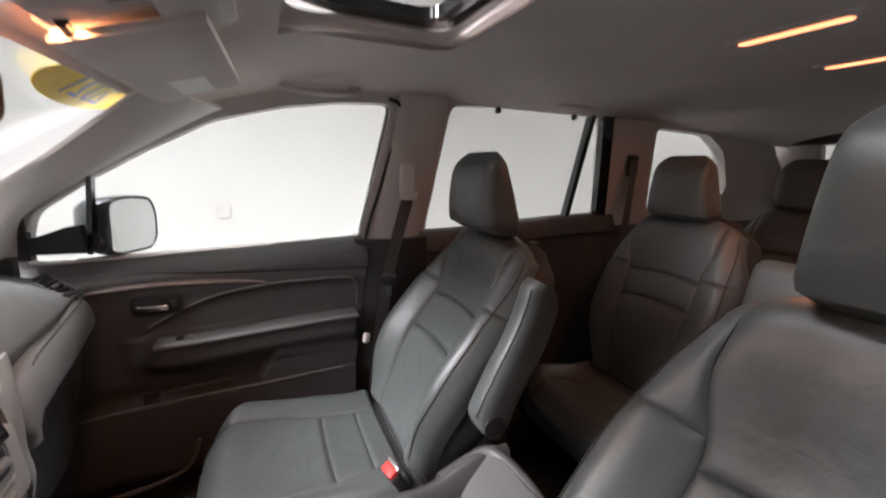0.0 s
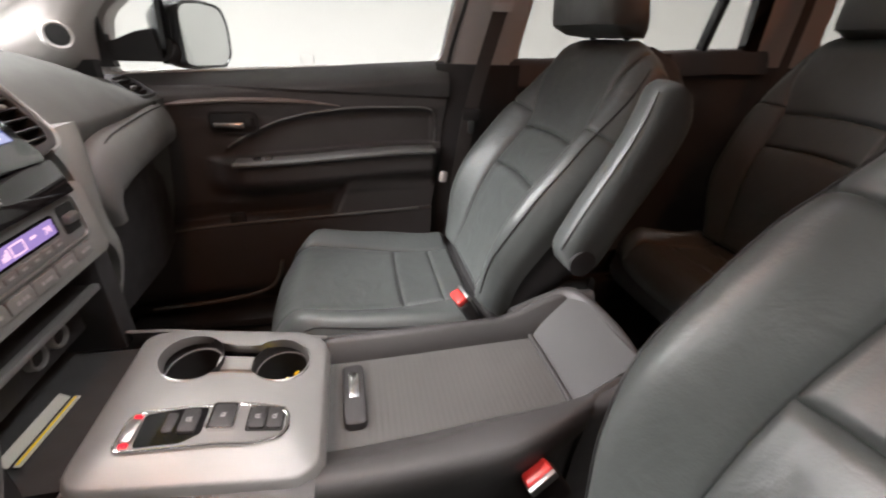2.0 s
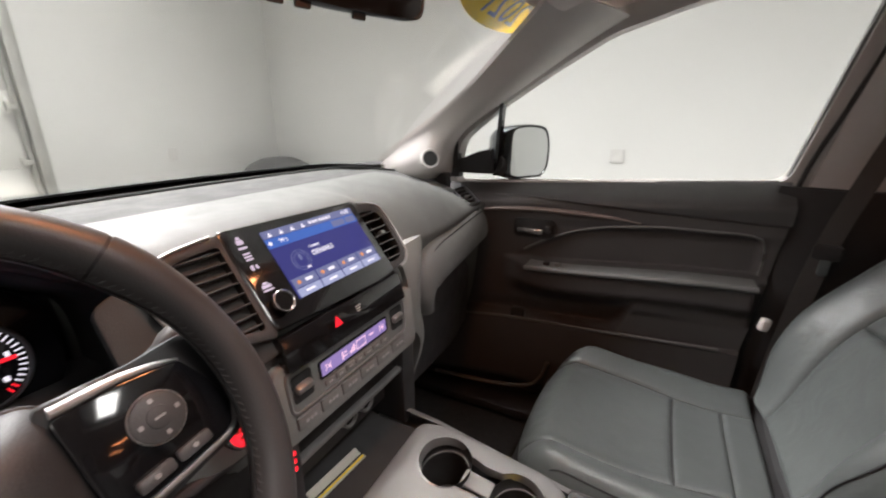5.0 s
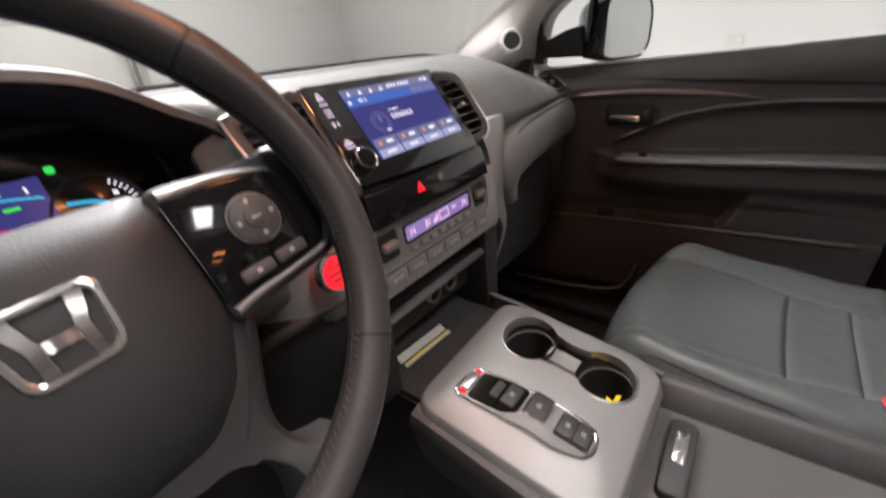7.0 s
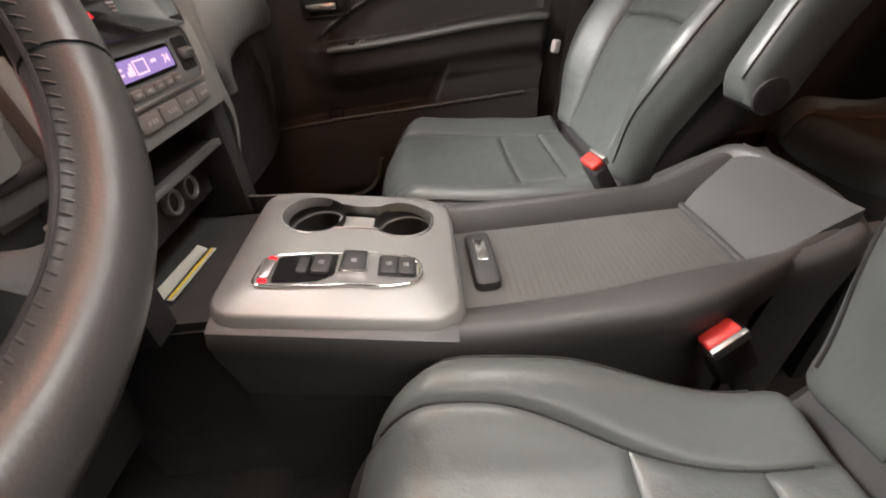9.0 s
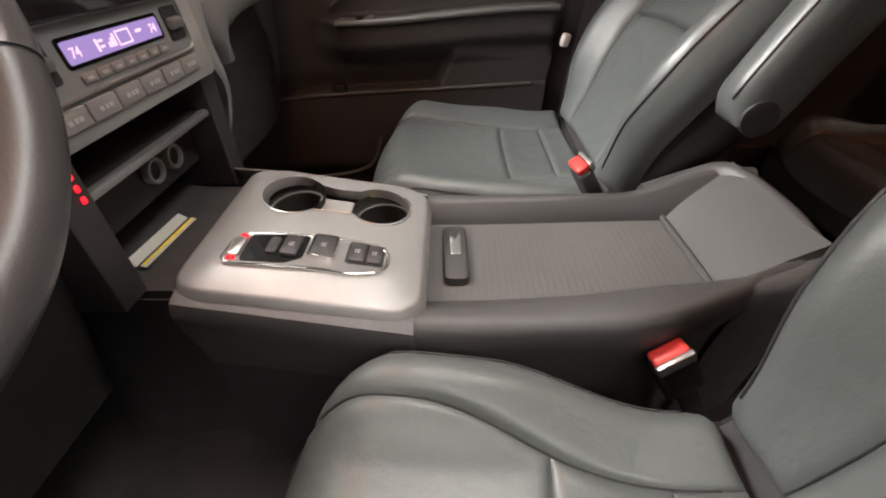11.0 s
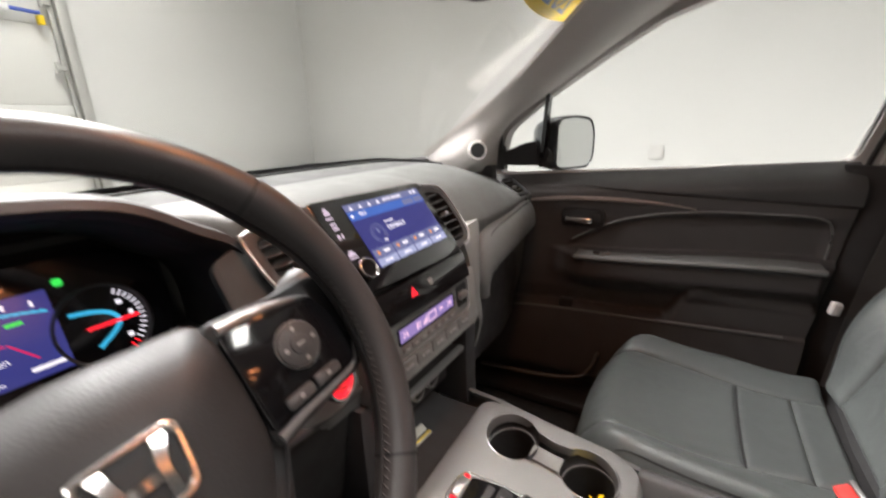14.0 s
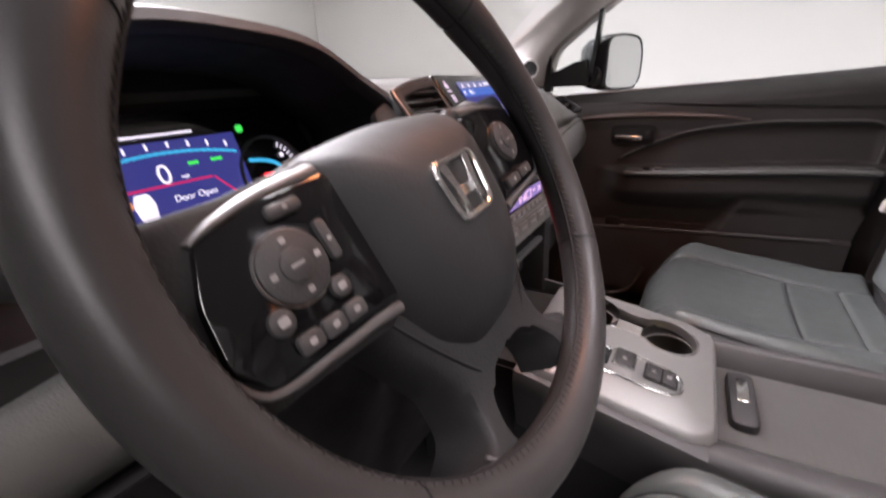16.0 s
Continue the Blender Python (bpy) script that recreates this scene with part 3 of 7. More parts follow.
def apillar(sign, name):
    ob = thing(name, (sign * 0.7, 0.5, 1.2), "grey-beige plastic trim of the windscreen pillar", "pillar trim", kind="structure")
    Wc = curve_pts([(0.735, 0.830, 1.140), (0.690, 0.665, 1.240), (0.632, 0.470, 1.362), (0.568, 0.345, 1.446), (0.515, 0.257, 1.503), (0.49, 0.215, 1.535)], 30)
    Dc = curve_pts([(0.825, 0.60, 1.125), (0.822, 0.565, 1.248), (0.800, 0.425, 1.343), (0.782, 0.29, 1.424), (0.772, 0.18, 1.488), (0.768, 0.10, 1.530)], 30)
    P = []
    for w, d in zip(Wc, Dc):
        row = []
        for u in np.linspace(0, 1, 19):
            q = w + (d - w) * u
            bulge = math.sin(math.pi * u) * 0.028
            pod = 0.086 * math.exp(-((q[2] - 1.178) / (0.130 if q[2] > 1.178 else 0.070)) ** 2) * math.sin(math.pi * u) ** 1.2
            row.append((sign * (q[0] - bulge * 0.6 - pod * 0.81), q[1] - bulge - pod * 0.58, q[2] - bulge * 0.35))
        P.append(row)
    V, F = sheet(P, 0.012, (0, 0.6, 0.5))
    link("cover", V, F, PILLAR, ob)
    return ob


ap = apillar(1, "windscreen_pillar_trim")
m = frame_at((0.668, 0.590, 1.191), (0.62, -0.78, 0), (0.1, 0.25, 1))
V, F = ring_slab(rounded(0.058, 0.058, 0.029, 8), rounded(0.042, 0.042, 0.021, 8), 0.016, m @ Matrix.Translation((0, 0, -0.008)))
tw = link("tweeter_ring", V, F, PILLAR, ap, "round tweeter bezel")
V, F = slab(rounded(0.043, 0.043, 0.0215, 8), 0.006, m)
link("tweeter_grille", V, F, DARK, tw, "dark tweeter grille")
kick = [[(0.735 + 0.02 * v, 0.58 + 0.42 * u, 0.40 + 0.74 * v) for u in np.linspace(0, 1, 6)] for v in np.linspace(0, 1, 8)]
V, F = sheet(kick, 0.03, (1, 0, 0))
structure(link("kick_panel_right", V, F, PLASTIC), "black kick panel in the passenger footwell", "kick panel")
V, F = sheet([[(-x, y, z) for x, y, z in row] for row in kick], 0.03, (-1, 0, 0))
structure(link("kick_panel_left", V, F, PLASTIC), "black kick panel in the driver footwell", "kick panel")
apillar(-1, "windscreen_pillar_trim")

# left body side stays open at the driver's door; its rear part closes the cabin
OUT_L = [(-0.55, 1.10), (-0.60, 1.615), (-2.30, 1.615), (-2.55, 1.40), (-2.6, 1.10)]
WIN_L = corners([(-0.68, 1.155), (-0.72, 1.59), (-1.245, 1.60), (-1.325, 1.20)], 0.035)
structure(side_panel("wall_left_side", OUT_L, [WIN_L, WIN_Q], PILLAR, "", -1), "grey-beige inner trim of the left body side", "body side")
for sgn, y0 in ((1, -0.48), (-1, -0.55)):
    P = [[(sgn * (0.80 + 0.03 * math.sin(2.2 * (z - 0.4))), y, z) for y in np.linspace(-2.6, y0, 30)] for z in np.linspace(0.36, 1.16, 12)]
    V, F = sheet(P, 0.03, (sgn, 0, 0))
    nm = "wall_right_lower" if sgn > 0 else "wall_left_lower"
    structure(link(nm, V, F, DOORSKIN), "dark lower trim of the rear door and quarter", "door trim")
ledge = thing("rear_door_ledge", (0.82, -0.9, 1.15), "dark rear door top ledge below the glass", "door trim", kind="structure")
V, F = sheet([[(0.852 - 0.052 * u ** 0.5, y, 1.166 + 0.048 * float(smoothstep(-0.5, -1.3, y)) - 0.075 * u ** 2) for u in np.linspace(0, 1, 10)] for y in np.linspace(-0.49, -1.40, 16)], 0.012, (1, 0, 0))
link("pad", V, F, DOORSKIN, ledge)

# tail: hatch with its window
hatch = thing("hatch", (0, -2.6, 1.0), "tailgate with a wide rear window", "tailgate", kind="structure")
box_part("lower", (-0.8, -2.66, 0.36), (0.8, -2.6, 1.16), DOORSKIN, hatch, 0.02)
for sgn in (-1, 1):
    P = [[(sgn * (0.62 + 0.2 * u), -2.58 + 0.22 * (z - 1.15), z) for u in np.linspace(0, 1, 5)] for z in np.linspace(1.14, 1.64, 6)]
    V, F = sheet(P, 0.04, (0, -1, 0))
    link("side_trim", V, F, PILLAR, hatch)
box_part("header", (-0.78, -2.53, 1.55), (0.78, -2.45, 1.66), PLASTIC, hatch, 0.02)
P = [[(x, -2.60 + 0.22 * (z - 1.15), z) for x in (-0.66, 0, 0.66)] for z in (1.14, 1.35, 1.58)]
V, F = sheet(P, 0.005, (0, -1, 0))
link("window_pane", V, F, TINT, hatch).visible_shadow = False

# outer skin, so that light comes in by the windows alone
roof = [[(x, y, roof_z(min(abs(x), 0.765), y) + 0.125) for x in np.linspace(-0.78, 0.78, 9)] for y in (-2.6, -2.0, -1.4, -0.9, -0.42)]
V, F = sheet(roof, 0.01, (0, 0, 1))
structure(link("roof_skin", V, F, PAINT), "dark painted roof skin of the car", "roof")
hood = [[(x, y, 1.125 - 0.055 * ((y - 1.05) / 1.0) - 0.12 * float(smoothstep(1.7, 2.3, y)) - 0.05 * (x / 0.85) ** 4) for x in np.linspace(-0.86, 0.86, 17)] for y in np.linspace(1.06, 2.3, 14)]
V, F = sheet(hood, 0.02, (0, 0, -1))
structure(link("bonnet", V, F, PAINT), "dark painted bonnet of the car", "bonnet")
sill = thing("door_sill", (-0.80, -0.1, 0.4), "pale scuffed door sill of the open driver door", "sill", kind="structure")
box_part("plate", (-0.90, -0.55, 0.36), (-0.72, 0.62, 0.41), SATIN, sill, 0.01)


# ---- dashboard ----
dash = thing("dashboard", (0, 0.6, 0.6), "grey soft-grain dashboard with padded leather wing", "dashboard")
TOP = [(0.965, 1.150), (0.90, 1.168), (0.80, 1.178), (0.68, 1.180), (0.58, 1.176)]
DRIVER = [*TOP, (0.575, 1.150), (0.585, 1.06), (0.575, 1.005), (0.50, 0.995), (0.40, 1.030), (0.368, 1.018), (0.362, 0.98), (0.420, 0.955), (0.470, 0.88), (0.52, 0.76), (0.62, 0.66), (0.80, 0.62)]
CENTRE = [*TOP, (0.50, 1.172), (0.462, 1.160), (0.455, 1.145), (0.42, 1.10), (0.395, 1.06), (0.372, 1.04), (0.362, 1.00), (0.362, 0.93), (0.385, 0.925), (0.47, 0.90), (0.50, 0.76), (0.80, 0.70)]
RIGHT = [*TOP, (0.52, 1.162), (0.47, 1.140), (0.432, 1.110), (0.408, 1.082), (0.402, 1.066), (0.410, 1.045), (0.425, 1.00), (0.442, 0.95), (0.455, 0.88), (0.48, 0.75), (0.56, 0.60), (0.80, 0.55)]
OUTER_END = [(0.965, 1.145), (0.90, 1.148), (0.80, 1.138), (0.68, 1.122), (0.60, 1.108), (0.55, 1.097), (0.51, 1.085), (0.475, 1.073), (0.452, 1.064), (0.444, 1.056), (0.447, 1.040), (0.452, 1.00), (0.460, 0.95), (0.468, 0.88), (0.49, 0.75), (0.56, 0.60), (0.80, 0.55)]
STATIONS = [(-0.76, DRIVER), (-0.245, DRIVER), (-0.185, CENTRE), (0.155, CENTRE), (0.225, RIGHT), (0.40, RIGHT), (0.74, OUTER_END)]
P = []
for x in np.unique(np.r_[np.linspace(-0.76, -0.245, 16), np.linspace(-0.245, -0.185, 6), np.linspace(-0.185, 0.155, 10), np.linspace(0.155, 0.225, 7), np.linspace(0.225, 0.74, 20)]):
    for (xa, pa), (xb, pb) in zip(STATIONS, STATIONS[1:]):
        if xa - 1e-9 <= x <= xb + 1e-9:
            t = float(smoothstep(0, 1, (x - xa) / (xb - xa)))
            prof = np.array(pa) * (1 - t) + np.array(pb) * t
    prof = curve_pts(prof, 60)
    prof[:, 0] -= 0.26 * x * x * smoothstep(0.55, 0.95, prof[:, 0])
    prof[:, 1] -= 0.035 * float(smoothstep(0.45, 0.75, -x)) * smoothstep(1.0, 1.15, prof[:, 1])
    P.append([(x, y, z) for y, z in prof])
P = np.array(P)
# Top pad coloured darker than the deck against strong light on its flat face.
V, F = sheet(P[:, :14], 0.012, (0, 0.7, -0.7))
link("top_pad", V, F, DASHDIM, dash, "grey soft top pad, dimmed in colour")
V, F = sheet(P[:, 13:], 0.012, (0, 0.7, -0.7))
link("body", V, F, DASHLIT, dash)
# groove along the top pad and the black foot of the glass
V, F = tube([(x, base_y(x) - 0.17 - 0.02 * math.cos(x * 3), 1.1805 - 0.035 * float(smoothstep(0.45, 0.75, abs(x))) * 0.98) for x in np.linspace(-0.70, 0.66, 50)], 0.0035, 6)
link("top_seam", V, F, DARK, dash)
V, F = sheet([[(x, base_y(x) - d, 1.158 + h - 0.02 * float(smoothstep(0.5, 0.75, abs(x)))) for d, h in ((0.055, 0.0185), (0.0, 0.002))] for x in np.linspace(-0.74, 0.74, 40)], 0.004, (0, 0, 1))
link("glass_foot", V, F, GLOSS, dash, "black strip at the foot of the windscreen")

# padded wing that sweeps from the centre stack to the door, with the grey cheek of the stack
cen = curve_pts([(0.300, 0.420, 0.905), (0.292, 0.410, 0.945), (0.306, 0.408, 0.980), (0.350, 0.408, 1.002), (0.46, 0.416, 1.010), (0.58, 0.432, 1.010), (0.70, 0.452, 1.004)], 60)
rings = []
for i, c in enumerate(cen):
    t = cen[min(i + 1, 59)] - cen[max(i - 1, 0)]
    t /= np.linalg.norm(t)
    out = np.array((0.10, -1, 0.25))
    out -= t * (out @ t)
    out /= np.linalg.norm(out)
    up = np.cross(out, t)
    h = 0.050 * (0.30 + 0.70 * float(smoothstep(0, 22, i)))
    rings.append([c + out * 0.032 * max(-0.9, math.copysign(abs(math.cos(a)) ** 0.8, math.cos(a))) + up * h * math.sin(a) for a in np.linspace(0, 2 * math.pi, 20, endpoint=False)])
V, F = loft(rings)
w = link("wing_pad", V, F, DASHPAD, dash, "padded vinyl wing with a stitched edge")
low_edge = cen + (0.002, -0.016, -0.043) * np.ones((60, 3)) * smoothstep(-4, 20, np.arange(60))[:, None]
# Pale piping on the lower lip stands in for the wing's bright edge line.
V, F = tube(low_edge[4:], 0.003, 8)
link("wing_lip_highlight", V, F, DASH, w, "thin lower lip, paler grey for the edge highlight")
V, F = tube(cen[8:] + (0, -0.016, 0.040), 0.0016, 6)
link("wing_seam", V, F, THREAD, w)
ledges = curve_pts([(0.176, 0.392, 1.082), (0.170, 0.366, 1.04), (0.168, 0.356, 0.985), (0.176, 0.358, 0.935), (0.218, 0.368, 0.885), (0.224, 0.378, 0.84), (0.212, 0.392, 0.785)], 26)
redges = curve_pts([(0.330, 0.424, 1.072), (0.300, 0.412, 1.046), (0.276, 0.406, 1.00), (0.272, 0.408, 0.945), (0.287, 0.418, 0.89), (0.288, 0.426, 0.84), (0.270, 0.436, 0.785)], 26)
V, F = sheet([[tuple(a_ + (b_ - a_) * u + np.array((0, -0.014 * math.sin(math.pi * u) ** 0.7, 0.004 * math.sin(math.pi * u)))) for u in np.linspace(0, 1, 11)] for a_, b_ in zip(ledges, redges)], 0.018, (0, 1, 0))
link("stack_cheek", V, F, DASH, dash, "grey curved cheek of the centre stack")
# glove box lid under the wing
P = [[(x, 0.452 + 0.035 * (0.95 - z) ** 2 * 4 + 0.03 * float(smoothstep(0.5, 0.7, x)), z) for x in np.linspace(0.235, 0.68, 12)] for z in np.linspace(0.70, 0.985, 12)]
V, F = sheet(P, 0.014, (0, -1, 0))
link("glove_box", V, F, PLASTIC, dash, "black glove box lid")
V, F = rbox((0.012, 0.016, 0.030), 0.003, 2, pose(0.313, 0.396, 0.913))
link("bag_hook", V, F, DASH, dash, "small silver bag hook")


def vent(name, m, w, h, parent, slats, frame_mat=SATIN, tilt=20):
    e = parent
    V, F = ring_slab(rounded(w + 0.009, h + 0.009, 0.011), rounded(w, h, 0.008), 0.008, m)
    body = link(name, V, F, frame_mat, e)
    V, F = slab(rounded(w + 0.004, h + 0.004, 0.008), 0.002, m @ Matrix.Translation((0, 0, -0.022)))
    link("backing", V, F, DARK, body)
    for k in range(slats):
        y = -h / 2 + h * (k + 0.5) / slats
        V, F = rbox((w - 0.002, 0.0030, 0.010), 0.001, 1, m @ pose(0, y, -0.003, tilt - 25))
        link("slat", V, F, DARK, body)
    V, F = rbox((0.012, 0.006, 0.010), 0.002, 2, m @ pose(0, 0, 0.002))
    link("tab", V, F, SATIN, body, "silver vent tab")
    return body


# the faces of the stack lean: upper edge farther ahead
FACE_UP = (0, 0.60, 0.80)
MD = frame_at((-0.010, 0.397, 1.106), (1, 0, 0), FACE_UP)


def stack_vent(outer, mouth, line, slats, lean):
    """A vent beside the display: dark surround, recessed mouth with slats, bright line round the outer edge."""
    m = MD @ Matrix.Translation((0, 0, 0.004))
    o, i = corners(outer, 0.010, 5), corners(mouth, 0.007, 5)
    V, F = ring_slab(o, i, 0.005, m)
    body = link("vent", V, F, PLASTIC, dash, "black slatted air vent with a bright edge line")
    io = np.array(i)
    V, F = loft([np.c_[io, np.full(len(io), z)] for z in (0.002, -0.026)], caps=False)
    link("throat", place(m, V), F, DARK, body)
    V, F = slab(np.array(i) * 1.0, 0.002, m @ Matrix.Translation((0, 0, -0.028)))
    link("backing", V, F, DARK, body)
    lo, hi = io[:, 1].min(), io[:, 1].max()
    for k in range(slats):
        v = lo + (hi - lo) * (k + 0.6) / slats
        cross = []
        for a, b in zip(io, np.roll(io, -1, 0)):
            if (a[1] - v) * (b[1] - v) < 0:
                cross.append(a[0] + (b[0] - a[0]) * (v - a[1]) / (b[1] - a[1]))
        if len(cross) < 2:
            continue
        a, b = min(cross), max(cross)
        V, F = rbox((b - a, 0.0026, 0.016), 0.001, 1, m @ pose((a + b) / 2, v, -0.004, lean))
        link("slat", V, F, PLASTIC, body)
    c = io.mean(0)
    V, F = rbox((0.010, 0.0065, 0.012), 0.002, 2, m @ pose(c[0], c[1], 0.000))
    link("tab", V, F, SATIN, body, "silver vent tab")
    V, F = rbox((0.0022, (hi - lo) * 0.9, 0.010), 0.0008, 1, m @ pose(c[0], c[1], -0.016))
    link("vane", V, F, DARK, body)
    V, F = tube([tuple(m @ Vector((x, y, 0.0045))) for x, y in curve_pts(line, 40)], 0.0024, 8)
    link("edge_line", V, F, SATIN, body, "thin satin line round the vent")
    return body


stack_vent([(0.128, 0.074), (0.160, 0.068), (0.186, 0.058), (0.192, 0.030), (0.189, -0.034), (0.170, -0.052), (0.128, -0.058)],
           [(0.132, 0.056), (0.156, 0.054), (0.174, 0.048), (0.180, 0.026), (0.178, -0.028), (0.164, -0.042), (0.134, -0.044)],
           [(0.140, 0.070), (0.166, 0.066), (0.186, 0.056), (0.192, 0.028), (0.191, -0.022), (0.187, -0.038), (0.170, -0.052), (0.150, -0.056)], 7, 10)
stack_vent([(-0.106, 0.080), (-0.166, 0.073), (-0.210, 0.060), (-0.205, 0.010), (-0.194, -0.022), (-0.166, -0.046), (-0.106, -0.060)],
           [(-0.114, 0.066), (-0.160, 0.062), (-0.196, 0.052), (-0.193, 0.008), (-0.184, -0.016), (-0.160, -0.034), (-0.116, -0.046)],
           [(-0.118, 0.079), (-0.166, 0.073), (-0.204, 0.063), (-0.210, 0.056), (-0.206, 0.012), (-0.195, -0.020), (-0.168, -0.045)], 8, 10)
V, F = slab(corners([(-0.100, 0.076), (-0.170, 0.074), (-0.245, 0.046), (-0.250, -0.060), (-0.230, -0.090), (-0.100, -0.075)], 0.012), 0.010, MD @ Matrix.Translation((0, 0, -0.0140)), 0.003)
link("vent_surround", V, F, DASHDIM, dash, "grey soft panel round the vent")
vent("vent", frame_at((0.672, 0.474, 1.086), (0.756, -0.603, 0.16), (0.53, 0.76, 0.36)), 0.036, 0.088, dash, 5, PLASTIC)

# ---- display panel ----
disp = thing("infotainment_display", (0, 0.40, 1.1), "gloss black touch display showing a blue radio screen", "display")
V, F = slab(corners([(-0.109, 0.082), (-0.109, -0.053), (0.126, -0.064), (0.133, -0.052), (0.131, 0.077)], 0.006), 0.018, MD @ Matrix.Translation((0, 0, -0.008)), 0.002)
link("panel", V, F, GLOSS, disp)
MS = MD @ Matrix.Translation((0.029, 0.018, 0.0104))


def tile(name, x, y, w, h, mat, parent, m=None, lift=0.0, r=0.0005):
    V, F = slab(rounded(w, h, r, 2), 0.0004, (m or MS) @ Matrix.Translation((x, y, lift)))
    return link(name, V, F, mat, parent, smooth=False)


scr = tile("screen", 0, 0, 0.174, 0.098, LCD, disp)
tile("status_bar", 0, 0.0435, 0.174, 0.011, LCD_BAR, scr, lift=0.0006)
tile("title_bar", 0, 0.0305, 0.174, 0.0135, LCD_TOP, scr, lift=0.0006)
for k in range(4):
    x = -0.064 + 0.0428 * k
    tile("key", x, -0.0295, 0.0405, 0.0135, LCD_BAR, scr, lift=0.0006)
    tile("key", x, -0.0432, 0.0405, 0.0115, LCD_KEY, scr, lift=0.0006)
    tile("dot", x - 0.011, -0.0295, 0.006, 0.006, LCD_ORANGE, scr, lift=0.0011, r=0.003)
    tile("mark", x + 0.006, -0.0295, 0.012, 0.0045, LCD_WHITE, scr, lift=0.0011)
    tile("mark", x, -0.0432, 0.016, 0.0032, LCD_WHITE, scr, lift=0.0011)
    tile("icon", -0.076 + 0.019 * k, 0.0425, 0.003, 0.0055, LCD_WHITE, scr, lift=0.0011, r=0.001)
    tile("icon", -0.076 + 0.019 * k, 0.0405, 0.0065, 0.0022, LCD_WHITE, scr, lift=0.0012, r=0.001)
for k in range(7):
    tile("mark", -0.004 + 0.0062 * k + (0.002 if k > 2 else 0), 0.0435, 0.0042, 0.0045, LCD_WHITE, scr, lift=0.0011)
tile("key", 0.046, 0.0305, 0.027, 0.010, LCD_BAR, scr, lift=0.0011)
tile("key", 0.0735, 0.0305, 0.022, 0.010, LCD_BAR, scr, lift=0.0011)
for d, w in ((0.030, 0.0008), (0.022, 0.0007)):
    V, F = ring_slab(rounded(d, d, d / 2, 6), rounded(d - 2 * w, d - 2 * w, d / 2 - w, 6), 0.0004, MS @ Matrix.Translation((-0.052, -0.003, 0.0006)))
    link("dial_ring", V, F, LCD_BAR, scr)
tile("icon", -0.052, 0.001, 0.0042, 0.009, LCD_BAR, scr, lift=0.0011, r=0.002)
tile("icon", -0.0815, 0.0305, 0.006, 0.006, LCD_WHITE, scr, lift=0.0011, r=0.003)
for txt, size, x, y in (("99.1", 0.0085, -0.060, 0.0305), ("4:18", 0.0095, 0.070, 0.0435), ("FM", 0.0055, -0.047, -0.016), ("Country", 0.0058, -0.020, 0.0105), ("DENIALS", 0.0105, -0.010, 0.000)):
    lettering(txt, size, MS @ Matrix.Translation((x, y, 0.0014)), LCD_WHITE, scr)
# lit icons beside the screen: house, list, telephone, car
for bits in (((0, 0.062, 0.009, 0.006), (0, 0.0675, 0.005, 0.004), (0, 0.054, 0.012, 0.0028)), ((0, 0.046, 0.010, 0.0024), (0, 0.042, 0.010, 0.0024), (0, 0.038, 0.010, 0.0024)), ((-0.003, 0.027, 0.004, 0.007), (0.0035, 0.027, 0.003, 0.006)), ((0, 0.000, 0.013, 0.004), (0, 0.004, 0.007, 0.003), (0.0005, -0.005, 0.015, 0.0022))):
    for x, y, wd, hh in bits:
        tile("icon", -0.089 + x, y, wd, hh, ICON, disp, MD, 0.0105, 0.0010)
kn = MD @ Matrix.Translation((-0.086, -0.026, 0.009))
turn_ = lambda prof: loft([[(r * math.cos(a), r * math.sin(a), z) for a in np.linspace(0, 2 * math.pi, 32, endpoint=False)] for z, r in prof])
V, F = turn_(((0.0, 0.0142), (0.010, 0.0140), (0.012, 0.0128), (0.0122, 0.001)))
knob = link("knob", place(kn, V), F, GLOSS, disp, "black volume knob with a chrome rim")
V, F = turn_(((0.0105, 0.0143), (0.0135, 0.0140), (0.0142, 0.0130), (0.0128, 0.0118), (0.0115, 0.0118)))
link("knob_rim", place(kn, V), F, CHROME, knob)
# lower gloss strip with the hazard switch
MH = frame_at((0.003, 0.354, 1.037), (1, 0, 0), (0, 0.30, 0.95))
V, F = slab(rounded(0.250, 0.044, 0.004), 0.014, MH @ Matrix.Translation((0, 0, -0.006)), 0.002)
strip_ob = link("hazard_strip", V, F, GLOSS, disp)
V, F = slab([(-0.0075, -0.006), (0.0075, -0.006), (0, 0.0075)], 0.001, MH @ Matrix.Translation((-0.032, 0.004, 0.0085)))
link("hazard_mark", V, F, REDGLOW, strip_ob, "red hazard triangle")
for k in range(3):
    tile("mark", 0.012, 0.0085 - 0.0035 * k, 0.012 - 0.002 * k, 0.0018, PRINT, strip_ob, MH, 0.0085)

# ---- climate panel ----
clim = thing("climate_panel", (0.01, 0.35, 0.97), "grey climate control panel with violet readout", "climate panel")
MC = frame_at((0.012, 0.352, 0.972), (1, 0, 0), (0, 0.10, 0.99))
V, F = slab(rounded(0.300, 0.104, 0.012), 0.020, MC @ Matrix.Translation((0, 0, -0.014)), 0.003)
cb = link("body", V, F, DASH, clim)
V, F = ring_slab(rounded(0.254, 0.062, 0.012), rounded(0.247, 0.055, 0.010), 0.006, MC @ Matrix.Translation((-0.010, 0.0145, 0.004)))
link("frame", V, F, SATIN, clim, "satin silver surround")
V, F = slab(rounded(0.247, 0.055, 0.010), 0.003, MC @ Matrix.Translation((-0.010, 0.0145, 0.0045)))
link("face", V, F, DASHPAD, clim)
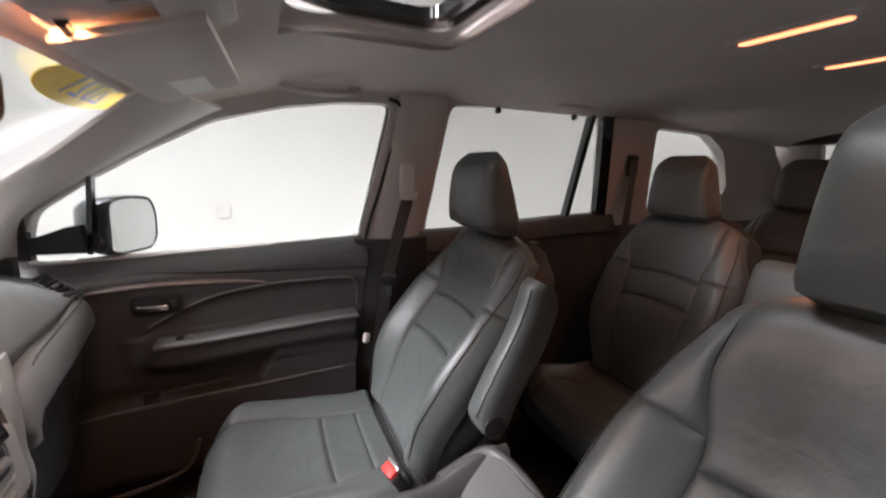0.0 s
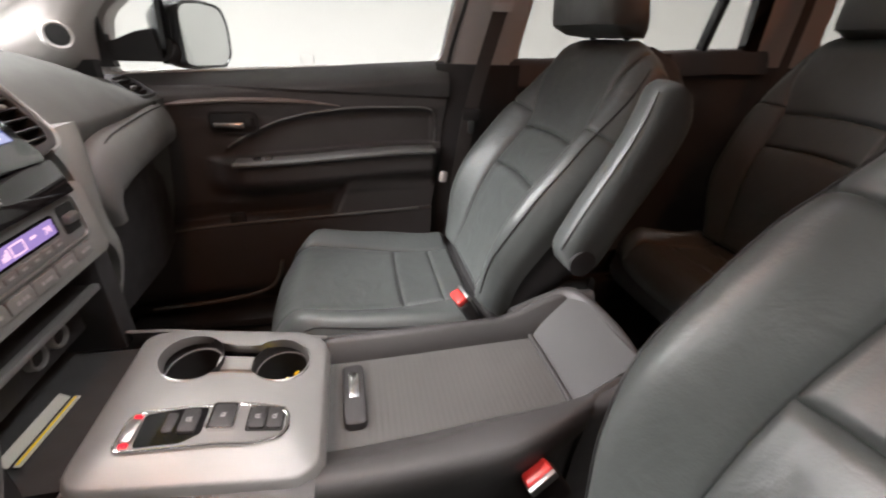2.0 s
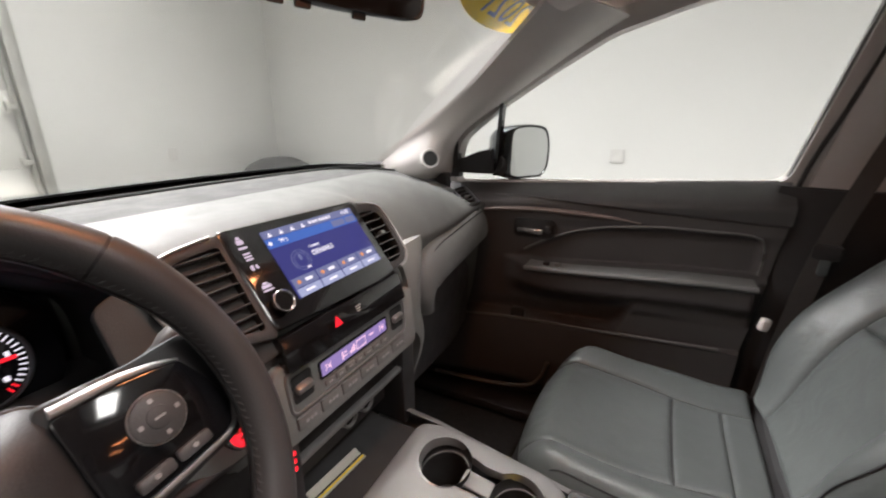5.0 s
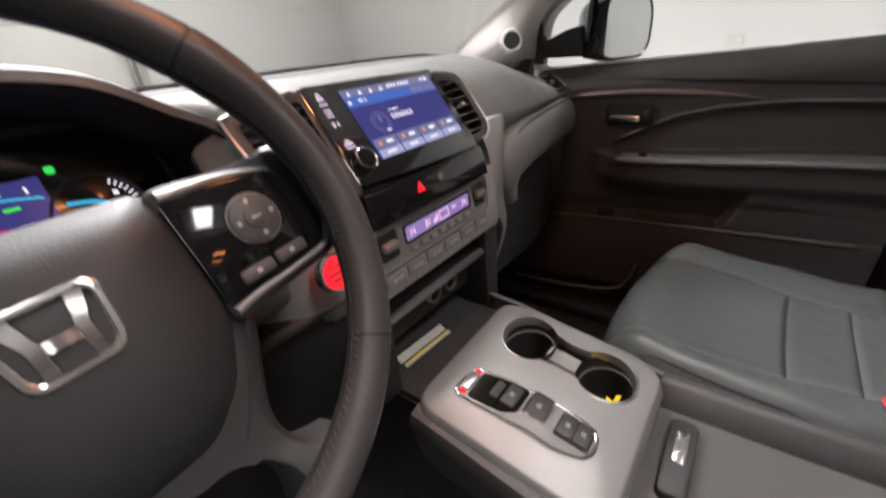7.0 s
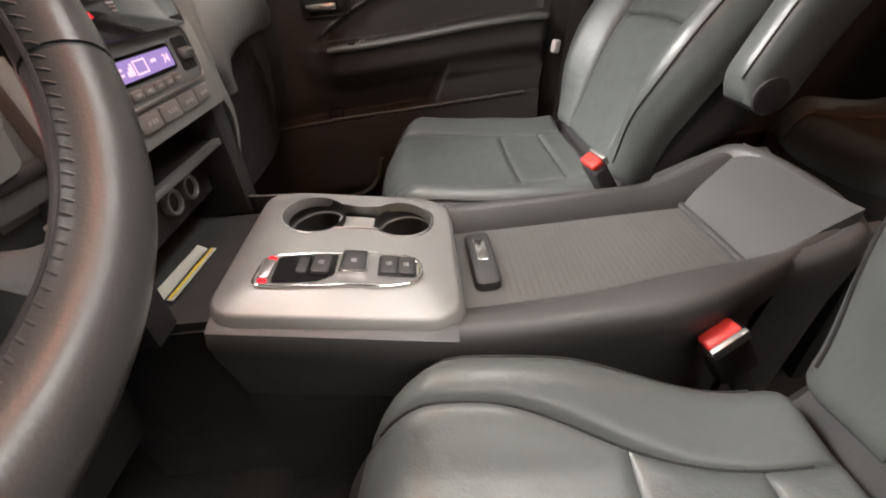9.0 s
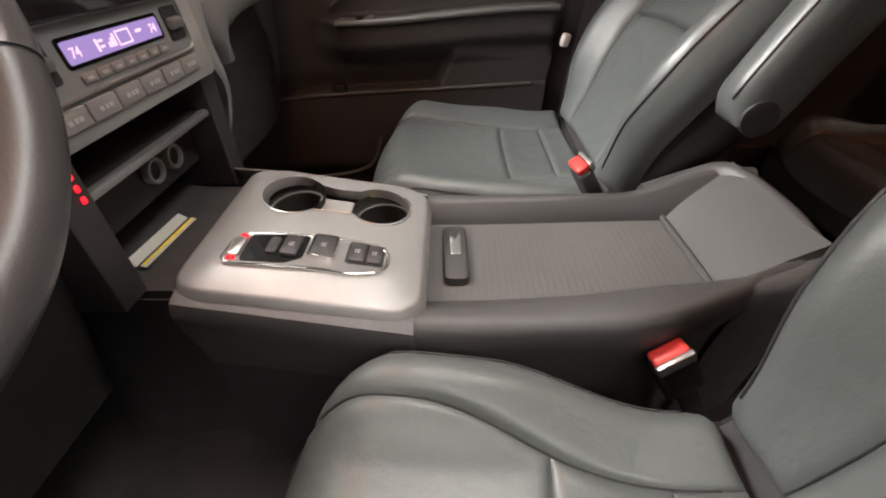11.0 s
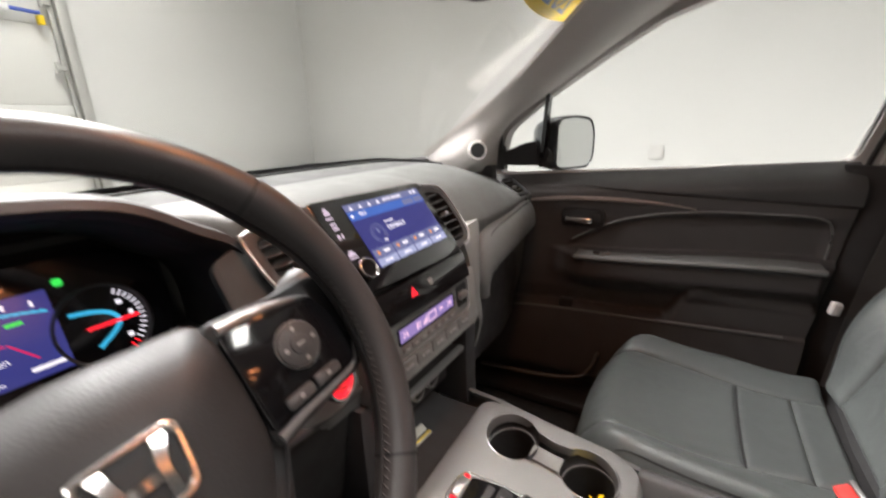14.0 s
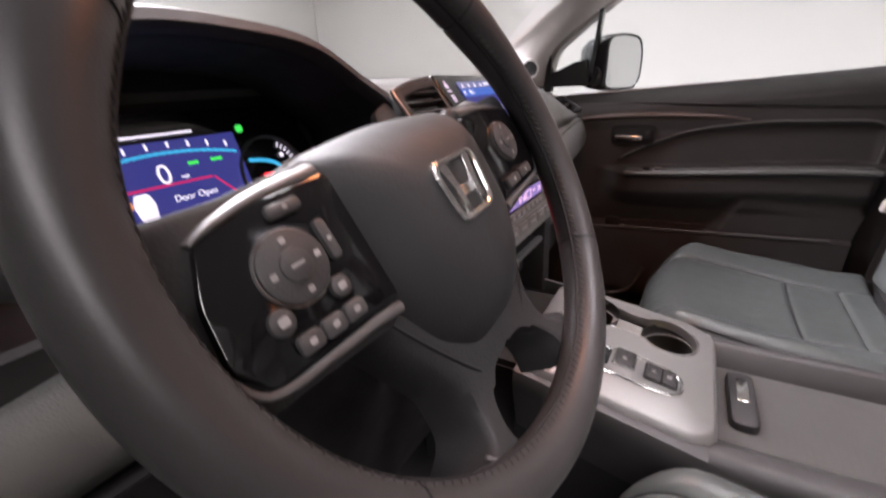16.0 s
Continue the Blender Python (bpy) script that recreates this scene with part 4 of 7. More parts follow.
V, F = slab(rounded(0.152, 0.026, 0.004), 0.0012, MC @ Matrix.Translation((-0.009, 0.0185, 0.0072)))
link("readout_bed", V, F, GLOSS, clim)
rd = tile("readout", -0.009, 0.0185, 0.144, 0.019, VIOLET, clim, MC, 0.0086, 0.002)
lettering("74", 0.0125, MC @ Matrix.Translation((-0.069, 0.0175, 0.0094)), PINK, rd)
lettering("74", 0.0125, MC @ Matrix.Translation((0.050, 0.0175, 0.0094)), PINK, rd)
for x, y, wd, hh in ((-0.040, 0.018, 0.003, 0.011), (-0.034, 0.021, 0.006, 0.0022), (-0.034, 0.016, 0.006, 0.0022), (-0.0235, 0.0155, 0.003, 0.005), (-0.0195, 0.017, 0.003, 0.008), (-0.0155, 0.0185, 0.003, 0.011), (0.0, 0.0245, 0.022, 0.0016), (0.0, 0.0125, 0.022, 0.0016), (-0.010, 0.0185, 0.0016, 0.012), (0.010, 0.0185, 0.0016, 0.012), (0.025, 0.020, 0.010, 0.003)):
    tile("mark", x, y, wd, hh, PINK, rd, MC, 0.0092)
for sx in (-1, 1):
    V, F = slab(rounded(0.032, 0.036, 0.004), 0.003, MC @ Matrix.Translation((-0.010 + sx * 0.1035, 0.0165, 0.0056)))
    rec = link("rocker_recess", V, F, DARK, clim)
    V, F = rbox((0.026, 0.012, 0.012), 0.004, 2, MC @ pose(-0.010 + sx * 0.1035, 0.0165, 0.010, 20))
    link("rocker", V, F, SATIN, rec, "silver temperature rocker")
for k in range(7):
    x = -0.069 + 0.0205 * k
    V, F = slab(rounded(0.018, 0.009, 0.002), 0.003, MC @ Matrix.Translation((x, -0.0035, 0.0072)), 0.001)
    b = link("button", V, F, DASHPAD, clim)
    for dx, wd in ((-0.003, 0.0022), (0.001, 0.004)):
        tile("mark", x + dx, -0.0035, wd, 0.003, PRINT, b, MC, 0.0103)
for k in range(6):
    x = -0.112 + 0.0405 * k
    V, F = slab(rounded(0.0385, 0.018, 0.003), 0.005, MC @ Matrix.Translation((x, -0.0295, 0.005)), 0.0015)
    b = link("button", V, F, DASHPAD, clim)
    for dx, wd in ((-0.006, 0.005), (0.001, 0.004), (0.007, 0.005)):
        tile("mark", x + dx, -0.0295, wd, 0.0042, PRINT, b, MC, 0.0102)

# ---- stowage under the climate panel ----
cub = thing("stowage_cubby", (0, 0.40, 0.80), "black open stowage bin with power sockets", "stowage bin")
for nm, lo, hi in (("side_panel", (-0.150, 0.352, 0.755), (-0.112, 0.50, 0.924)), ("side_panel", (0.130, 0.352, 0.755), (0.168, 0.50, 0.924)), ("back_panel", (-0.112, 0.49, 0.755), (0.130, 0.51, 0.924)), ("shelf", (-0.112, 0.365, 0.868), (0.130, 0.49, 0.876)), ("socket_panel", (-0.112, 0.395, 0.80), (0.130, 0.49, 0.868))):
    box_part(nm, lo, hi, PLASTIC, cub, 0.003)
V, F = rbox((0.246, 0.012, 0.010), 0.003, 2, pose(0.009, 0.362, 0.872))
link("shelf_lip", V, F, SATIN, cub, "thin silver shelf lip")
for x in (0.022, 0.066):
    V, F = ring_slab(rounded(0.034, 0.034, 0.017, 6), rounded(0.024, 0.024, 0.012, 6), 0.010, frame_at((x, 0.394, 0.835), (1, 0, 0), (0, 0, 1)))
    s = link("power_socket", V, F, SATIN, cub, "round power socket")
    V, F = slab(rounded(0.026, 0.026, 0.013, 6), 0.003, frame_at((x, 0.392, 0.835), (1, 0, 0), (0, 0, 1)))
    link("socket_cap", V, F, DARK, s)
for z in (0.902, 0.890, 0.878):
    V, F = rbox((0.005, 0.003, 0.007), 0.001, 1, pose(-0.124, 0.3505, z))
    link("red_mark", V, F, REDGLOW, cub, "lit red switch mark")
V, F = sheet([[(x, y, 0.752 + 0.02 * float(smoothstep(0.40, 0.50, y))) for x in np.linspace(-0.112, 0.130, 9)] for y in np.linspace(0.29, 0.49, 9)], 0.03, (0, 0, -1))
link("mat", V, F, RUBBER, cub, "black rubber mat")
card = thing("paper_card", (-0.02, 0.40, 0.757), "folded pale paper card in the bin", "card")
V, F = merged([rbox((0.108, 0.014, 0.0015), 0.0005, 1, pose(-0.022, 0.390, 0.7605, 30, 0, -4)), rbox((0.108, 0.008, 0.0012), 0.0005, 1, pose(-0.022, 0.376, 0.757, 12, 0, -4))])
link("card", V, F, PAPER, card)
V, F = rbox((0.104, 0.003, 0.001), 0.0004, 1, pose(-0.022, 0.3765, 0.7586, 12, 0, -4))
link("yellow_edge", V, F, YELLOW, card)

# start button panel on the driver side
start = thing("start_button", (-0.195, 0.34, 1.0), "red lit engine start button with silver ring", "button")
MB = frame_at((-0.196, 0.338, 1.003), (1, 0.05, 0), (0, 0.25, 0.97))
V, F = ring_slab(rounded(0.043, 0.043, 0.0215, 8), rounded(0.034, 0.034, 0.017, 8), 0.011, MB)
link("ring", V, F, CHROME, start)
V, F = slab(rounded(0.0345, 0.0345, 0.0172, 8), 0.009, MB, 0.002)
bt = link("cap", V, F, REDGLOW, start, "glowing red cap")
for x, y, wd, hh in ((0, 0.006, 0.016, 0.0025), (0, -0.001, 0.020, 0.003), (0, -0.008, 0.014, 0.003)):
    tile("mark", x, y, wd, hh, RED, bt, MB, 0.0092)
V, F = sheet([[(-0.285 + 0.135 * u, 0.348 + 0.035 * (u - 0.7) ** 2 * 4 - 0.004 * math.sin(3.14 * v), 0.955 + 0.075 * v) for u in np.linspace(0, 1, 9)] for v in np.linspace(0, 1, 7)], 0.02, (0, 1, 0))
link("surround", V, F, DASH, start, "grey surround panel")

# ---- instrument cluster ----
clus = thing("instrument_cluster", (-0.43, 0.54, 1.0), "lit instrument cluster with blue screen and two gauges", "instrument cluster")
C0 = (-0.427, 0.533, 1.090)
MI = frame_at(C0, (1, 0.02, 0), (0, 0.28, 0.96))
V, F = slab(rounded(0.36, 0.145, 0.06), 0.006, MI @ Matrix.Translation((0, -0.005, -0.010)))
link("face", V, F, GLOSS, clus)
ls = tile("screen", 0, 0.002, 0.158, 0.078, LCD, clus, MI, 0.0)
for k in range(24):
    a = -0.072 + 0.144 * k / 23
    V, F = slab(rounded(0.0066, 0.003, 0.001, 1), 0.0004, MI @ pose(a, 0.020 + 0.010 * (1 - (a / 0.079) ** 2), 0.0006, 0, 0, -a * 280))
    link("arc_piece", V, F, CYAN, ls, smooth=False)
for k in range(8):
    a = -0.066 + 0.132 * k / 7
    tile("mark", a, 0.028 + 0.009 * (1 - (a / 0.079) ** 2), 0.0022, 0.006, LCD_WHITE, ls, MI, 0.0008)
for x, wd in ((0.026, 0.010), (0.050, 0.012)):
    tile("green_mark", x, 0.017, wd, 0.0035, GREEN, ls, MI, 0.0008)
tile("red_line", -0.020, 0.001, 0.118, 0.0022, REDDIM, ls, MI, 0.0006)
V, F = slab(rounded(0.026, 0.002, 0.0006, 1), 0.0004, MI @ pose(0.049, -0.009, 0.0006, 0, 0, -50))
link("red_line", V, F, REDDIM, ls, smooth=False)
lettering("0", 0.026, MI @ Matrix.Translation((-0.004, 0.010, 0.001)), LCD_WHITE, ls)
lettering("mph", 0.0045, MI @ Matrix.Translation((0.014, 0.006, 0.001)), LCD_WHITE, ls)
lettering("Door Open", 0.0088, MI @ Matrix.Translation((0.017, -0.013, 0.001)), LCD_WHITE, ls)
lettering("Press", 0.005, MI @ Matrix.Translation((-0.006, -0.031, 0.001)), LCD_WHITE, ls)
lettering("to dismiss", 0.005, MI @ Matrix.Translation((0.020, -0.031, 0.001)), LCD_WHITE, ls)
tile("dot", 0.0045, -0.031, 0.005, 0.005, LCD_WHITE, ls, MI, 0.0008, 0.0024)
tile("mark", 0.062, -0.028, 0.026, 0.004, LCD_WHITE, ls, MI, 0.0008)
tile("mark", -0.064, -0.033, 0.014, 0.004, LCD_WHITE, ls, MI, 0.0008)
V, F = slab(corners([(-0.007, -0.012), (0.007, -0.012), (0.009, 0.002), (0.006, 0.012), (-0.006, 0.012), (-0.009, 0.002)], 0.003), 0.0005, MI @ Matrix.Translation((-0.030, -0.014, 0.0008)))
link("car_mark", V, F, LCD_WHITE, ls, "white car pictogram", smooth=False)
tile("mark", -0.043, -0.010, 0.008, 0.008, LCD_ORANGE, ls, MI, 0.0008, 0.003)
tile("top_line", 0.0, 0.047, 0.075, 0.0022, LCD_WHITE, clus, MI, 0.0)
for gx in (-0.095, 0.112):
    MG = MI @ Matrix.Translation((gx, -0.010, -0.004))
    V, F = ring_slab(rounded(0.086, 0.086, 0.043, 8), rounded(0.080, 0.080, 0.040, 8), 0.008, MG)
    g = link("gauge_ring", V, F, PLASTIC, clus)
    sgn = 1 if gx > 0 else -1
    for k in range(15):
        a = radians((-60 + 120 * k / 14)) if sgn > 0 else radians(120 + 120 * k / 14)
        V, F = rbox((0.0065, 0.0014, 0.0008), 0.0002, 1, MG @ pose(0.035 * math.cos(a), 0.035 * math.sin(a), 0.002, 0, 0, math.degrees(a)))
        link("tick", V, F, LCD_WHITE if k > 1 else REDGLOW, g, smooth=False)
    V, F = tube(curve_pts([(sgn * x, y, 0.002) for x, y in ((-0.024, 0.019), (-0.006, 0.016), (0.008, 0.010), (0.014, 0.0), (0.006, -0.010), (-0.010, -0.021))], 24), 0.0022, 6)
    link("cyan_arc", place(MG, V), F, CYAN, g)
    V, F = rbox((0.046, 0.0035, 0.0016), 0.0006, 1, MG @ pose(sgn * 0.008, 0.0 if sgn > 0 else -0.010, 0.004, 0, 0, 0 if sgn > 0 else 24))
    link("needle", V, F, REDGLOW, g, "red gauge needle")
    for a, wd in ((45, 0.005), (10, 0.004), (-45, 0.005)):
        aa = radians(a) if sgn > 0 else radians(180 + a)
        tile("mark", 0.026 * math.cos(aa), 0.026 * math.sin(aa), wd, 0.005, LCD_WHITE, g, MG, 0.002)
for x, y, mt in ((0.090, 0.044, GREEN), (-0.090, 0.044, GREEN), (0.108, -0.060, GREEN), (-0.020, -0.050, REDGLOW)):
    V, F = slab(rounded(0.008, 0.008, 0.003), 0.001, MI @ Matrix.Translation((x, y, -0.003)))
    link("warning_lamp", V, F, mt, clus)

# binnacle hood
hoodb = thing("binnacle_hood", (-0.42, 0.47, 1.0), "dark grey hood over the instrument cluster", "cluster hood")
arch = curve_pts([(-0.655, 1.00), (-0.640, 1.09), (-0.592, 1.165), (-0.535, 1.208), (-0.465, 1.227), (-0.395, 1.228), (-0.312, 1.217), (-0.255, 1.185), (-0.212, 1.150), (-0.205, 1.06), (-0.215, 0.99)], 56)
rings = []
for k, (y, gx, gz) in enumerate(((0.60, 0.94, -0.020), (0.52, 0.985, -0.004), (0.47, 1.0, 0.0), (0.452, 1.0, -0.004), (0.447, 0.985, -0.012), (0.456, 0.965, -0.020), (0.56, 0.93, -0.028))):
    row = []
    for x, z in arch:
        sl = 0.05 * (1.228 - z) / 0.2
        row.append((-0.43 + (x + 0.43) * gx, y - (sl if k in (2, 3, 4, 5) else sl * 0.4), z + gz * (1 if z > 1.05 else 0.4)))
    rings.append(row)
V, F = sheet(np.array(rings[:4]), 0.003, (0, 0, -0.01))
link("shell", V, F, HOODSKIN, hoodb)
V, F = sheet(np.array(rings[3:]), 0.003, (0, 0, -0.01))
link("lip", V, F, PLASTIC, hoodb, "black rolled lip")
inner_rows = []
for s in np.linspace(0, 1, 8):
    inner_rows.append([(-0.43 + (x + 0.43) * (0.962 - 0.07 * s), 0.458 - 0.05 * (1.228 - z) / 0.2 * (1 - s) + 0.095 * s, z - 0.021 - 0.018 * s) for x, z in arch])
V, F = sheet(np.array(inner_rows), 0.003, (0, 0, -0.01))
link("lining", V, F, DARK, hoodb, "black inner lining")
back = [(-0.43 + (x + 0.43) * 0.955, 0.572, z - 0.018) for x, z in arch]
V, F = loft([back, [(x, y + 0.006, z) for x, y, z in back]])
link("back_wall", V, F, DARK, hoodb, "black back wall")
V, F = sheet([[(x, y, 1.022 + 0.02 * (y - 0.42) / 0.12) for x in np.linspace(-0.64, -0.215, 16)] for y in np.linspace(0.39, 0.555, 8)], 0.012, (0, 0, -1))
link("shelf", V, F, PLASTIC, hoodb)

# ---- steering wheel ----
TILT_W, ROLL_W = 28.4, 6.0
ct, st = math.cos(radians(TILT_W)), math.sin(radians(TILT_W))
RIM_M = pose(0, 0, 0, 0, 0, -2)
RIM_M = Matrix.Translation((-0.4134, 0.2465, 1.112)) @ RIM_M @ Matrix(((1, 0, 0, 0), (0, st, -ct, 0), (0, ct, st, 0), (0, 0, 0, 1))) @ pose(0, 0, 0, 0, 0, ROLL_W)
MW = RIM_M @ Matrix.Translation((0.004, -0.008, 0.011))
wheel = thing("steering_wheel", (-0.409, 0.232, 1.110), "black leather three-spoke steering wheel with control pads", "steering wheel")


def wlink(name, V, F, mat, parent=None, label="", **k):
    return link(name, place(RIM_M if name.startswith(("rim", "stitch")) else MW, V), F, mat, parent or wheel, label, **k)


RM = 0.1722


def rim_arc(a0, a1, n, r0=0.0148, close=False):
    rings = []
    for a in np.linspace(radians(a0), radians(a1), n):
        deg = math.degrees(a)
        thumb = 0.0022 * (math.exp(-((deg - 35) / 12) ** 2) + math.exp(-((deg - 145) / 12) ** 2))
        ra, rb = r0 + thumb, r0 * 1.12 + thumb
        c = np.array((RM * math.cos(a), RM * math.sin(a), 0))
        o = np.array((math.cos(a), math.sin(a), 0))
        rings.append([c + o * ra * math.cos(t) + np.array((0, 0, 1)) * rb * math.sin(t) for t in np.linspace(0, 2 * math.pi, 20, endpoint=False)])
    return loft(rings)


for a0, a1 in ((-39, 39), (39, 141), (141, 219), (219, 321)):
    V, F = rim_arc(a0 + 0.4, a1 - 0.4, 40)
    wlink("rim_cover", V, F, RIM)
V, F = rim_arc(0, 360, 121, 0.0139)
wlink("rim_core", V, F, THREAD)
items = []
def rim_at(a, t, lift):
    r, deg = radians(a), a % 360
    thumb = 0.0022 * (math.exp(-((deg - 35) / 12) ** 2) + math.exp(-((deg - 145) / 12) ** 2))
    ra, rb = 0.0148 + thumb + lift, 0.0148 * 1.12 + thumb + lift
    k = RM + ra * math.cos(radians(t))
    return np.array((k * math.cos(r), k * math.sin(r), rb * math.sin(radians(t))))


for a in np.arange(0, 360, 2.0):
    items.append(tube([rim_at(a - 0.6, 152, -0.0005), rim_at(a, 161, 0.0002), rim_at(a + 0.6, 170, -0.0005)], 0.0007, 5))
V, F = tube([rim_at(a, 175, -0.0003) for a in np.arange(0, 361, 3)], 0.0013, 6)
wlink("rim_seam", V, F, THREAD)
V, F = merged(items)
tagged(wlink("stitching", V, F, RIM_STITCH, label="row of stitches on the inner rim"), kind="stuff")


PAD = corners([(-0.079, 0.044), (-0.068, 0.056), (0, 0.061), (0.068, 0.056), (0.079, 0.044), (0.080, 0.016), (0.077, -0.033), (0.055, -0.076), (0.026, -0.098), (-0.026, -0.098), (-0.055, -0.076), (-0.077, -0.033), (-0.080, 0.016)], 0.012, 4)
pc = np.array((0.0, -0.012))
rings = [np.c_[np.array(PAD), np.full(len(PAD), -0.062)]]
for sc in (1.0, 0.985, 0.95, 0.88, 0.78, 0.64, 0.48, 0.30, 0.12, 0.01):
    rings.append(np.c_[pc + (np.array(PAD) - pc) * sc, np.full(len(PAD), -0.042 + 0.042 * (1 - sc ** 3.4) ** 0.85)])
V, F = loft(rings)
pad = wlink("airbag_cover", V, F, LEATHER_SIDE, label="dark grey airbag cover")
V, F = slab(corners([(-0.084, 0.044), (-0.07, 0.058), (0, 0.063), (0.07, 0.058), (0.084, 0.044), (0.078, -0.03), (0.052, -0.076), (0.024, -0.096), (-0.024, -0.096), (-0.052, -0.076), (-0.078, -0.03)], 0.012), 0.022, pose(0, 0, -0.068), 0.004)
wlink("hub", V, F, PLASTIC)
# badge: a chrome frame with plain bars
EMB = corners([(-0.0250, 0.0195), (0.0250, 0.0195), (0.0205, -0.0195), (-0.0205, -0.0195)], 0.009, 5)
V, F = ring_slab(EMB, np.array(EMB) * 0.80, 0.0055, pose(0, -0.001, -0.003))
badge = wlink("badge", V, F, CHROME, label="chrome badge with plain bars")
for pts in ([(-0.018, 0.018), (-0.010, 0.018), (-0.0065, 0.002), (-0.0070, -0.018), (-0.013, -0.018), (-0.0135, 0.0)], [(0.018, 0.018), (0.010, 0.018), (0.0065, 0.002), (0.0070, -0.018), (0.013, -0.018), (0.0135, 0.0)], [(-0.008, 0.001), (0.008, 0.001), (0.0075, -0.006), (-0.0075, -0.006)]):
    V, F = slab(np.array(pts) * (0.98, 0.90), 0.005, pose(0, -0.001, -0.003), 0.001)
    wlink("bar", V, F, CHROME, badge)


def spoke(s):
    """Side spoke with its gloss control pad."""
    out = [(0.066, 0.052), (0.095, 0.050), (0.120, 0.048), (0.158, 0.050), (0.168, 0.020), (0.166, -0.022), (0.156, -0.036), (0.110, -0.040), (0.070, -0.044)]
    o = corners([(s * x, y) for x, y in out], 0.010)
    V, F = slab(o, 0.022, pose(0, 0, -0.048), 0.005)
    sp = wlink("side_spoke", V, F, LEATHER_SIDE)
    po = corners([(s * x, y) for x, y in ((0.070, 0.0405), (0.106, 0.0395), (0.141, 0.034), (0.151, 0.012), (0.155, -0.012), (0.146, -0.0265), (0.070, -0.0305))], 0.004)
    V, F = slab(po, 0.005, pose(0, 0, -0.0255), 0.001)
    wlink("control_pad", V, F, GLOSS, sp, "gloss black control pad")
    lo_e = curve_pts([(s * x, y, -0.0222) for x, y in ((0.072, 0.0415), (0.106, 0.0405), (0.130, 0.0368), (0.1415, 0.0335))], 16)
    hi_e = curve_pts([(s * x, y, -0.0300) for x, y in ((0.074, 0.0500), (0.106, 0.0475), (0.130, 0.0425), (0.1430, 0.0365))], 16)
    V, F = sheet([[tuple(a_ + (b_ - a_) * u + np.array((0, 0, 0.0035 * math.sin(math.pi * u)))) for u in np.linspace(0, 1, 6)] for a_, b_ in zip(lo_e, hi_e)], 0.004, (0, 0, -1))
    wlink("upper_trim", V, F, TRIMGREY, sp, "satin grey trim")
    edge = curve_pts([(s * x, y, -0.0225) for x, y in ((0.1565, -0.014), (0.147, -0.0285), (0.118, -0.0320), (0.090, -0.0335), (0.072, -0.0360))], 18)
    V, F = tube(edge, np.linspace(0.0014, 0.0034, 18), 8, flat=0.8, up=(0, 0, 1))
    wlink("lower_trim", V, F, TRIMGREY, sp, "satin grey trim")
    cx, cy = 0.113, 0.009
    MCc = pose(s * cx, cy, -0.0206)
    V, F = ring_slab(rounded(0.0345, 0.0345, 0.0172, 8), rounded(0.033, 0.033, 0.0165, 8), 0.002, MCc)
    wlink("dial_ring", V, F, SATIN, sp)
    V, F = slab(rounded(0.033, 0.033, 0.0165, 8), 0.004, MCc, 0.0015)
    wlink("dial", V, F, CONSOLE, sp, "round four-way control dial")
    V, F = slab(rounded(0.015, 0.015, 0.0075, 6), 0.0055, MCc, 0.001)
    wlink("centre_key", V, F, CONSOLE, sp)
    for dx, dy in ((0, 0.0115), (0.0115, 0), (0, -0.0115), (-0.0115, 0), (0, 0)):
        wd = 0.003 if (dx or dy) else 0.007
        V, F = slab(rounded(wd, 0.0030 if wd < 0.005 else 0.0015, 0.0007, 2), 0.0004, MCc @ Matrix.Translation((dx, dy, 0.0042 if wd < 0.005 else 0.0056)))
        wlink("mark", V, F, PRINT, sp, smooth=False)
    if s > 0:
        keys = ((0.096, -0.0215, 0.023, 0.0085), (0.1215, -0.0205, 0.023, 0.0085))
    else:
        keys = ((0.0985, -0.0215, 0.012, 0.0085), (0.1115, -0.0210, 0.012, 0.0085), (0.1245, -0.0205, 0.012, 0.0085), (0.102, 0.0325, 0.018, 0.006), (0.0985, -0.009, 0.0105, 0.0105), (0.1305, -0.0075, 0.0115, 0.0115), (0.091, 0.012, 0.006, 0.020))
    for x, y, wd, hh in keys:
        turn = s * 2 if y < -0.012 else 0
        V, F = slab(rounded(wd, hh, 0.0025 if wd != hh else wd / 2.05, 5), 0.003, pose(s * x, y, -0.0206, 0, 0, turn), 0.001)
        wlink("key", V, F, CONSOLE, sp)
        V, F = slab(rounded(min(wd, hh) * 0.42, min(wd, hh) * 0.36, 0.001, 2), 0.0003, pose(s * x, y, -0.0175, 0, 0, turn))
        wlink("mark", V, F, PRINT, sp, smooth=False)
    return sp


spoke(-1)
spoke(1)
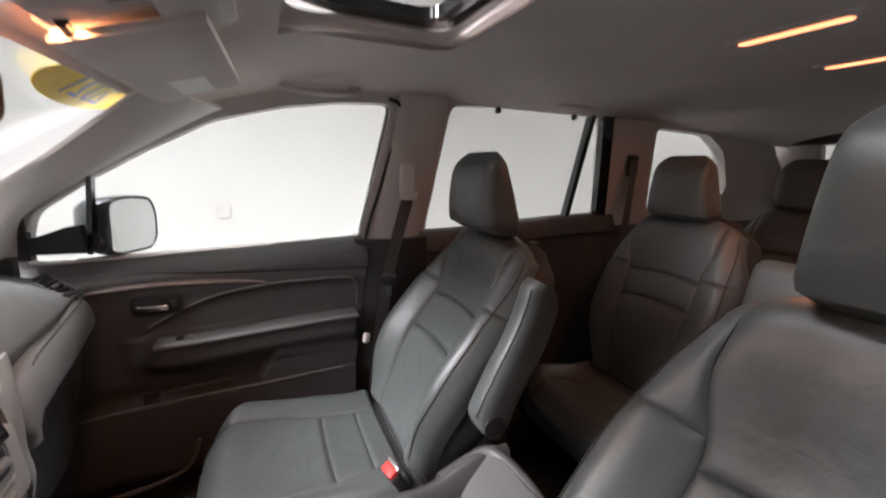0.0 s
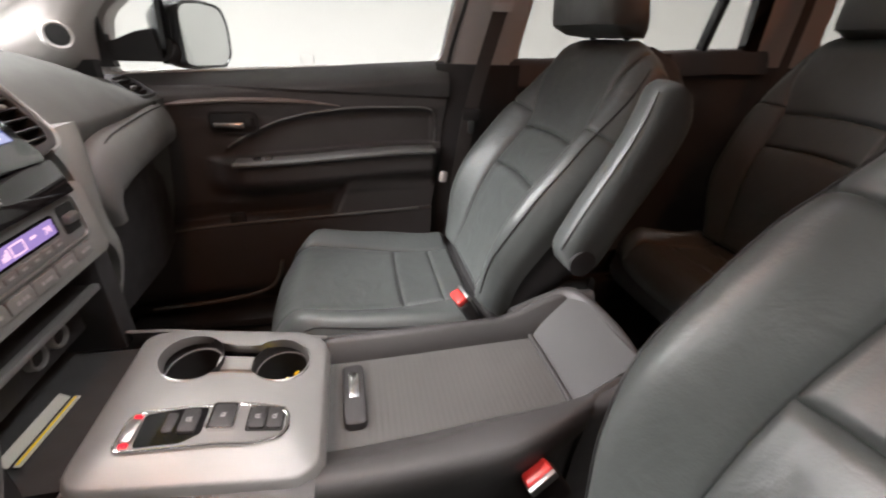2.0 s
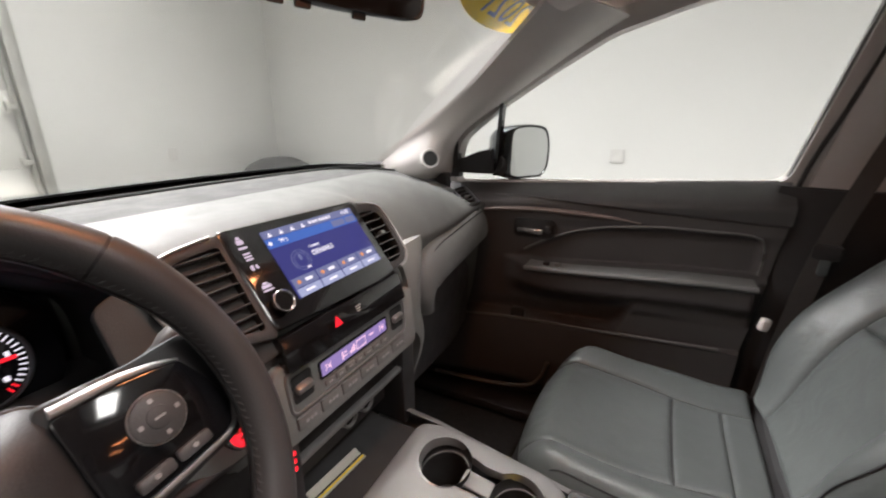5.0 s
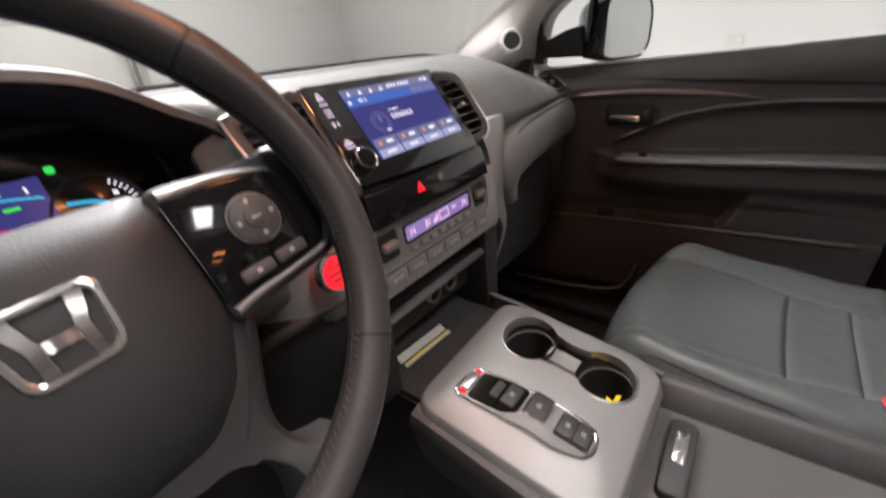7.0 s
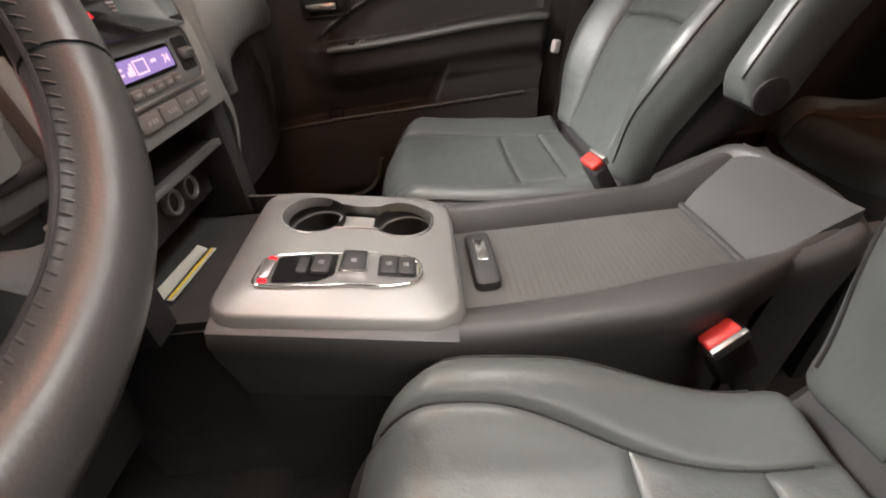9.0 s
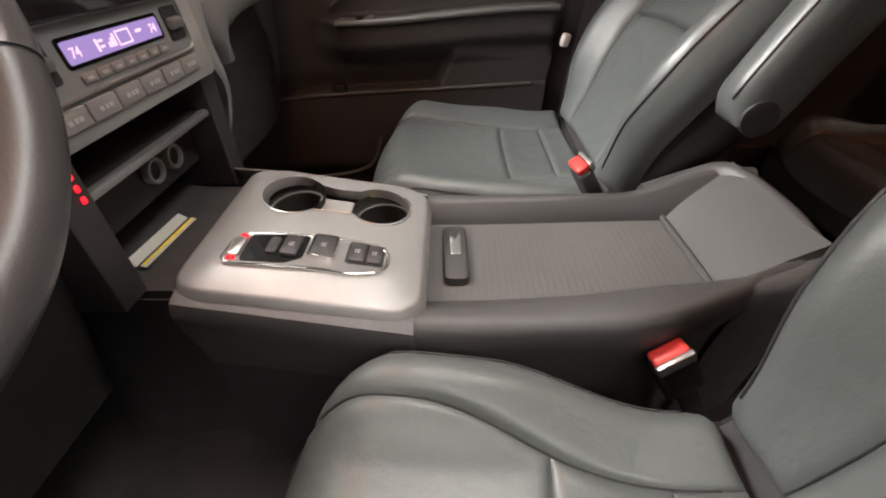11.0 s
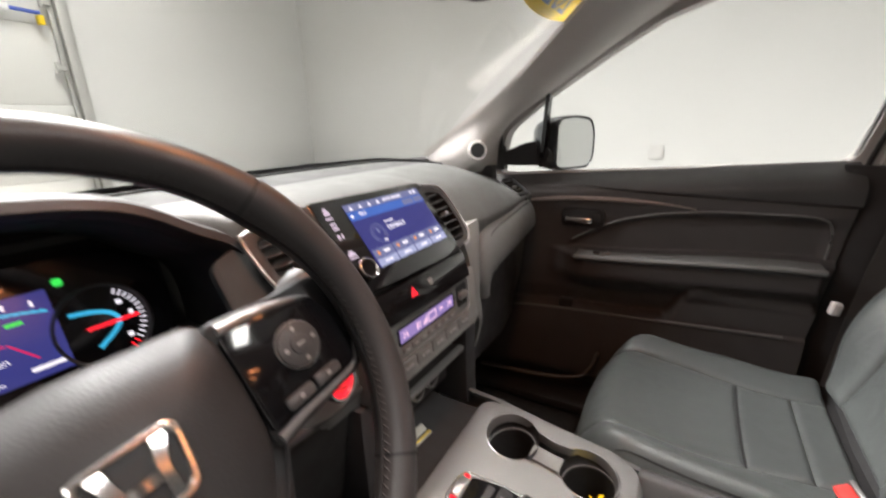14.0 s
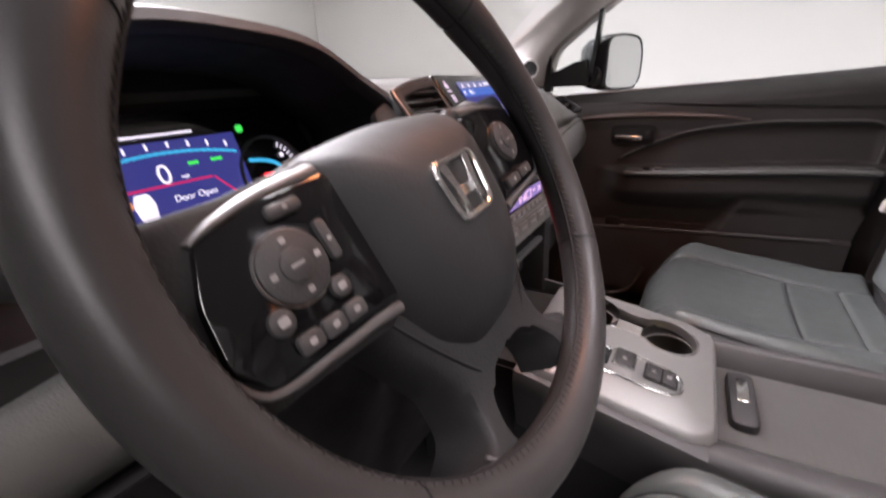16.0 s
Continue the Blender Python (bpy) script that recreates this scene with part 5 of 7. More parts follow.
# lower spoke: a bridge under the airbag cover and two legs that flare into the rim
for s in (-1, 1):
    rows = []
    outer = curve_pts([(0.092, -0.030), (0.082, -0.055), (0.070, -0.080), (0.060, -0.102), (0.059, -0.120), (0.066, -0.133), (0.086, -0.139)], 20)
    inner = curve_pts([(0.000, -0.030), (0.000, -0.065), (0.000, -0.095), (0.000, -0.1085), (0.020, -0.1110), (0.034, -0.122), (0.043, -0.140), (0.038, -0.162)], 20)
    for k, (a_, b_) in enumerate(zip(outer, inner)):
        lift = 0.010 * float(smoothstep(12, 19, k))
        row = []
        for u in np.linspace(0, 1, 13):
            x, y = a_ + (b_ - a_) * u
            e = min(u, 1 - u if k > 13 else 1.0) / 0.22
            row.append((s * x, y, -0.032 + lift - 0.016 * max(0.0, 1 - e) ** 2))
        rows.append(row)
    V, F = sheet(rows, 0.028, (0, 0, -1))
    leg = wlink("lower_spoke", V, F, LEATHER_SIDE)
    V, F = tube([(s * x, y, z) for x, y, z in curve_pts([(0.074, -0.134, -0.026), (0.067, -0.145, -0.0205), (0.055, -0.153, -0.0205), (0.042, -0.153, -0.027)], 14)], 0.0013, 8)
    wlink("joint_line", V, F, SATIN, leg, "thin bright joint line")
    V, F = tube([(s * x, y, z) for x, y, z in curve_pts([(0.078, -0.040, -0.031), (0.063, -0.066, -0.031), (0.046, -0.092, -0.031), (0.029, -0.1125, -0.034)], 14)], 0.0011, 6)
    wlink("spoke_seam", V, F, THREAD, leg)

# steering column and stalks
col = thing("steering_column", (-0.409, 0.33, 1.03), "black plastic steering column shroud with stalks, darkened for shade", "steering column")
rings = []
for s in np.linspace(0, 1, 8):
    c = MW @ Vector((0, -0.008 - 0.01 * s, -0.055 - 0.16 * s))
    rings.append([tuple(c + (MW.to_3x3() @ Vector((x, y, 0)))) for x, y in rounded(0.125 + 0.02 * s, 0.105 + 0.02 * s, 0.03)])
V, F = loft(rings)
# Shroud coloured near black for the shade behind the wheel.
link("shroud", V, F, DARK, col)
for s in (-1, 1):
    a = [MW @ Vector(v) for v in ((s * 0.06, 0.015, -0.095), (s * 0.12, 0.030, -0.088), (s * 0.160, 0.058 if s < 0 else 0.040, -0.075))]
    V, F = tube(curve_pts([tuple(q) for q in a], 14), np.r_[np.full(9, 0.0085), np.linspace(0.010, 0.0135, 5)], 12)
    stalk = link("stalk", V, F, PLASTIC, col, "black control stalk")
    big = 1.2 if s < 0 else 1.0
    V, F = tube([tuple(a[2] + (a[2] - a[1]).normalized() * d) for d in (-0.004, 0.004, 0.016, 0.022, 0.024)], [0.0130, 0.0165 * big, 0.0175 * big, 0.0160 * big, 0.008 * big], 20)
    link("stalk_end", V, F, CONSOLE, stalk, "grey stalk end")

# knee panel and pedals side under the column; panel coloured near black for shade
knee = thing("knee_panel", (-0.43, 0.40, 0.7), "lower dash panel under the steering column, shade put into its colour", "dash panel")
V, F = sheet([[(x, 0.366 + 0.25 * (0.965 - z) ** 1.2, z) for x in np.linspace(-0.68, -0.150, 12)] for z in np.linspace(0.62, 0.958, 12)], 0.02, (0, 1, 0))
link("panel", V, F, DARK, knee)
V, F = tube([(x, 0.362 + 0.10 * (x + 0.20) ** 2, 0.950 + 0.03 * (x + 0.2) ** 2) for x in np.linspace(-0.66, -0.128, 24)], 0.0075, 10)
link("lip", V, F, PLASTIC, knee, "thin grey lip along the panel top")
V, F = rbox((0.14, 0.012, 0.10), 0.006, 2, pose(-0.52, 0.396, 0.80, 12))
link("hatch", V, F, PLASTIC, knee, "small storage hatch")
V, F = rbox((0.115, 0.018, 0.012), 0.004, 2, pose(-0.652, 0.378, 1.077, 0, 12, 0))
link("trim_bar", V, F, SATIN, knee, "satin trim bar at the dash end")
V, F = sheet([[(-0.735 + 0.165 * u, 0.372 + 0.03 * u * u, 0.955 + (0.112 - 0.022 * u) * v) for u in np.linspace(0, 1, 8)] for v in np.linspace(0, 1, 6)], 0.015, (0, 1, 0))
link("end_panel", V, F, CONSOLE, knee, "dark grey lower dash end panel")
vent("side_vent", frame_at((-0.690, 0.455, 1.085), (0.9, -0.2, 0), (0, 0.35, 0.93)), 0.06, 0.075, dash, 5)


# ---- centre console ----
con = thing("centre_console", (0.02, -0.05, 0.42), "dark grey centre console with open tray and cup holders", "console")


def plate_z(y):
    return 0.783 + 0.184 * (y - 0.28)


# body: side walls around the tray
def wall_x(y, side):
    """Outer face of the console at its rail."""
    if side > 0:
        return 0.166 + 0.012 * float(smoothstep(0.05, -0.45, y))
    return -0.142 + 0.085 * float(smoothstep(-0.18, -0.46, y))


def rail_top(y, side):
    lift = float(smoothstep(-0.27, -0.42, y))
    return 0.720 + 0.045 * lift if side > 0 else 0.726 + 0.012 * float(smoothstep(0, -0.25, y)) + 0.012 * lift


for side in (-1, 1):
    rings = []
    for y in np.linspace(0.052, -0.475, 44):
        xo = wall_x(y, side)
        sg = side
        zt = rail_top(y, side)
        k = float(smoothstep(0.05, -0.40, y))
        if side > 0:
            xf, xi = 0.118 + 0.014 * k, 0.138 + 0.014 * k
        else:
            xf, xi = -0.060 + 0.028 * k, min(-0.108 + 0.040 * k, -0.01)
            xi = max(xi, xo + 0.018)
            xf = max(xf, xi + 0.006)
        prof = [(xo - sg * 0.03, 0.44), (xo - sg * 0.012, zt - 0.085), (xo + sg * 0.003, zt - 0.04), (xo + sg * 0.002, zt - 0.014), (xo - sg * 0.005, zt - 0.003), (xo - sg * 0.012, zt), (xi + sg * 0.006, zt - 0.001), (xi, zt - 0.005), (xf, 0.686), (xf - sg * 0.004, 0.66), (xf - sg * 0.004, 0.44)]
        rings.append([(px, y, pz) for px, pz in prof])
    V, F = loft(rings)
    link("side_wall", V, F, CONSOLE, con, angle=60)
# tray floor with fine ribs, its rear ramp and the end wall
rows = []
for y in np.linspace(0.050, -0.338, 160):
    rib = 0.00018 * (1 if int((0.06 - y) / 0.0048) % 2 else 0)
    a, b = -0.068 + 0.028 * float(smoothstep(0.05, -0.40, y)), 0.124 + 0.014 * float(smoothstep(0.05, -0.40, y))
    rows.append([(a + (b - a) * u, y, 0.686 + rib) for u in (0, 0.5, 1)])
V, F = sheet(rows, 0.02, (0, 0, -1))
link("tray_floor", V, F, TRAY, con, "ribbed rubber tray floor", smooth=False)
rows = []
for s in np.linspace(0, 1, 14):
    y = -0.338 - 0.098 * s
    z = 0.684 + (0.082 + 0.010) * s ** 0.85
    a, b = -0.042 - 0.012 * s, 0.142 + 0.022 * s
    rows.append([(a + (b - a) * u, y, z - 0.006 * math.sin(math.pi * u)) for u in np.linspace(0, 1, 9)])
V, F = sheet(rows, 0.02, (0, 0, -1))
link("tray_ramp", V, F, CONSOLE, con, "smooth sloping rear of the tray")
V, F = tube([(-0.036, -0.339, 0.690), (0.146, -0.339, 0.690)], 0.005, 8)
link("ramp_lip", V, F, CONSOLE, con)
crest_ = curve_pts([(-0.078, -0.330, 0.738), (-0.074, -0.390, 0.748), (-0.052, -0.440, 0.757), (0.010, -0.452, 0.766), (0.080, -0.450, 0.772), (0.140, -0.438, 0.776), (0.170, -0.415, 0.772), (0.176, -0.370, 0.752), (0.172, -0.310, 0.730)], 44)
rings = []
for c in crest_:
    o = np.array((c[0] - 0.050, c[1] + 0.330, 0.0))
    o /= max(np.linalg.norm(o), 1e-6)
    if o[1] > -0.3:
        o = np.array((math.copysign(1.0, o[0]), 0.0, 0.0)) * 0.6 + o * 0.4
    prof = [(-0.020, -0.030), (-0.012, -0.006), (-0.002, 0.001), (0.008, -0.002), (0.016, -0.014), (0.018, -0.040), (0.010, -0.110), (0.000, -0.300), (-0.030, -0.300)]
    rings.append([c + o * a + np.array((0, 0, b)) for a, b in prof])
V, F = loft(rings)
link("end_cap", V, F, CONSOLE, con, "rounded console end", angle=60)
box_part("rear_panel", (-0.055, -0.500, 0.44), (0.165, -0.47, 0.70), PLASTIC, con, 0.01)
# cup holder and shifter plate with its skirts
CUPS = ((0.067, 0.236, 0.0505, 0.0435), (0.068, 0.113, 0.0480, 0.0445))
outl = corners([(-0.138, 0.300), (0.112, 0.306), (0.130, 0.270), (0.137, 0.085), (0.116, 0.050), (-0.112, 0.048), (-0.132, 0.070)], 0.030, 6)
bm = bmesh.new()


def cup_outline():
    """The two round wells with the waist that joins them."""
    (x1, y1, r1, s1), (x2, y2, r2, s2) = CUPS
    pts = []
    for a in np.linspace(-48, 228, 30):
        pts.append((x1 + r1 * math.cos(radians(a)), y1 + s1 * math.sin(radians(a))))
    pts += [(0.0345, 0.191), (0.0375, 0.1775), (0.0365, 0.164)]
    for a in np.linspace(132, 408, 30):
        pts.append((x2 + r2 * math.cos(radians(a)), y2 + s2 * math.sin(radians(a))))
    pts += [(0.0975, 0.160), (0.0955, 0.176), (0.0985, 0.190)]
    return pts


CO = cup_outline()
for loop in (outl, CO):
    vs = [bm.verts.new((x, y, 0)) for x, y in loop]
    for a, b in zip(vs, vs[1:] + vs[:1]):
        bm.edges.new((a, b))
bmesh.ops.triangle_fill(bm, use_beauty=True, edges=bm.edges[:])
bm.verts.index_update()
top = [(v.co.x, v.co.y, plate_z(v.co.y)) for v in bm.verts]
tris = [[v.index for v in f.verts] for f in bm.faces]
n0 = len(outl)
bm.free()
V, F = list(top), [t for t in tris]
k = len(V)
pcx, pcy = 0.0, 0.175
grow_ = lambda x, y, d: (x + d * (x - pcx) / math.hypot(x - pcx, y - pcy), y + d * (y - pcy) / math.hypot(x - pcx, y - pcy))
rim1 = [(*grow_(x, y, 0.005), plate_z(y) - 0.003) for x, y in outl]
rim2 = [(*grow_(x, y, 0.011), plate_z(y) - 0.022) for x, y in outl]
V += rim1 + rim2
for i in range(n0):
    j = (i + 1) % n0
    F.append([i, j, k + j, k + i])
    F.append([k + i, k + j, k + n0 + j, k + n0 + i])
plate = link("top_plate", V, F, PLATE, con, "satin grey metallic plate", angle=50)
P = np.array([(x, y, plate_z(y)) for x, y in CO])
c1 = P.mean(0)
V, F = loft([P + (0, 0, 0.0012), P + (c1 - P) * 0.03 + (0, 0, 0.0018), P + (c1 - P) * 0.055 + (0, 0, -0.004), P + (c1 - P) * 0.07 + (0, 0, -0.012)], caps=False)
link("cup_rim", V, F, SATIN, con, "bright rim round the cup wells")
for (x, y, r, ry) in CUPS:
    rings = [[(x + q * math.cos(a), y + q * ry / r * math.sin(a), plate_z(y) - d) for a in np.linspace(0, 2 * math.pi, 32, endpoint=False)] for d, q in ((0.004, r * 0.985), (0.012, r * 0.96), (0.020, r * 0.93), (0.022, r * 0.88), (0.092, r * 0.82), (0.095, r * 0.3), (0.095, 0.001))]
    V, F = loft(rings, caps=False)
    cup = link("cup_well", V, F, DARK, con, "black cup well")
    V, F = ring_slab([(x + r * 0.93 * math.cos(a), y + ry * 0.93 * math.sin(a)) for a in np.linspace(0, 2 * math.pi, 32, endpoint=False)], [(x + r * 0.86 * math.cos(a), y + ry * 0.86 * math.sin(a)) for a in np.linspace(0, 2 * math.pi, 32, endpoint=False)], 0.003, Matrix.Translation((0, 0, plate_z(y) - 0.024)))
    link("well_ring", V, F, TRAY, cup)
V, F = rbox((0.030, 0.050, 0.006), 0.002, 2, pose(0.068, 0.180, plate_z(0.18) - 0.012, 10))
link("well_bridge", V, F, DASH, con)
leaf = thing("yellow_scrap", (0.075, 0.10, 0.68), "crumpled yellow paper scrap in a cup holder", "paper")
V, F = merged([rbox((0.022, 0.013, 0.001), 0.0004, 1, pose(0.066, 0.104, 0.708, 35, 20, 15)), rbox((0.012, 0.015, 0.001), 0.0004, 1, pose(0.072, 0.096, 0.712, -30, 40, 60)), rbox((0.014, 0.010, 0.001), 0.0004, 1, pose(0.060, 0.099, 0.704, 15, -30, 100))])
link("paper", V, F, YELLOW, leaf)
tagged(leaf, kind="")
# skirts of the plate and front of the console
rings = []
for y in np.linspace(0.305, 0.052, 12):
    z = plate_z(y) - 0.018
    rings.append([(-0.130, y, z - 0.105), (0.140, y, z - 0.105), (0.156, y, z - 0.12), (0.160, y, 0.46), (-0.135, y, 0.46), (-0.136, y, z - 0.115), (-0.134, y, z - 0.108)])
V, F = loft(rings)
link("front_body", V, F, PLASTIC, con, angle=30)
for side, x0 in ((-1, -0.142), (1, 0.142)):
    rows = []
    for y in np.linspace(0.43 if side > 0 else 0.302, 0.05, 20):
        z = plate_z(min(y, 0.30)) + 0.01 * float(smoothstep(0.3, 0.43, y)) - 0.010
        if side < 0:
            rows.append([(-0.136, y, z - 0.002), (-0.151, y, z - 0.007), (-0.156, y, z - 0.020), (-0.153, y, z - 0.045), (-0.143, y, z - 0.085), (-0.134, y, z - 0.13), (-0.132, y, 0.46)])
        else:
            rows.append([(x0, y, z), (x0 + 0.010, y, z - 0.006), (x0 + 0.018, y, z - 0.03), (x0 + 0.012, y, z - 0.062), (x0 - 0.01, y, z - 0.085)])
    V, F = sheet(rows, 0.006, (-side, 0, 0))
    link("skirt", V, F, CONSOLE if side < 0 else SATIN, con, "bright lower edge of the plate" if side > 0 else "")
rings = [[(-0.115, y, 0.74), (0.135, y, 0.74), (0.135, y, 0.46), (-0.115, y, 0.46)] for y in (0.30, 0.50)]
V, F = loft(rings)
link("front_foot", V, F, PLASTIC, con)

# shifter with its keys
shift = thing("shifter_panel", (-0.065, 0.18, 0.77), "push-button gear selector in a silver bezel", "gear selector")
MP = frame_at((-0.066, 0.182, plate_z(0.182)), (1, 0, 0), (0, 1, 0.184))
BZ = corners([(-0.034, 0.084), (-0.026, 0.090), (0.012, 0.090), (0.025, 0.082), (0.035, 0.038), (0.038, 0.004), (0.042, -0.043), (0.038, -0.080), (0.027, -0.096), (0.000, -0.099), (-0.016, -0.089), (-0.025, -0.056), (-0.024, -0.017), (-0.028, 0.023)], 0.010, 4)
bz = np.array(BZ)
bc = bz.mean(0)
V, F = ring_slab(bz, bc + (bz - bc) * (0.885, 0.950), 0.0050, MP @ Matrix.Translation((0, 0, 0.0005)))
link("bezel", V, F, CHROME, shift, "bright silver bezel")
V, F = slab(bc + (bz - bc) * (0.89, 0.955), 0.0022, MP @ Matrix.Translation((0, 0, 0.0004)))
link("bed", V, F, SATIN, shift)
V, F = slab(corners([(-0.026, 0.070), (0.022, 0.072), (0.031, 0.036), (0.034, 0.004), (-0.006, 0.004), (-0.020, 0.022)], 0.005), 0.0030, MP @ Matrix.Translation((0, 0, 0.0006)))
link("key_field", V, F, GLOSS, shift, "gloss black key field")
V, F = slab(rounded(0.040, 0.046, 0.004), 0.0026, MP @ Matrix.Translation((0.016, -0.0675, 0.0006)))
link("key_field", V, F, DARK, shift)
for nm, x, y, wd, hh, mt, dp in (("key", -0.003, 0.079, 0.034, 0.013, SATIN, 0.006), ("key", 0.009, 0.042, 0.030, 0.012, PLASTIC, 0.005), ("key", 0.011, 0.021, 0.036, 0.020, PLASTIC, 0.007), ("key", 0.018, -0.016, 0.037, 0.027, PLASTIC, 0.007), ("key", 0.0165, -0.0575, 0.035, 0.0195, PLASTIC, 0.006), ("key", 0.0160, -0.0785, 0.034, 0.0185, PLASTIC, 0.006)):
    V, F = slab(rounded(wd, hh, 0.004), dp, MP @ Matrix.Translation((x, y, 0.0008)), 0.0015)
    kk = link(nm, V, F, mt, shift)
    if hh < 0.0125 or mt is SATIN:
        continue
    for dx, dy, w_, h_ in ((-0.0025, 0, 0.0012, 0.006), (0.0025, 0, 0.0012, 0.006), (0, 0.003, 0.005, 0.0011), (0, -0.0005, 0.005, 0.0011)):
        V, F = slab(rounded(w_, h_, 0.0003, 1), 0.0003, MP @ Matrix.Translation((x + dx, y + dy, dp + 0.0009)))
        link("mark", V, F, PRINT, kk, smooth=False)
V, F = ring_slab(rounded(0.043, 0.033, 0.005), rounded(0.0385, 0.0285, 0.004), 0.0075, MP @ Matrix.Translation((0.018, -0.016, 0.001)))
link("key_frame", V, F, CHROME, shift)
for x in (-0.0235, 0.0185):
    V, F = rbox((0.006, 0.010, 0.005), 0.002, 1, MP @ pose(x, 0.079, 0.004))
    link("red_light", V, F, REDGLOW, shift, "lit red park light")

# sliding lid handle
latch = thing("lid_latch", (0.034, 0.005, 0.69), "dark tray lid latch with a chrome insert", "latch")
V, F = slab(rounded(0.128, 0.036, 0.012), 0.016, pose(0.033, 0.004, 0.686, 0, 0, 2), 0.006)
link("grip", V, F, PLASTIC, latch)
V, F = slab(rounded(0.056, 0.016, 0.004), 0.003, pose(0.046, 0.004, 0.701, 0, 0, 2), 0.001)
link("insert", V, F, CHROME, latch, "worn chrome insert")


# ---- seats ----
def pillow(fn, u0, u1, v0, v1, nu, nv, edge=0.012, sink=0.007):
    """A stuffed panel over fn(u, v) -> (point, normal); u and v bounds may be functions."""
    P = []
    for j in range(nv):
        row = []
        for i in range(nu):
            s, t = i / (nu - 1), j / (nv - 1)
            # crowd samples to the edges
            s = 0.5 - 0.5 * math.cos(math.pi * s)
            t = 0.5 - 0.5 * math.cos(math.pi * t)
            a = u0(t) if callable(u0) else u0
            b = u1(t) if callable(u1) else u1
            u = a + (b - a) * s
            c = v0(u) if callable(v0) else v0
            d = v1(u) if callable(v1) else v1
            v = c + (d - c) * t
            p, n = fn(u, v)
            du = min(u - a, b - u)
            dv = min(v - c, d - v)
            f = lambda q: max(0.0, 1 - q / edge) ** 2
            P_ = np.array(p) - np.array(n) * sink * max(f(du), f(dv))
            row.append(P_)
        P.append(row)
    return np.array(P)


def make_seat(name, at, mir, recline, label, group, arm=True, rear=False, L=0.43, head=(0, 0, 0), wide=0.0):
    """A front bucket seat or rear seat. at: middle of the hinge line; mir: 1 has its inboard side at smaller x."""
    root = thing(name, (at[0], at[1] + 0.15, 0.42), label, "seat", group)
    cr, sr = math.cos(radians(recline)), math.sin(radians(recline))
    H = np.array(at, float) + ((0, -0.032, 0) if not rear else (0, 0, 0))
    up, fwd = np.array((0, -sr, cr)), np.array((0, cr, sr))
    X = np.array((mir, 0, 0))

    def half(v):
        return 0.205 + 0.045 * float(smoothstep(0.0, 0.22, v)) - 0.012 * float(smoothstep(0.33, 0.46, v)) - 0.050 * float(smoothstep(0.42, 0.64, v)) ** 1.3

    def bend(v):
        return (0.022 if rear else 0.060) * float(smoothstep(0.38, 0.60, v))

    def back(u, v):
        bol = (0.052 if not rear else 0.03) * float(smoothstep(0.10, 0.20, abs(u))) * (0.35 + 0.65 * float(smoothstep(-0.05, 0.12, v))) * (1 - 0.92 * float(smoothstep(0.36, 0.58, v)))
        h = half(v)
        wide_roll = 0.055 + 0.052 * float(smoothstep(0.36, 0.56, v))
        roll = max(0.0, abs(u) - (h - wide_roll)) / wide_roll
        crown = max(0.0, v - 0.545) / 0.075
        depth = 0.014 * math.sin(math.pi * min(1, max(0, v / 0.55))) + bol - (0.060 + 0.030 * float(smoothstep(0.40, 0.58, v))) * roll ** 2.2 - 0.065 * crown ** 2
        lum = 0.016 * math.exp(-((v - 0.2) / 0.12) ** 2)
        depth += bend(v)
        p = H + up * v + X * u + fwd * (depth + lum)
        n = fwd - X * (math.copysign(1, u) * -0.9 * roll) + up * crown * 0.7
        return p, n / np.linalg.norm(n)

    ins = lambda v: 0.114 + 0.014 * float(smoothstep(0.0, 0.30, v)) + 0.026 * float(smoothstep(0.37, 0.52, v))
    arc = lambda base: (lambda u: base - 0.012 * (u / 0.14) ** 2 + 0.004)
    v_lo, v_hi = (0.305, 0.398) if rear else (0.262, 0.378)
    lo, hi = arc(v_lo), arc(v_hi)
    crest = lambda u: 0.618 - 0.060 * (abs(u) / 0.19) ** 2.6
    bk = root
    panels = (("lumbar_panel", lambda t: -ins(0.14), lambda t: ins(0.14), 0.0, lo), ("middle_panel", lambda t: -ins(0.32), lambda t: ins(0.32), lo, hi), ("upper_panel", lambda t: -ins(0.40) - 0.0, lambda t: ins(0.40), hi, crest))
    sect = {"lumbar_panel": (0.0, v_lo), "middle_panel": (v_lo, v_hi), "upper_panel": (v_hi, 0.618)}
    for nm, a, b, c, d in panels:
        v0, v1 = sect[nm]
        aa = lambda t, v0=v0, v1=v1: -ins(v0 + (v1 - v0) * t)
        bb = lambda t, v0=v0, v1=v1: ins(v0 + (v1 - v0) * t)
        V, F = sheet(pillow(back, aa, bb, c, d, 25, 19, 0.011, 0.0095), 0.03, -fwd)
        link(nm, V, F, LEATHER, bk)
    for s in (-1, 1):
        for nm, v0, v1 in (("lower_bolster", 0.0, 0.408), ("upper_bolster", 0.408, 0.618)):
            i0 = lambda t, v0=v0, v1=v1: ins(v0 + (v1 - v0) * t) if s > 0 else -half(v0 + (v1 - v0) * t)
            i1 = lambda t, v0=v0, v1=v1: half(v0 + (v1 - v0) * t) if s > 0 else -ins(v0 + (v1 - v0) * t)
            V, F = sheet(pillow(back, i0, i1, v0, crest if v1 > 0.6 else v1, 19, 27, 0.010, 0.006), 0.018, -fwd)
            link(nm, V, F, LEATHER, bk)
    # shell of the backrest
    rings = []
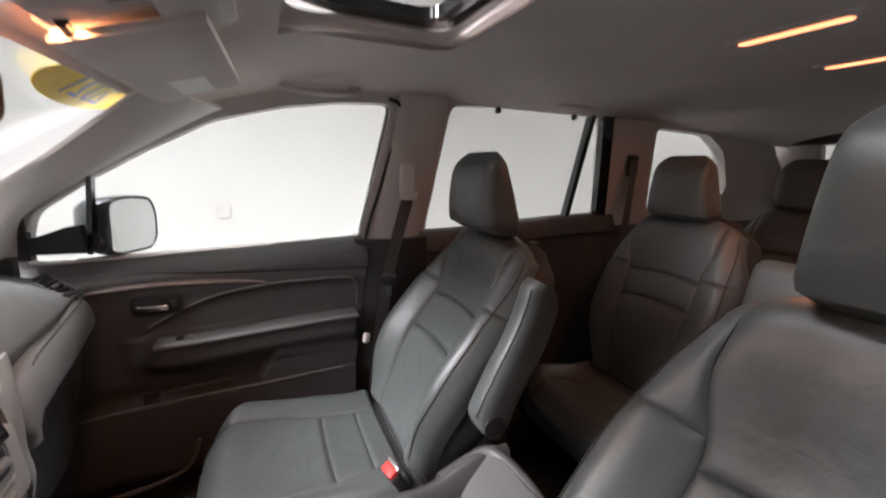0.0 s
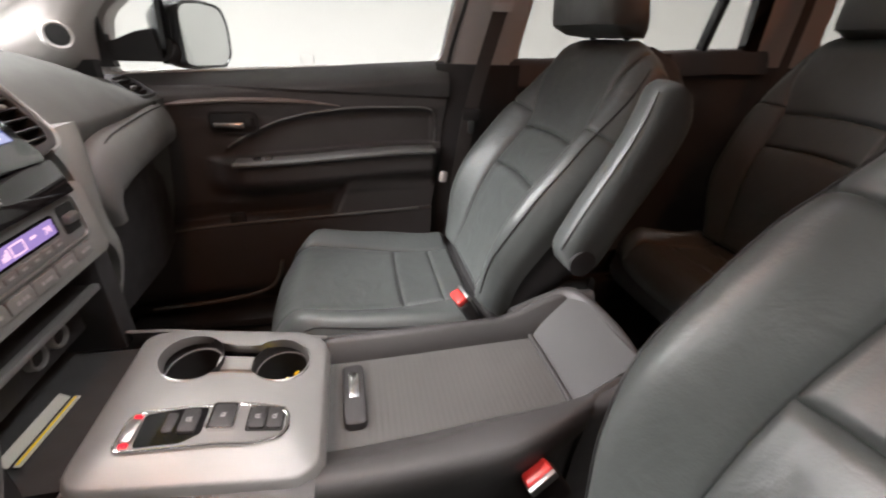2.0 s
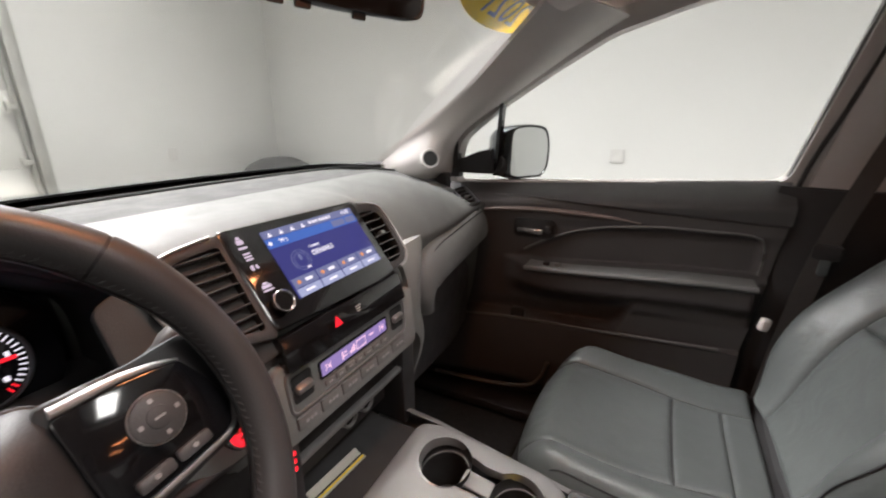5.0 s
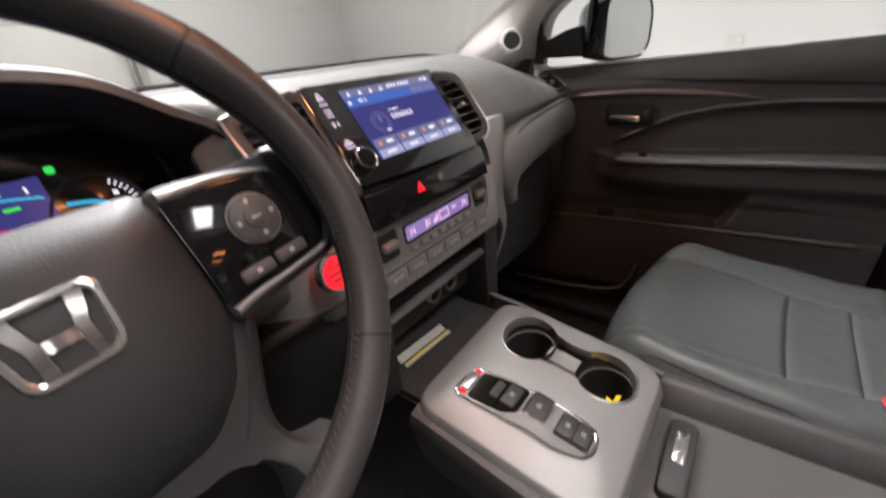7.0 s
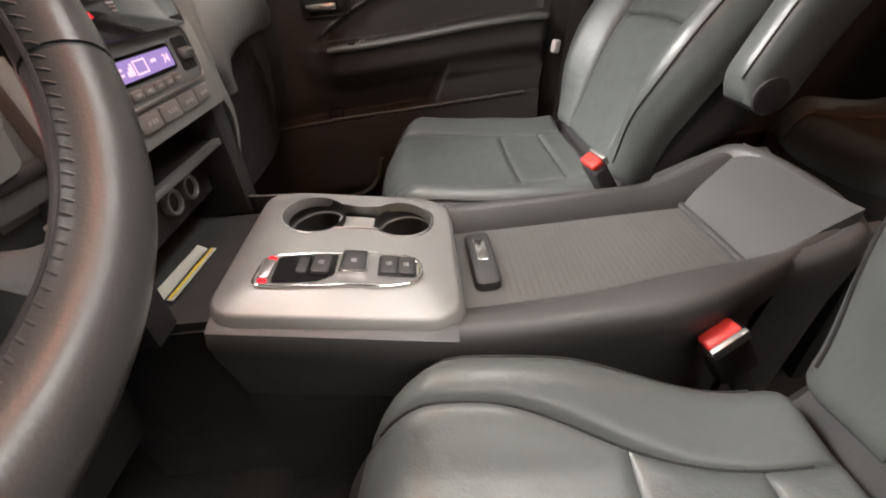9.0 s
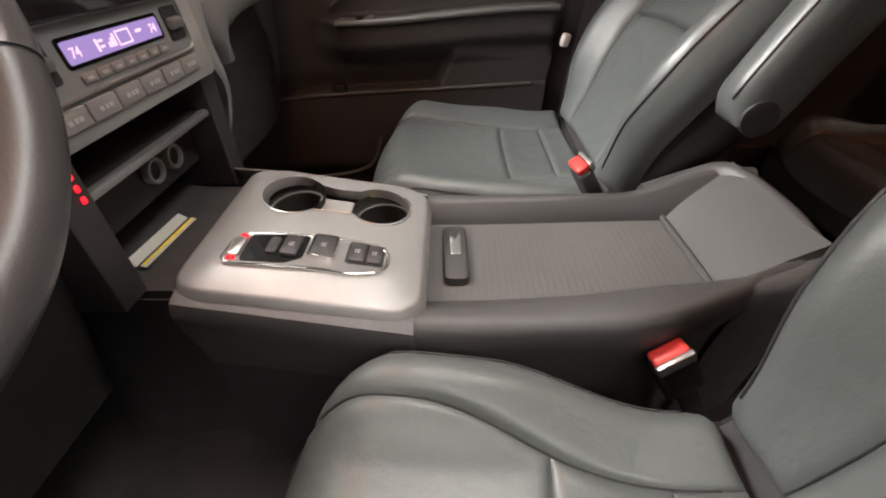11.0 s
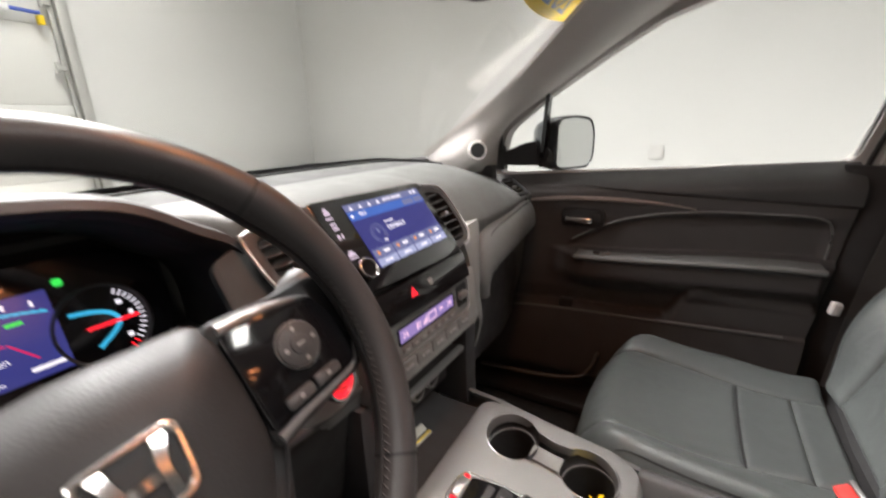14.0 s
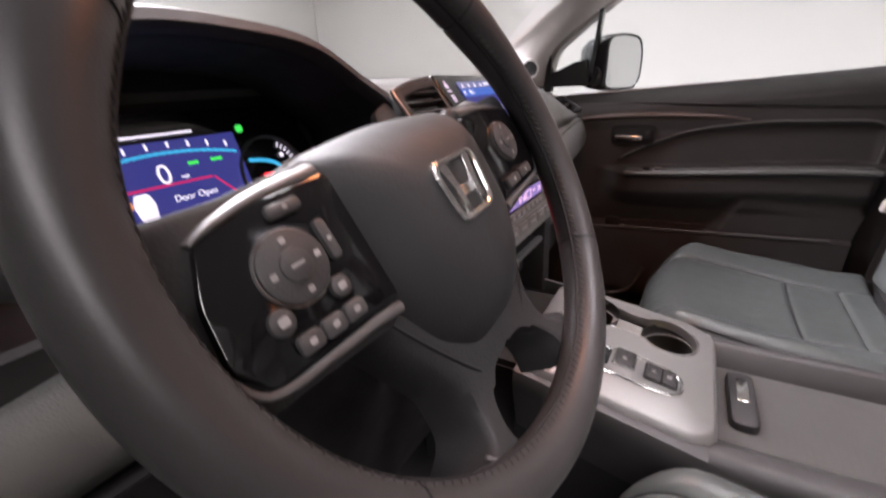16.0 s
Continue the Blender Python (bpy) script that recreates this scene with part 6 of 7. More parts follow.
    for v in np.r_[np.linspace(-0.06, 0.52, 16), np.linspace(0.54, 0.612, 6)]:
        h = half(max(v, 0)) - 0.001
        cz = max(0.0, (v - 0.52) / 0.095)
        f0 = -0.048 - 0.036 * float(smoothstep(0.40, 0.60, v))
        th = max(0.115 - 0.045 * float(smoothstep(0.22, 0.48, v)) - 0.015 * cz ** 2, 0.040 - f0)
        h -= 0.004 * float(smoothstep(0.30, 0.42, v)) + 0.006 * float(smoothstep(0.40, 0.56, v)) + 0.075 * float(smoothstep(0.54, 0.63, v))
        c = H + up * v + fwd * (bend(v) - 0.022 * float(smoothstep(0.40, 0.60, v)))
        o = [(-h, f0), (-h + 0.004, f0 - 0.035), (-h + 0.03, -th), (-h * 0.5, -th - 0.015), (0, -th - 0.02), (h * 0.5, -th - 0.015), (h - 0.03, -th), (h - 0.004, f0 - 0.035), (h, f0), (h - 0.02, f0 + 0.03), (0, f0 + 0.036), (-h + 0.02, f0 + 0.03)]
        rings.append([c + X * a + fwd * b for a, b in o])
    V, F = loft(rings)
    link("back_shell", V, F, LEATHER_SIDE, bk)
    # welt lines
    for s in (-1, 1):
        pts = []
        for v in np.linspace(0.02, 0.550, 30):
            p, n = back(s * (half(v) - 0.030), v)
            pts.append(p + n * 0.0008)
        V, F = tube(pts, 0.0016, 6)
        link("welt", V, F, THREAD, bk)
    # cushion
    W = 0.245

    def cush(u, v):
        # v from the rear (0) to the front edge (L)
        t = v / L
        side = max(0.0, abs(u) - (W - 0.05)) / 0.05
        front = max(0.0, v - (L - 0.085)) / 0.085
        bol = 0.030 * float(smoothstep(0.12, 0.21, abs(u))) * (0.5 + 0.5 * float(smoothstep(0.02, 0.18, v)))
        z = -0.012 + 0.028 * t - 0.016 * math.sin(math.pi * t) + bol - 0.05 * side ** 2.3 - 0.085 * front ** 2.2
        y = v * (1 - 0.16 * (abs(u) / W) ** 3)
        tuck = (1 - float(smoothstep(0.0, 0.20, v))) * float(smoothstep(0.10, W, abs(u))) if wide else 0.0
        crown = math.exp(-((v - 0.24) / 0.09) ** 2) * float(smoothstep(0.12, 0.20, abs(u))) if wide else 0.0
        z += 0.010 * crown - 0.011 * tuck
        p = np.array((at[0] + mir * (u - math.copysign(0.034 * tuck, u)), at[1] + y, at[2] + z))
        n = np.array((mir * math.copysign(1, u) * side * 0.9, front * 0.9, 1.0))
        return p, n / np.linalg.norm(n)

    edge = lambda v: 0.125 + (0.025 + wide) * float(smoothstep(0.02, 0.27, v))
    over = lambda s, c, d: (lambda t: s * edge(c + t * (d - c)))
    for nm, a, b, c, d in (("cushion_panel", None, None, -0.02, 0.038), ("cushion_panel", None, None, 0.038, 0.135), ("cushion_front", None, None, 0.135, L), ("cushion_bolster", -W, None, -0.02, L), ("cushion_bolster", None, W, -0.02, L)):
        a = over(-1 if b is None and nm != "cushion_bolster" else 1, c, d) if a is None else a
        b = over(1 if nm != "cushion_bolster" else -1, c, d) if b is None else b
        V, F = sheet(pillow(cush, a, b, c, d, 21, 27 if d - c > 0.2 else 15, 0.010, 0.0060), 0.04, (0, 0, -1))
        link(nm, V, F, LEATHER, root)
    rings = []
    for v in np.r_[-0.05, np.linspace(0, L - 0.03, 10), L - 0.012, L - 0.002]:
        fr = max(0.0, v - (L - 0.09)) / 0.09
        w = W - 0.002 - 0.050 * fr ** 2 - 0.02 * max(0, v / L - 0.6)
        if wide:
            w -= 0.036 * (1 - float(smoothstep(0.0, 0.20, v)))
        zt = -0.050 - (0.011 * (1 - float(smoothstep(0.0, 0.20, v))) if wide else 0.0) - 0.050 * fr ** 2
        zb = -0.150 + 0.02 * fr
        o = [(-w, zt), (-w + 0.02, zt + 0.03 - 0.02 * fr), (w - 0.02, zt + 0.03 - 0.02 * fr), (w, zt), (w - 0.004, zb + 0.02), (w - 0.03, zb), (-w + 0.03, zb), (-w + 0.004, zb + 0.02)]
        rings.append([(at[0] + mir * a, at[1] + v, at[2] + b) for a, b in o])
    V, F = loft(rings)
    link("cushion_side", V, F, LEATHER_SIDE, root)
    for s in (-1, 1):
        pts = [cush(s * edge(v), v)[0] - (0, 0, 0.0052) for v in np.linspace(0.0, L - 0.02, 26)]
        V, F = tube(pts, 0.0014, 6)
        link("cushion_seam", V, F, THREAD, root)
        pts = [cush(s * (W - 0.018), v)[0] + (0, 0, 0.001) for v in np.linspace(0.0, L - 0.05, 20)]
        V, F = tube(pts, 0.0016, 6)
        link("welt", V, F, THREAD, root)
    # base and rails
    for s in (-1, 1):
        V, F = rbox((0.05, 0.46, 0.03), 0.006, 2, pose(at[0] + s * 0.19, at[1] + 0.17, 0.435))
        link("rail", V, F, PLASTIC, root)
        V, F = rbox((0.04, 0.36, at[2] - 0.14 - 0.44), 0.008, 2, pose(at[0] + s * 0.19, at[1] + 0.17, (at[2] - 0.14 + 0.44) / 2))
        link("riser", V, F, PLASTIC, root)
    V, F = rbox((0.012, 0.40, 0.085), 0.012, 3, pose(at[0] + mir * (W + 0.004), at[1] + 0.15, at[2] - 0.115))
    link("side_cover", V, F, PLASTIC, root)
    # headrest on two posts
    hb = H + up * (0.590 if not rear else 0.595) + fwd * (0.045 if not rear else 0.0) + np.array(head)
    tiltb = radians(4)
    hu, hf = np.array((0, -math.sin(tiltb), math.cos(tiltb))), np.array((0, math.cos(tiltb), math.sin(tiltb)))
    rings = []
    for k, t in enumerate(np.linspace(0, 1, 15)):
        zz = -0.008 + 0.202 * t
        w = (0.129 if not rear else 0.112) - 0.022 * t - 0.020 * max(0, (0.12 - t) / 0.12) ** 2 - 0.030 * max(0, (t - 0.82) / 0.18) ** 2
        fr = 0.052 + 0.012 * math.sin(math.pi * t) - 0.030 * max(0, (t - 0.72) / 0.28) ** 2 - 0.03 * max(0, (0.10 - t) / 0.10) ** 2
        bkx = -0.055 + 0.070 * t ** 1.3 + 0.012 * max(0, (t - 0.82) / 0.18) ** 2
        mid = (fr + bkx) / 2
        o = [(w * math.copysign(abs(math.cos(a)) ** 0.34, math.cos(a)), mid + (fr - bkx) / 2 * math.copysign(abs(math.sin(a)) ** 0.42, math.sin(a))) for a in np.linspace(0, 2 * math.pi, 36, endpoint=False)]
        rings.append([hb + X * a + hf * b + hu * zz for a, b in o])
    V, F = loft(rings)
    hr = link("headrest", V, F, LEATHER, root)
    for s in (-1, 1):
        pts = [hb + X * s * 0.108 + hf * (0.052 - 0.004 * t) + hu * (0.01 + 0.165 * t) for t in np.linspace(0, 1, 8)]
    for s in (-1, 1):
        p0 = H + up * 0.56 + X * s * 0.065 - fwd * 0.05
        p1 = hb + X * s * 0.065 + hu * 0.02 - hf * 0.012
        V, F = tube([p0, (np.array(p0) + p1) / 2, p1], 0.006, 10)
        link("post", V, F, CHROME if rear else PLASTIC, hr)
        V, F = rbox((0.034, 0.024, 0.010), 0.003, 2, Matrix.Translation((H + up * 0.622 + X * s * 0.065 - fwd * 0.060).tolist()))
        link("post_sleeve", V, F, PLASTIC, root)
    if arm:
        # folded armrest beside the backrest
        cen = [H + up * v + X * (-0.292) + fwd * f for v, f in ((0.190, -0.020), (0.235, -0.014), (0.308, -0.006), (0.396, 0.000), (0.467, 0.014), (0.515, 0.034))]
        cp = curve_pts(cen, 20)
        rings = []
        for i, c in enumerate(cp):
            t = i / 19
            r = 0.047 * (1 - max(0, (0.16 - t) / 0.16) ** 2 * 0.55) * (1 - max(0, (t - 0.86) / 0.14) ** 2 * 0.5)
            o = [(0.034 * math.copysign(abs(math.cos(a)) ** 0.7, math.cos(a)), r * math.copysign(abs(math.sin(a)) ** 0.75, math.sin(a))) for a in np.linspace(0, 2 * math.pi, 22, endpoint=False)]
            rings.append([c + X * a + fwd * b for a, b in o])
        V, F = loft(rings)
        ar = link("armrest", V, F, LEATHER, root, "folded padded armrest")
        pts = [c + X * -0.020 + fwd * 0.043 for c in cp[2:-2]]
        V, F = tube(pts, 0.0015, 6)
        link("armrest_welt", V, F, THREAD, ar)
        V, F = tube([cp[2] - X * 0.030, cp[2] - X * 0.036, cp[2] - X * 0.038], [0.024, 0.024, 0.017], 22)
        link("pivot_cap", V, F, PLASTIC, ar)
    return root


make_seat("front_seat", (0.422, -0.238, 0.698), 1, 31.8, "black leather front passenger seat with stitched panels", "front seats", head=(-0.004, 0.018, 0.012))
make_seat("front_seat", (-0.425, -0.205, 0.735), -1, 31.0, "black leather driver seat with stitched panels", "front seats", arm=False, L=0.375, head=(-0.020, -0.012, 0.0), wide=0.030)
for sx in (1, -1):
    make_seat("second_row_seat", (sx * 0.375, -1.10, 0.675), sx, 14, "black leather second-row seat in the shade", "second-row seats", arm=False, rear=True, L=0.30)
make_seat("third_row_seat", (0.38, -1.78, 0.70), 1, 18, "black leather third-row seat at the tail", "third-row seats", arm=False, rear=True)
make_seat("third_row_seat", (-0.38, -1.78, 0.70), -1, 18, "black leather third-row seat at the tail", "third-row seats", arm=False, rear=True)
bench = thing("bench_middle", (0, -1.0, 0.42), "narrow middle section of the second-row bench", "seat")
V, F = rbox((0.26, 0.32, 0.13), 0.035, 4, pose(0, -0.96, 0.62))
link("cushion", V, F, LEATHER, bench)
V, F = rbox((0.26, 0.10, 0.50), 0.035, 4, pose(0, -1.20, 0.92, 14))
link("backrest", V, F, LEATHER, bench)

# ---- seat belts and buckles ----
bel = thing("seat_belt", (0.78, -0.40, 0.5), "grey seat belt hanging beside the front passenger seat", "seat belt")


def webbing(pts, wdir, w=0.046):
    c = curve_pts(pts, 24)
    rows = [[tuple(p + np.array(wdir) * w * k) for k in (-0.5, -0.17, 0.17, 0.5)] for p in c]
    return sheet(rows, 0.0014)


V, F = webbing([(0.752, -0.428, 1.295), (0.748, -0.400, 1.20), (0.742, -0.362, 1.06), (0.730, -0.335, 0.92), (0.725, -0.315, 0.75), (0.735, -0.30, 0.5)], (0.15, -0.98, 0.1))
link("webbing", V, F, WEB, bel)
V, F = slab(rounded(0.050, 0.100, 0.014), 0.022, frame_at((0.756, -0.424, 1.350), (-0.2, -0.98, 0), (-0.19, -0.12, 0.97)), 0.008)
link("anchor_cover", V, F, PILLAR, bel, "pale belt height cover")
V, F = slab(rounded(0.060, 0.026, 0.010), 0.016, frame_at((0.752, -0.430, 1.296), (-0.2, -0.98, 0), (-0.19, -0.12, 0.97)), 0.005)
link("belt_guide", V, F, PILLAR, bel, "pale belt guide loop")
V, F = slab(rounded(0.050, 0.034, 0.008), 0.012, frame_at((0.738, -0.357, 1.020), (-0.15, -0.98, 0), (-0.15, 0.15, 0.97)), 0.004)
tg = link("tongue", V, F, PLASTIC, bel)
V, F = slab(rounded(0.020, 0.040, 0.006), 0.003, frame_at((0.732, -0.356, 0.985), (-0.15, -0.98, 0), (-0.15, 0.15, 0.97)))
link("tongue_plate", V, F, CHROME, tg, "steel belt tongue")
V, F = rbox((0.018, 0.020, 0.030), 0.006, 3, pose(0.655, -0.262, 0.860, 10, 0, 12))
link("pretensioner", V, F, PILLAR, bel, "pale plastic belt clip")


def buckle(p, m, label):
    b = thing("seat_buckle", p, label, "seat buckle", "buckles")
    V, F = rbox((0.050, 0.026, 0.075), 0.008, 3, m @ pose(0, 0, -0.042))
    link("housing", V, F, PLASTIC, b)
    V, F = rbox((0.042, 0.022, 0.014), 0.005, 3, m @ pose(0, 0.000, 0.000))
    link("button", V, F, RED, b, "red release button")
    V, F = rbox((0.044, 0.007, 0.016), 0.002, 2, m @ pose(0, -0.0145, 0.000))
    link("slot", V, F, SATIN, b)
    V, F = rbox((0.026, 0.014, 0.16), 0.005, 2, m @ pose(0, 0, -0.14))
    link("stem", V, F, PLASTIC, b)


buckle((0.19, -0.20, 0.76), pose(0.190, -0.203, 0.757, -32, 0, 12), "red-topped black buckle beside the passenger seat")
buckle((-0.142, -0.24, 0.69), pose(-0.146, -0.236, 0.690, -30, -8, -8) @ pose(0, 0, 0, 0, 0, -68), "red-topped black buckle beside the driver seat")


# ---- front passenger door ----
door = thing("front_door", (0.80, 0.1, 0.4), "dark plastic front passenger door with armrest and pocket", "door")


def belt_z(y):
    """Lower edge of the front side glass."""
    return float(np.interp(y, [-0.30, -0.284, 0.30, 0.62], [1.156, 1.155, 1.117, 1.100]))


def crease_z(y):
    """Lower edge of the soft upper pad."""
    return float(np.interp(y, [-0.30, 0.30, 0.60], [1.064, 1.086, 1.082]))


def sweep_z(y):
    """Upper edge of the armrest field: a curve that rises to the rear."""
    return np.interp(y, [-0.26, -0.20, -0.05, 0.0, 0.10, 0.178, 0.25, 0.311, 0.33, 0.35], [1.027, 1.033, 1.032, 1.029, 1.016, 0.996, 0.966, 0.932, 0.918, 0.900])


def arm_z(y):
    return 0.892 + 0.030 * float(smoothstep(0.28, -0.22, y))


def door_x(y, z):
    b, cre = belt_z(y), crease_z(y)
    x = 0.752 + 0.092 * float(smoothstep(b - 0.055, b + 0.006, z)) ** 1.5
    x += 0.010 * float(smoothstep(cre + 0.001, cre - 0.006, z))
    x += 0.010 * float(smoothstep(1.04, 1.00, z)) - 0.012 * float(smoothstep(0.80, 0.60, z))
    rear = float(smoothstep(-0.264, -0.240, y))
    # armrest shelf with a rounded nose
    nose = float(smoothstep(0.40, 0.27, y))
    top = arm_z(y)
    arm = float(smoothstep(top + 0.012, top - 0.004, z)) * float(smoothstep(top - 0.125, top - 0.048, z))
    x -= 0.070 * arm * nose * (0.25 + 0.75 * rear)
    # recessed field between curve and shelf
    sz = float(sweep_z(y))
    field = float(smoothstep(sz + 0.004, sz - 0.014, z)) * float(smoothstep(top - 0.01, top + 0.012, z)) * float(smoothstep(0.345, 0.31, y)) * rear
    x += 0.016 * field
    # map pocket: the lower part stands proud, with a mouth
    lip = float(np.interp(y, [-0.30, 0.08, 0.455, 0.56], [0.747, 0.727, 0.708, 0.702]))
    pocket = float(smoothstep(lip + 0.004, lip - 0.006, z)) * float(smoothstep(0.42, 0.52, z))
    x -= 0.045 * pocket * float(smoothstep(-0.29, -0.25, y))
    edge_y = 0.055 - 0.5 * (z - 0.73)
    hump = float(smoothstep(edge_y + 0.012, edge_y - 0.012, y)) * float(smoothstep(0.845, 0.800, z)) * (1 - pocket)
    x -= 0.034 * hump * float(smoothstep(-0.29, -0.25, y)) * float(smoothstep(0.60, 0.70, z))
    x += 0.020 * float(smoothstep(lip + 0.06, lip + 0.005, z)) * (1 - pocket) * (1 - hump)
    x -= 0.028 * float(smoothstep(0.35, 0.62, y)) * float(smoothstep(1.10, 0.95, z))
    return x


def door_y(k, z):
    """From the front edge to the slanting rear edge."""
    return 0.66 + (float(np.interp(z, [0.40, 0.745, 0.958, 1.15], [-0.225, -0.243, -0.277, -0.297])) - 0.66) * k


P = [[(door_x(y, z), y, z) for y, z in ((door_y(k, 0.40 + 0.67 * s_), 0.40 + (crease_z(door_y(k, 1.0)) - 0.40) * s_) for k in np.linspace(0, 1, 130))] for s_ in np.r_[np.linspace(0, 0.42, 26), np.linspace(0.428, 1, 120)]]
V, F = sheet(P, 0.03, (1, 0, 0))
link("panel", V, F, DOORSKIN, door, angle=70)
P = []
for s_ in np.linspace(0, 1, 18):
    row = []
    for k in np.linspace(0, 1, 90):
        y = door_y(k, 1.10)
        z = crease_z(y) + (belt_z(y) - crease_z(y)) * s_
        row.append((door_x(y, z + 0.004 * (1 - s_)) - 0.004 * math.sin(math.pi * min(1, s_ * 1.2)), y, z))
    P.append(row)
V, F = sheet(P, 0.02, (1, 0, 0))
link("upper_pad", V, F, DOORPAD, door, "soft grey pad under the glass")
V, F = tube(curve_pts([(door_x(y, 1.045) - 0.002, y, z) for y, z in ((0.46, 1.038), (0.40, 1.045), (0.30, 1.051), (0.186, 1.051), (0.09, 1.046), (0.014, 1.037))], 40), np.r_[np.linspace(0.004, 0.009, 8), np.full(16, 0.0095), np.linspace(0.0095, 0.002, 16)], 10, flat=0.7)
link("trim_strip", V, F, WOODGREY, door, "brushed metallic trim strip")
pts = [(door_x(y, float(sweep_z(y)) + 0.006) - 0.001, y, float(sweep_z(y)) + 0.002) for y in np.linspace(-0.225, 0.325, 46)]
pts = [(door_x(-0.262, z) - 0.001, y, z) for y, z in ((-0.254, 0.935), (-0.257, 0.965), (-0.256, 1.000), (-0.246, 1.024))] + pts
V, F = tube(curve_pts(pts, 80), 0.0032, 8)
link("field_edge", V, F, DASHPAD, door, "raised edge of the armrest field")
MHn = frame_at((door_x(0.297, 0.992) - 0.004, 0.297, 0.992), (0, -1, 0), (0, 0, 1))
V, F = slab(rounded(0.118, 0.052, 0.014), 0.006, MHn, 0.002)
rec = link("handle_recess", V, F, DARK, door, "dark handle recess")
V, F = ring_slab(rounded(0.124, 0.058, 0.016), rounded(0.116, 0.050, 0.014), 0.007, MHn @ Matrix.Translation((0, 0, 0.001)))
link("handle_bezel", V, F, PLASTIC, rec)
V, F = slab(rounded(0.078, 0.017, 0.006), 0.012, MHn @ Matrix.Translation((-0.010, -0.006, 0.005)), 0.004)
link("handle_lever", V, F, CHROME, rec, "chrome door lever")
V, F = slab(rounded(0.016, 0.022, 0.004), 0.012, MHn @ Matrix.Translation((0.042, 0.002, 0.004)), 0.003)
link("lock_knob", V, F, PLASTIC, rec, "door lock switch")
pts = [(0.690 + 0.004 * math.sin(6 * t), 0.300 - 0.545 * t, arm_z(0.300 - 0.545 * t) + 0.003) for t in np.linspace(0, 1, 30)]
V, F = tube(curve_pts(pts, 40), 0.0070, 10)
link("armrest_edge", V, F, DASHPAD, door, "pale armrest edge")
V, F = sheet([[(0.695 + 0.080 * u, 0.300 - 0.545 * t, arm_z(0.300 - 0.545 * t) + 0.004 + 0.003 * math.sin(math.pi * u)) for u in np.linspace(0, 1, 7)] for t in np.linspace(0, 1, 20)], 0.006, (0, 0, -1))
link("armrest_top", V, F, DASHPAD, door)
for y in (0.245, 0.215):
    V, F = rbox((0.016, 0.018, 0.010), 0.003, 2, pose(0.728, y, arm_z(y) + 0.010))
    link("window_switch", V, F, SATIN if y < 0.23 else PLASTIC, door, "small window switch")
pts = [(door_x(y, z - 0.008) - 0.003, y, z) for y, z in ((0.52, 0.706), (0.40, 0.713), (0.25, 0.721), (0.12, 0.727), (0.0, 0.733), (-0.10, 0.738), (-0.20, 0.743))]
V, F = tube(curve_pts(pts, 60), 0.0042, 8)
link("pocket_lip", V, F, DASHPAD, door, "pale pocket lip")
V, F = rbox((0.03, 0.04, 0.03), 0.006, 2, pose(0.735, 0.325, 0.728))
link("pocket_clip", V, F, PLASTIC, door)
pts = [(0.700, y, z) for y, z in ((0.60, 0.46), (0.40, 0.475), (0.28, 0.50), (0.235, 0.54), (0.215, 0.60))]
V, F = tube(curve_pts(pts, 30), 0.006, 8)
link("lower_edge", V, F, DASHPAD, door)
sl = box_part("door_sill_plate", (0.66, -0.35, 0.395), (0.80, 0.66, 0.425), PLASTIC, None, 0.01)
tagged(sl, "dark sill plate below the passenger door", "sill", kind="structure")

# ---- outside mirror ----
mir = thing("side_mirror", (0.93, 0.42, 1.13), "wet door mirror in a dark housing outside the glass", "side mirror")
MM = frame_at((0.930, 0.372, 1.195), (0.90, -0.43, 0), (0, 0, 1))
V, F = slab(corners([(-0.085, -0.062), (-0.080, 0.075), (0.0, 0.082), (0.070, 0.072), (0.088, 0.030), (0.084, -0.045), (0.06, -0.072), (-0.06, -0.070)], 0.03), 0.004, MM)
link("glass", V, F, MIRROR, mir, "mirror glass")
OM = np.array(corners([(-0.092, -0.070), (-0.088, 0.083), (0.0, 0.091), (0.078, 0.081), (0.098, 0.034), (0.094, -0.050), (0.066, -0.081), (-0.066, -0.079)], 0.03))
rings = [np.c_[OM * s, np.full(len(OM), z)] for s, z in ((0.97, 0.006), (1.0, 0.002), (1.0, -0.03), (0.93, -0.08), (0.75, -0.115), (0.4, -0.135), (0.05, -0.14))]
rings = [np.c_[OM * 0.93, np.full(len(OM), 0.001)]] + rings
V, F = loft(rings)
link("housing", place(MM, V), F, PAINT, mir, "dark painted housing")
V, F = tube([(0.84, 0.45, 1.165), (0.88, 0.43, 1.150), (0.92, 0.42, 1.150)], [0.03, 0.025, 0.025], 12)
link("arm", V, F, PLASTIC, mir)

# ---- overhead: visor, mirror, lights, sticker ----
vis = thing("sun_visor", (0.33, 0.14, 1.54), "grey-beige sun visor folded up, with a white label", "sun visor")
Q = np.array([(0.160, 0.255, 1.526), (0.076, 0.067, 1.556), (0.490, 0.046, 1.552), (0.560, 0.212, 1.510)])


def vis_pt(u, v):
    return (1 - u) * (1 - v) * Q[0] + (1 - u) * v * Q[1] + u * v * Q[2] + u * (1 - v) * Q[3]


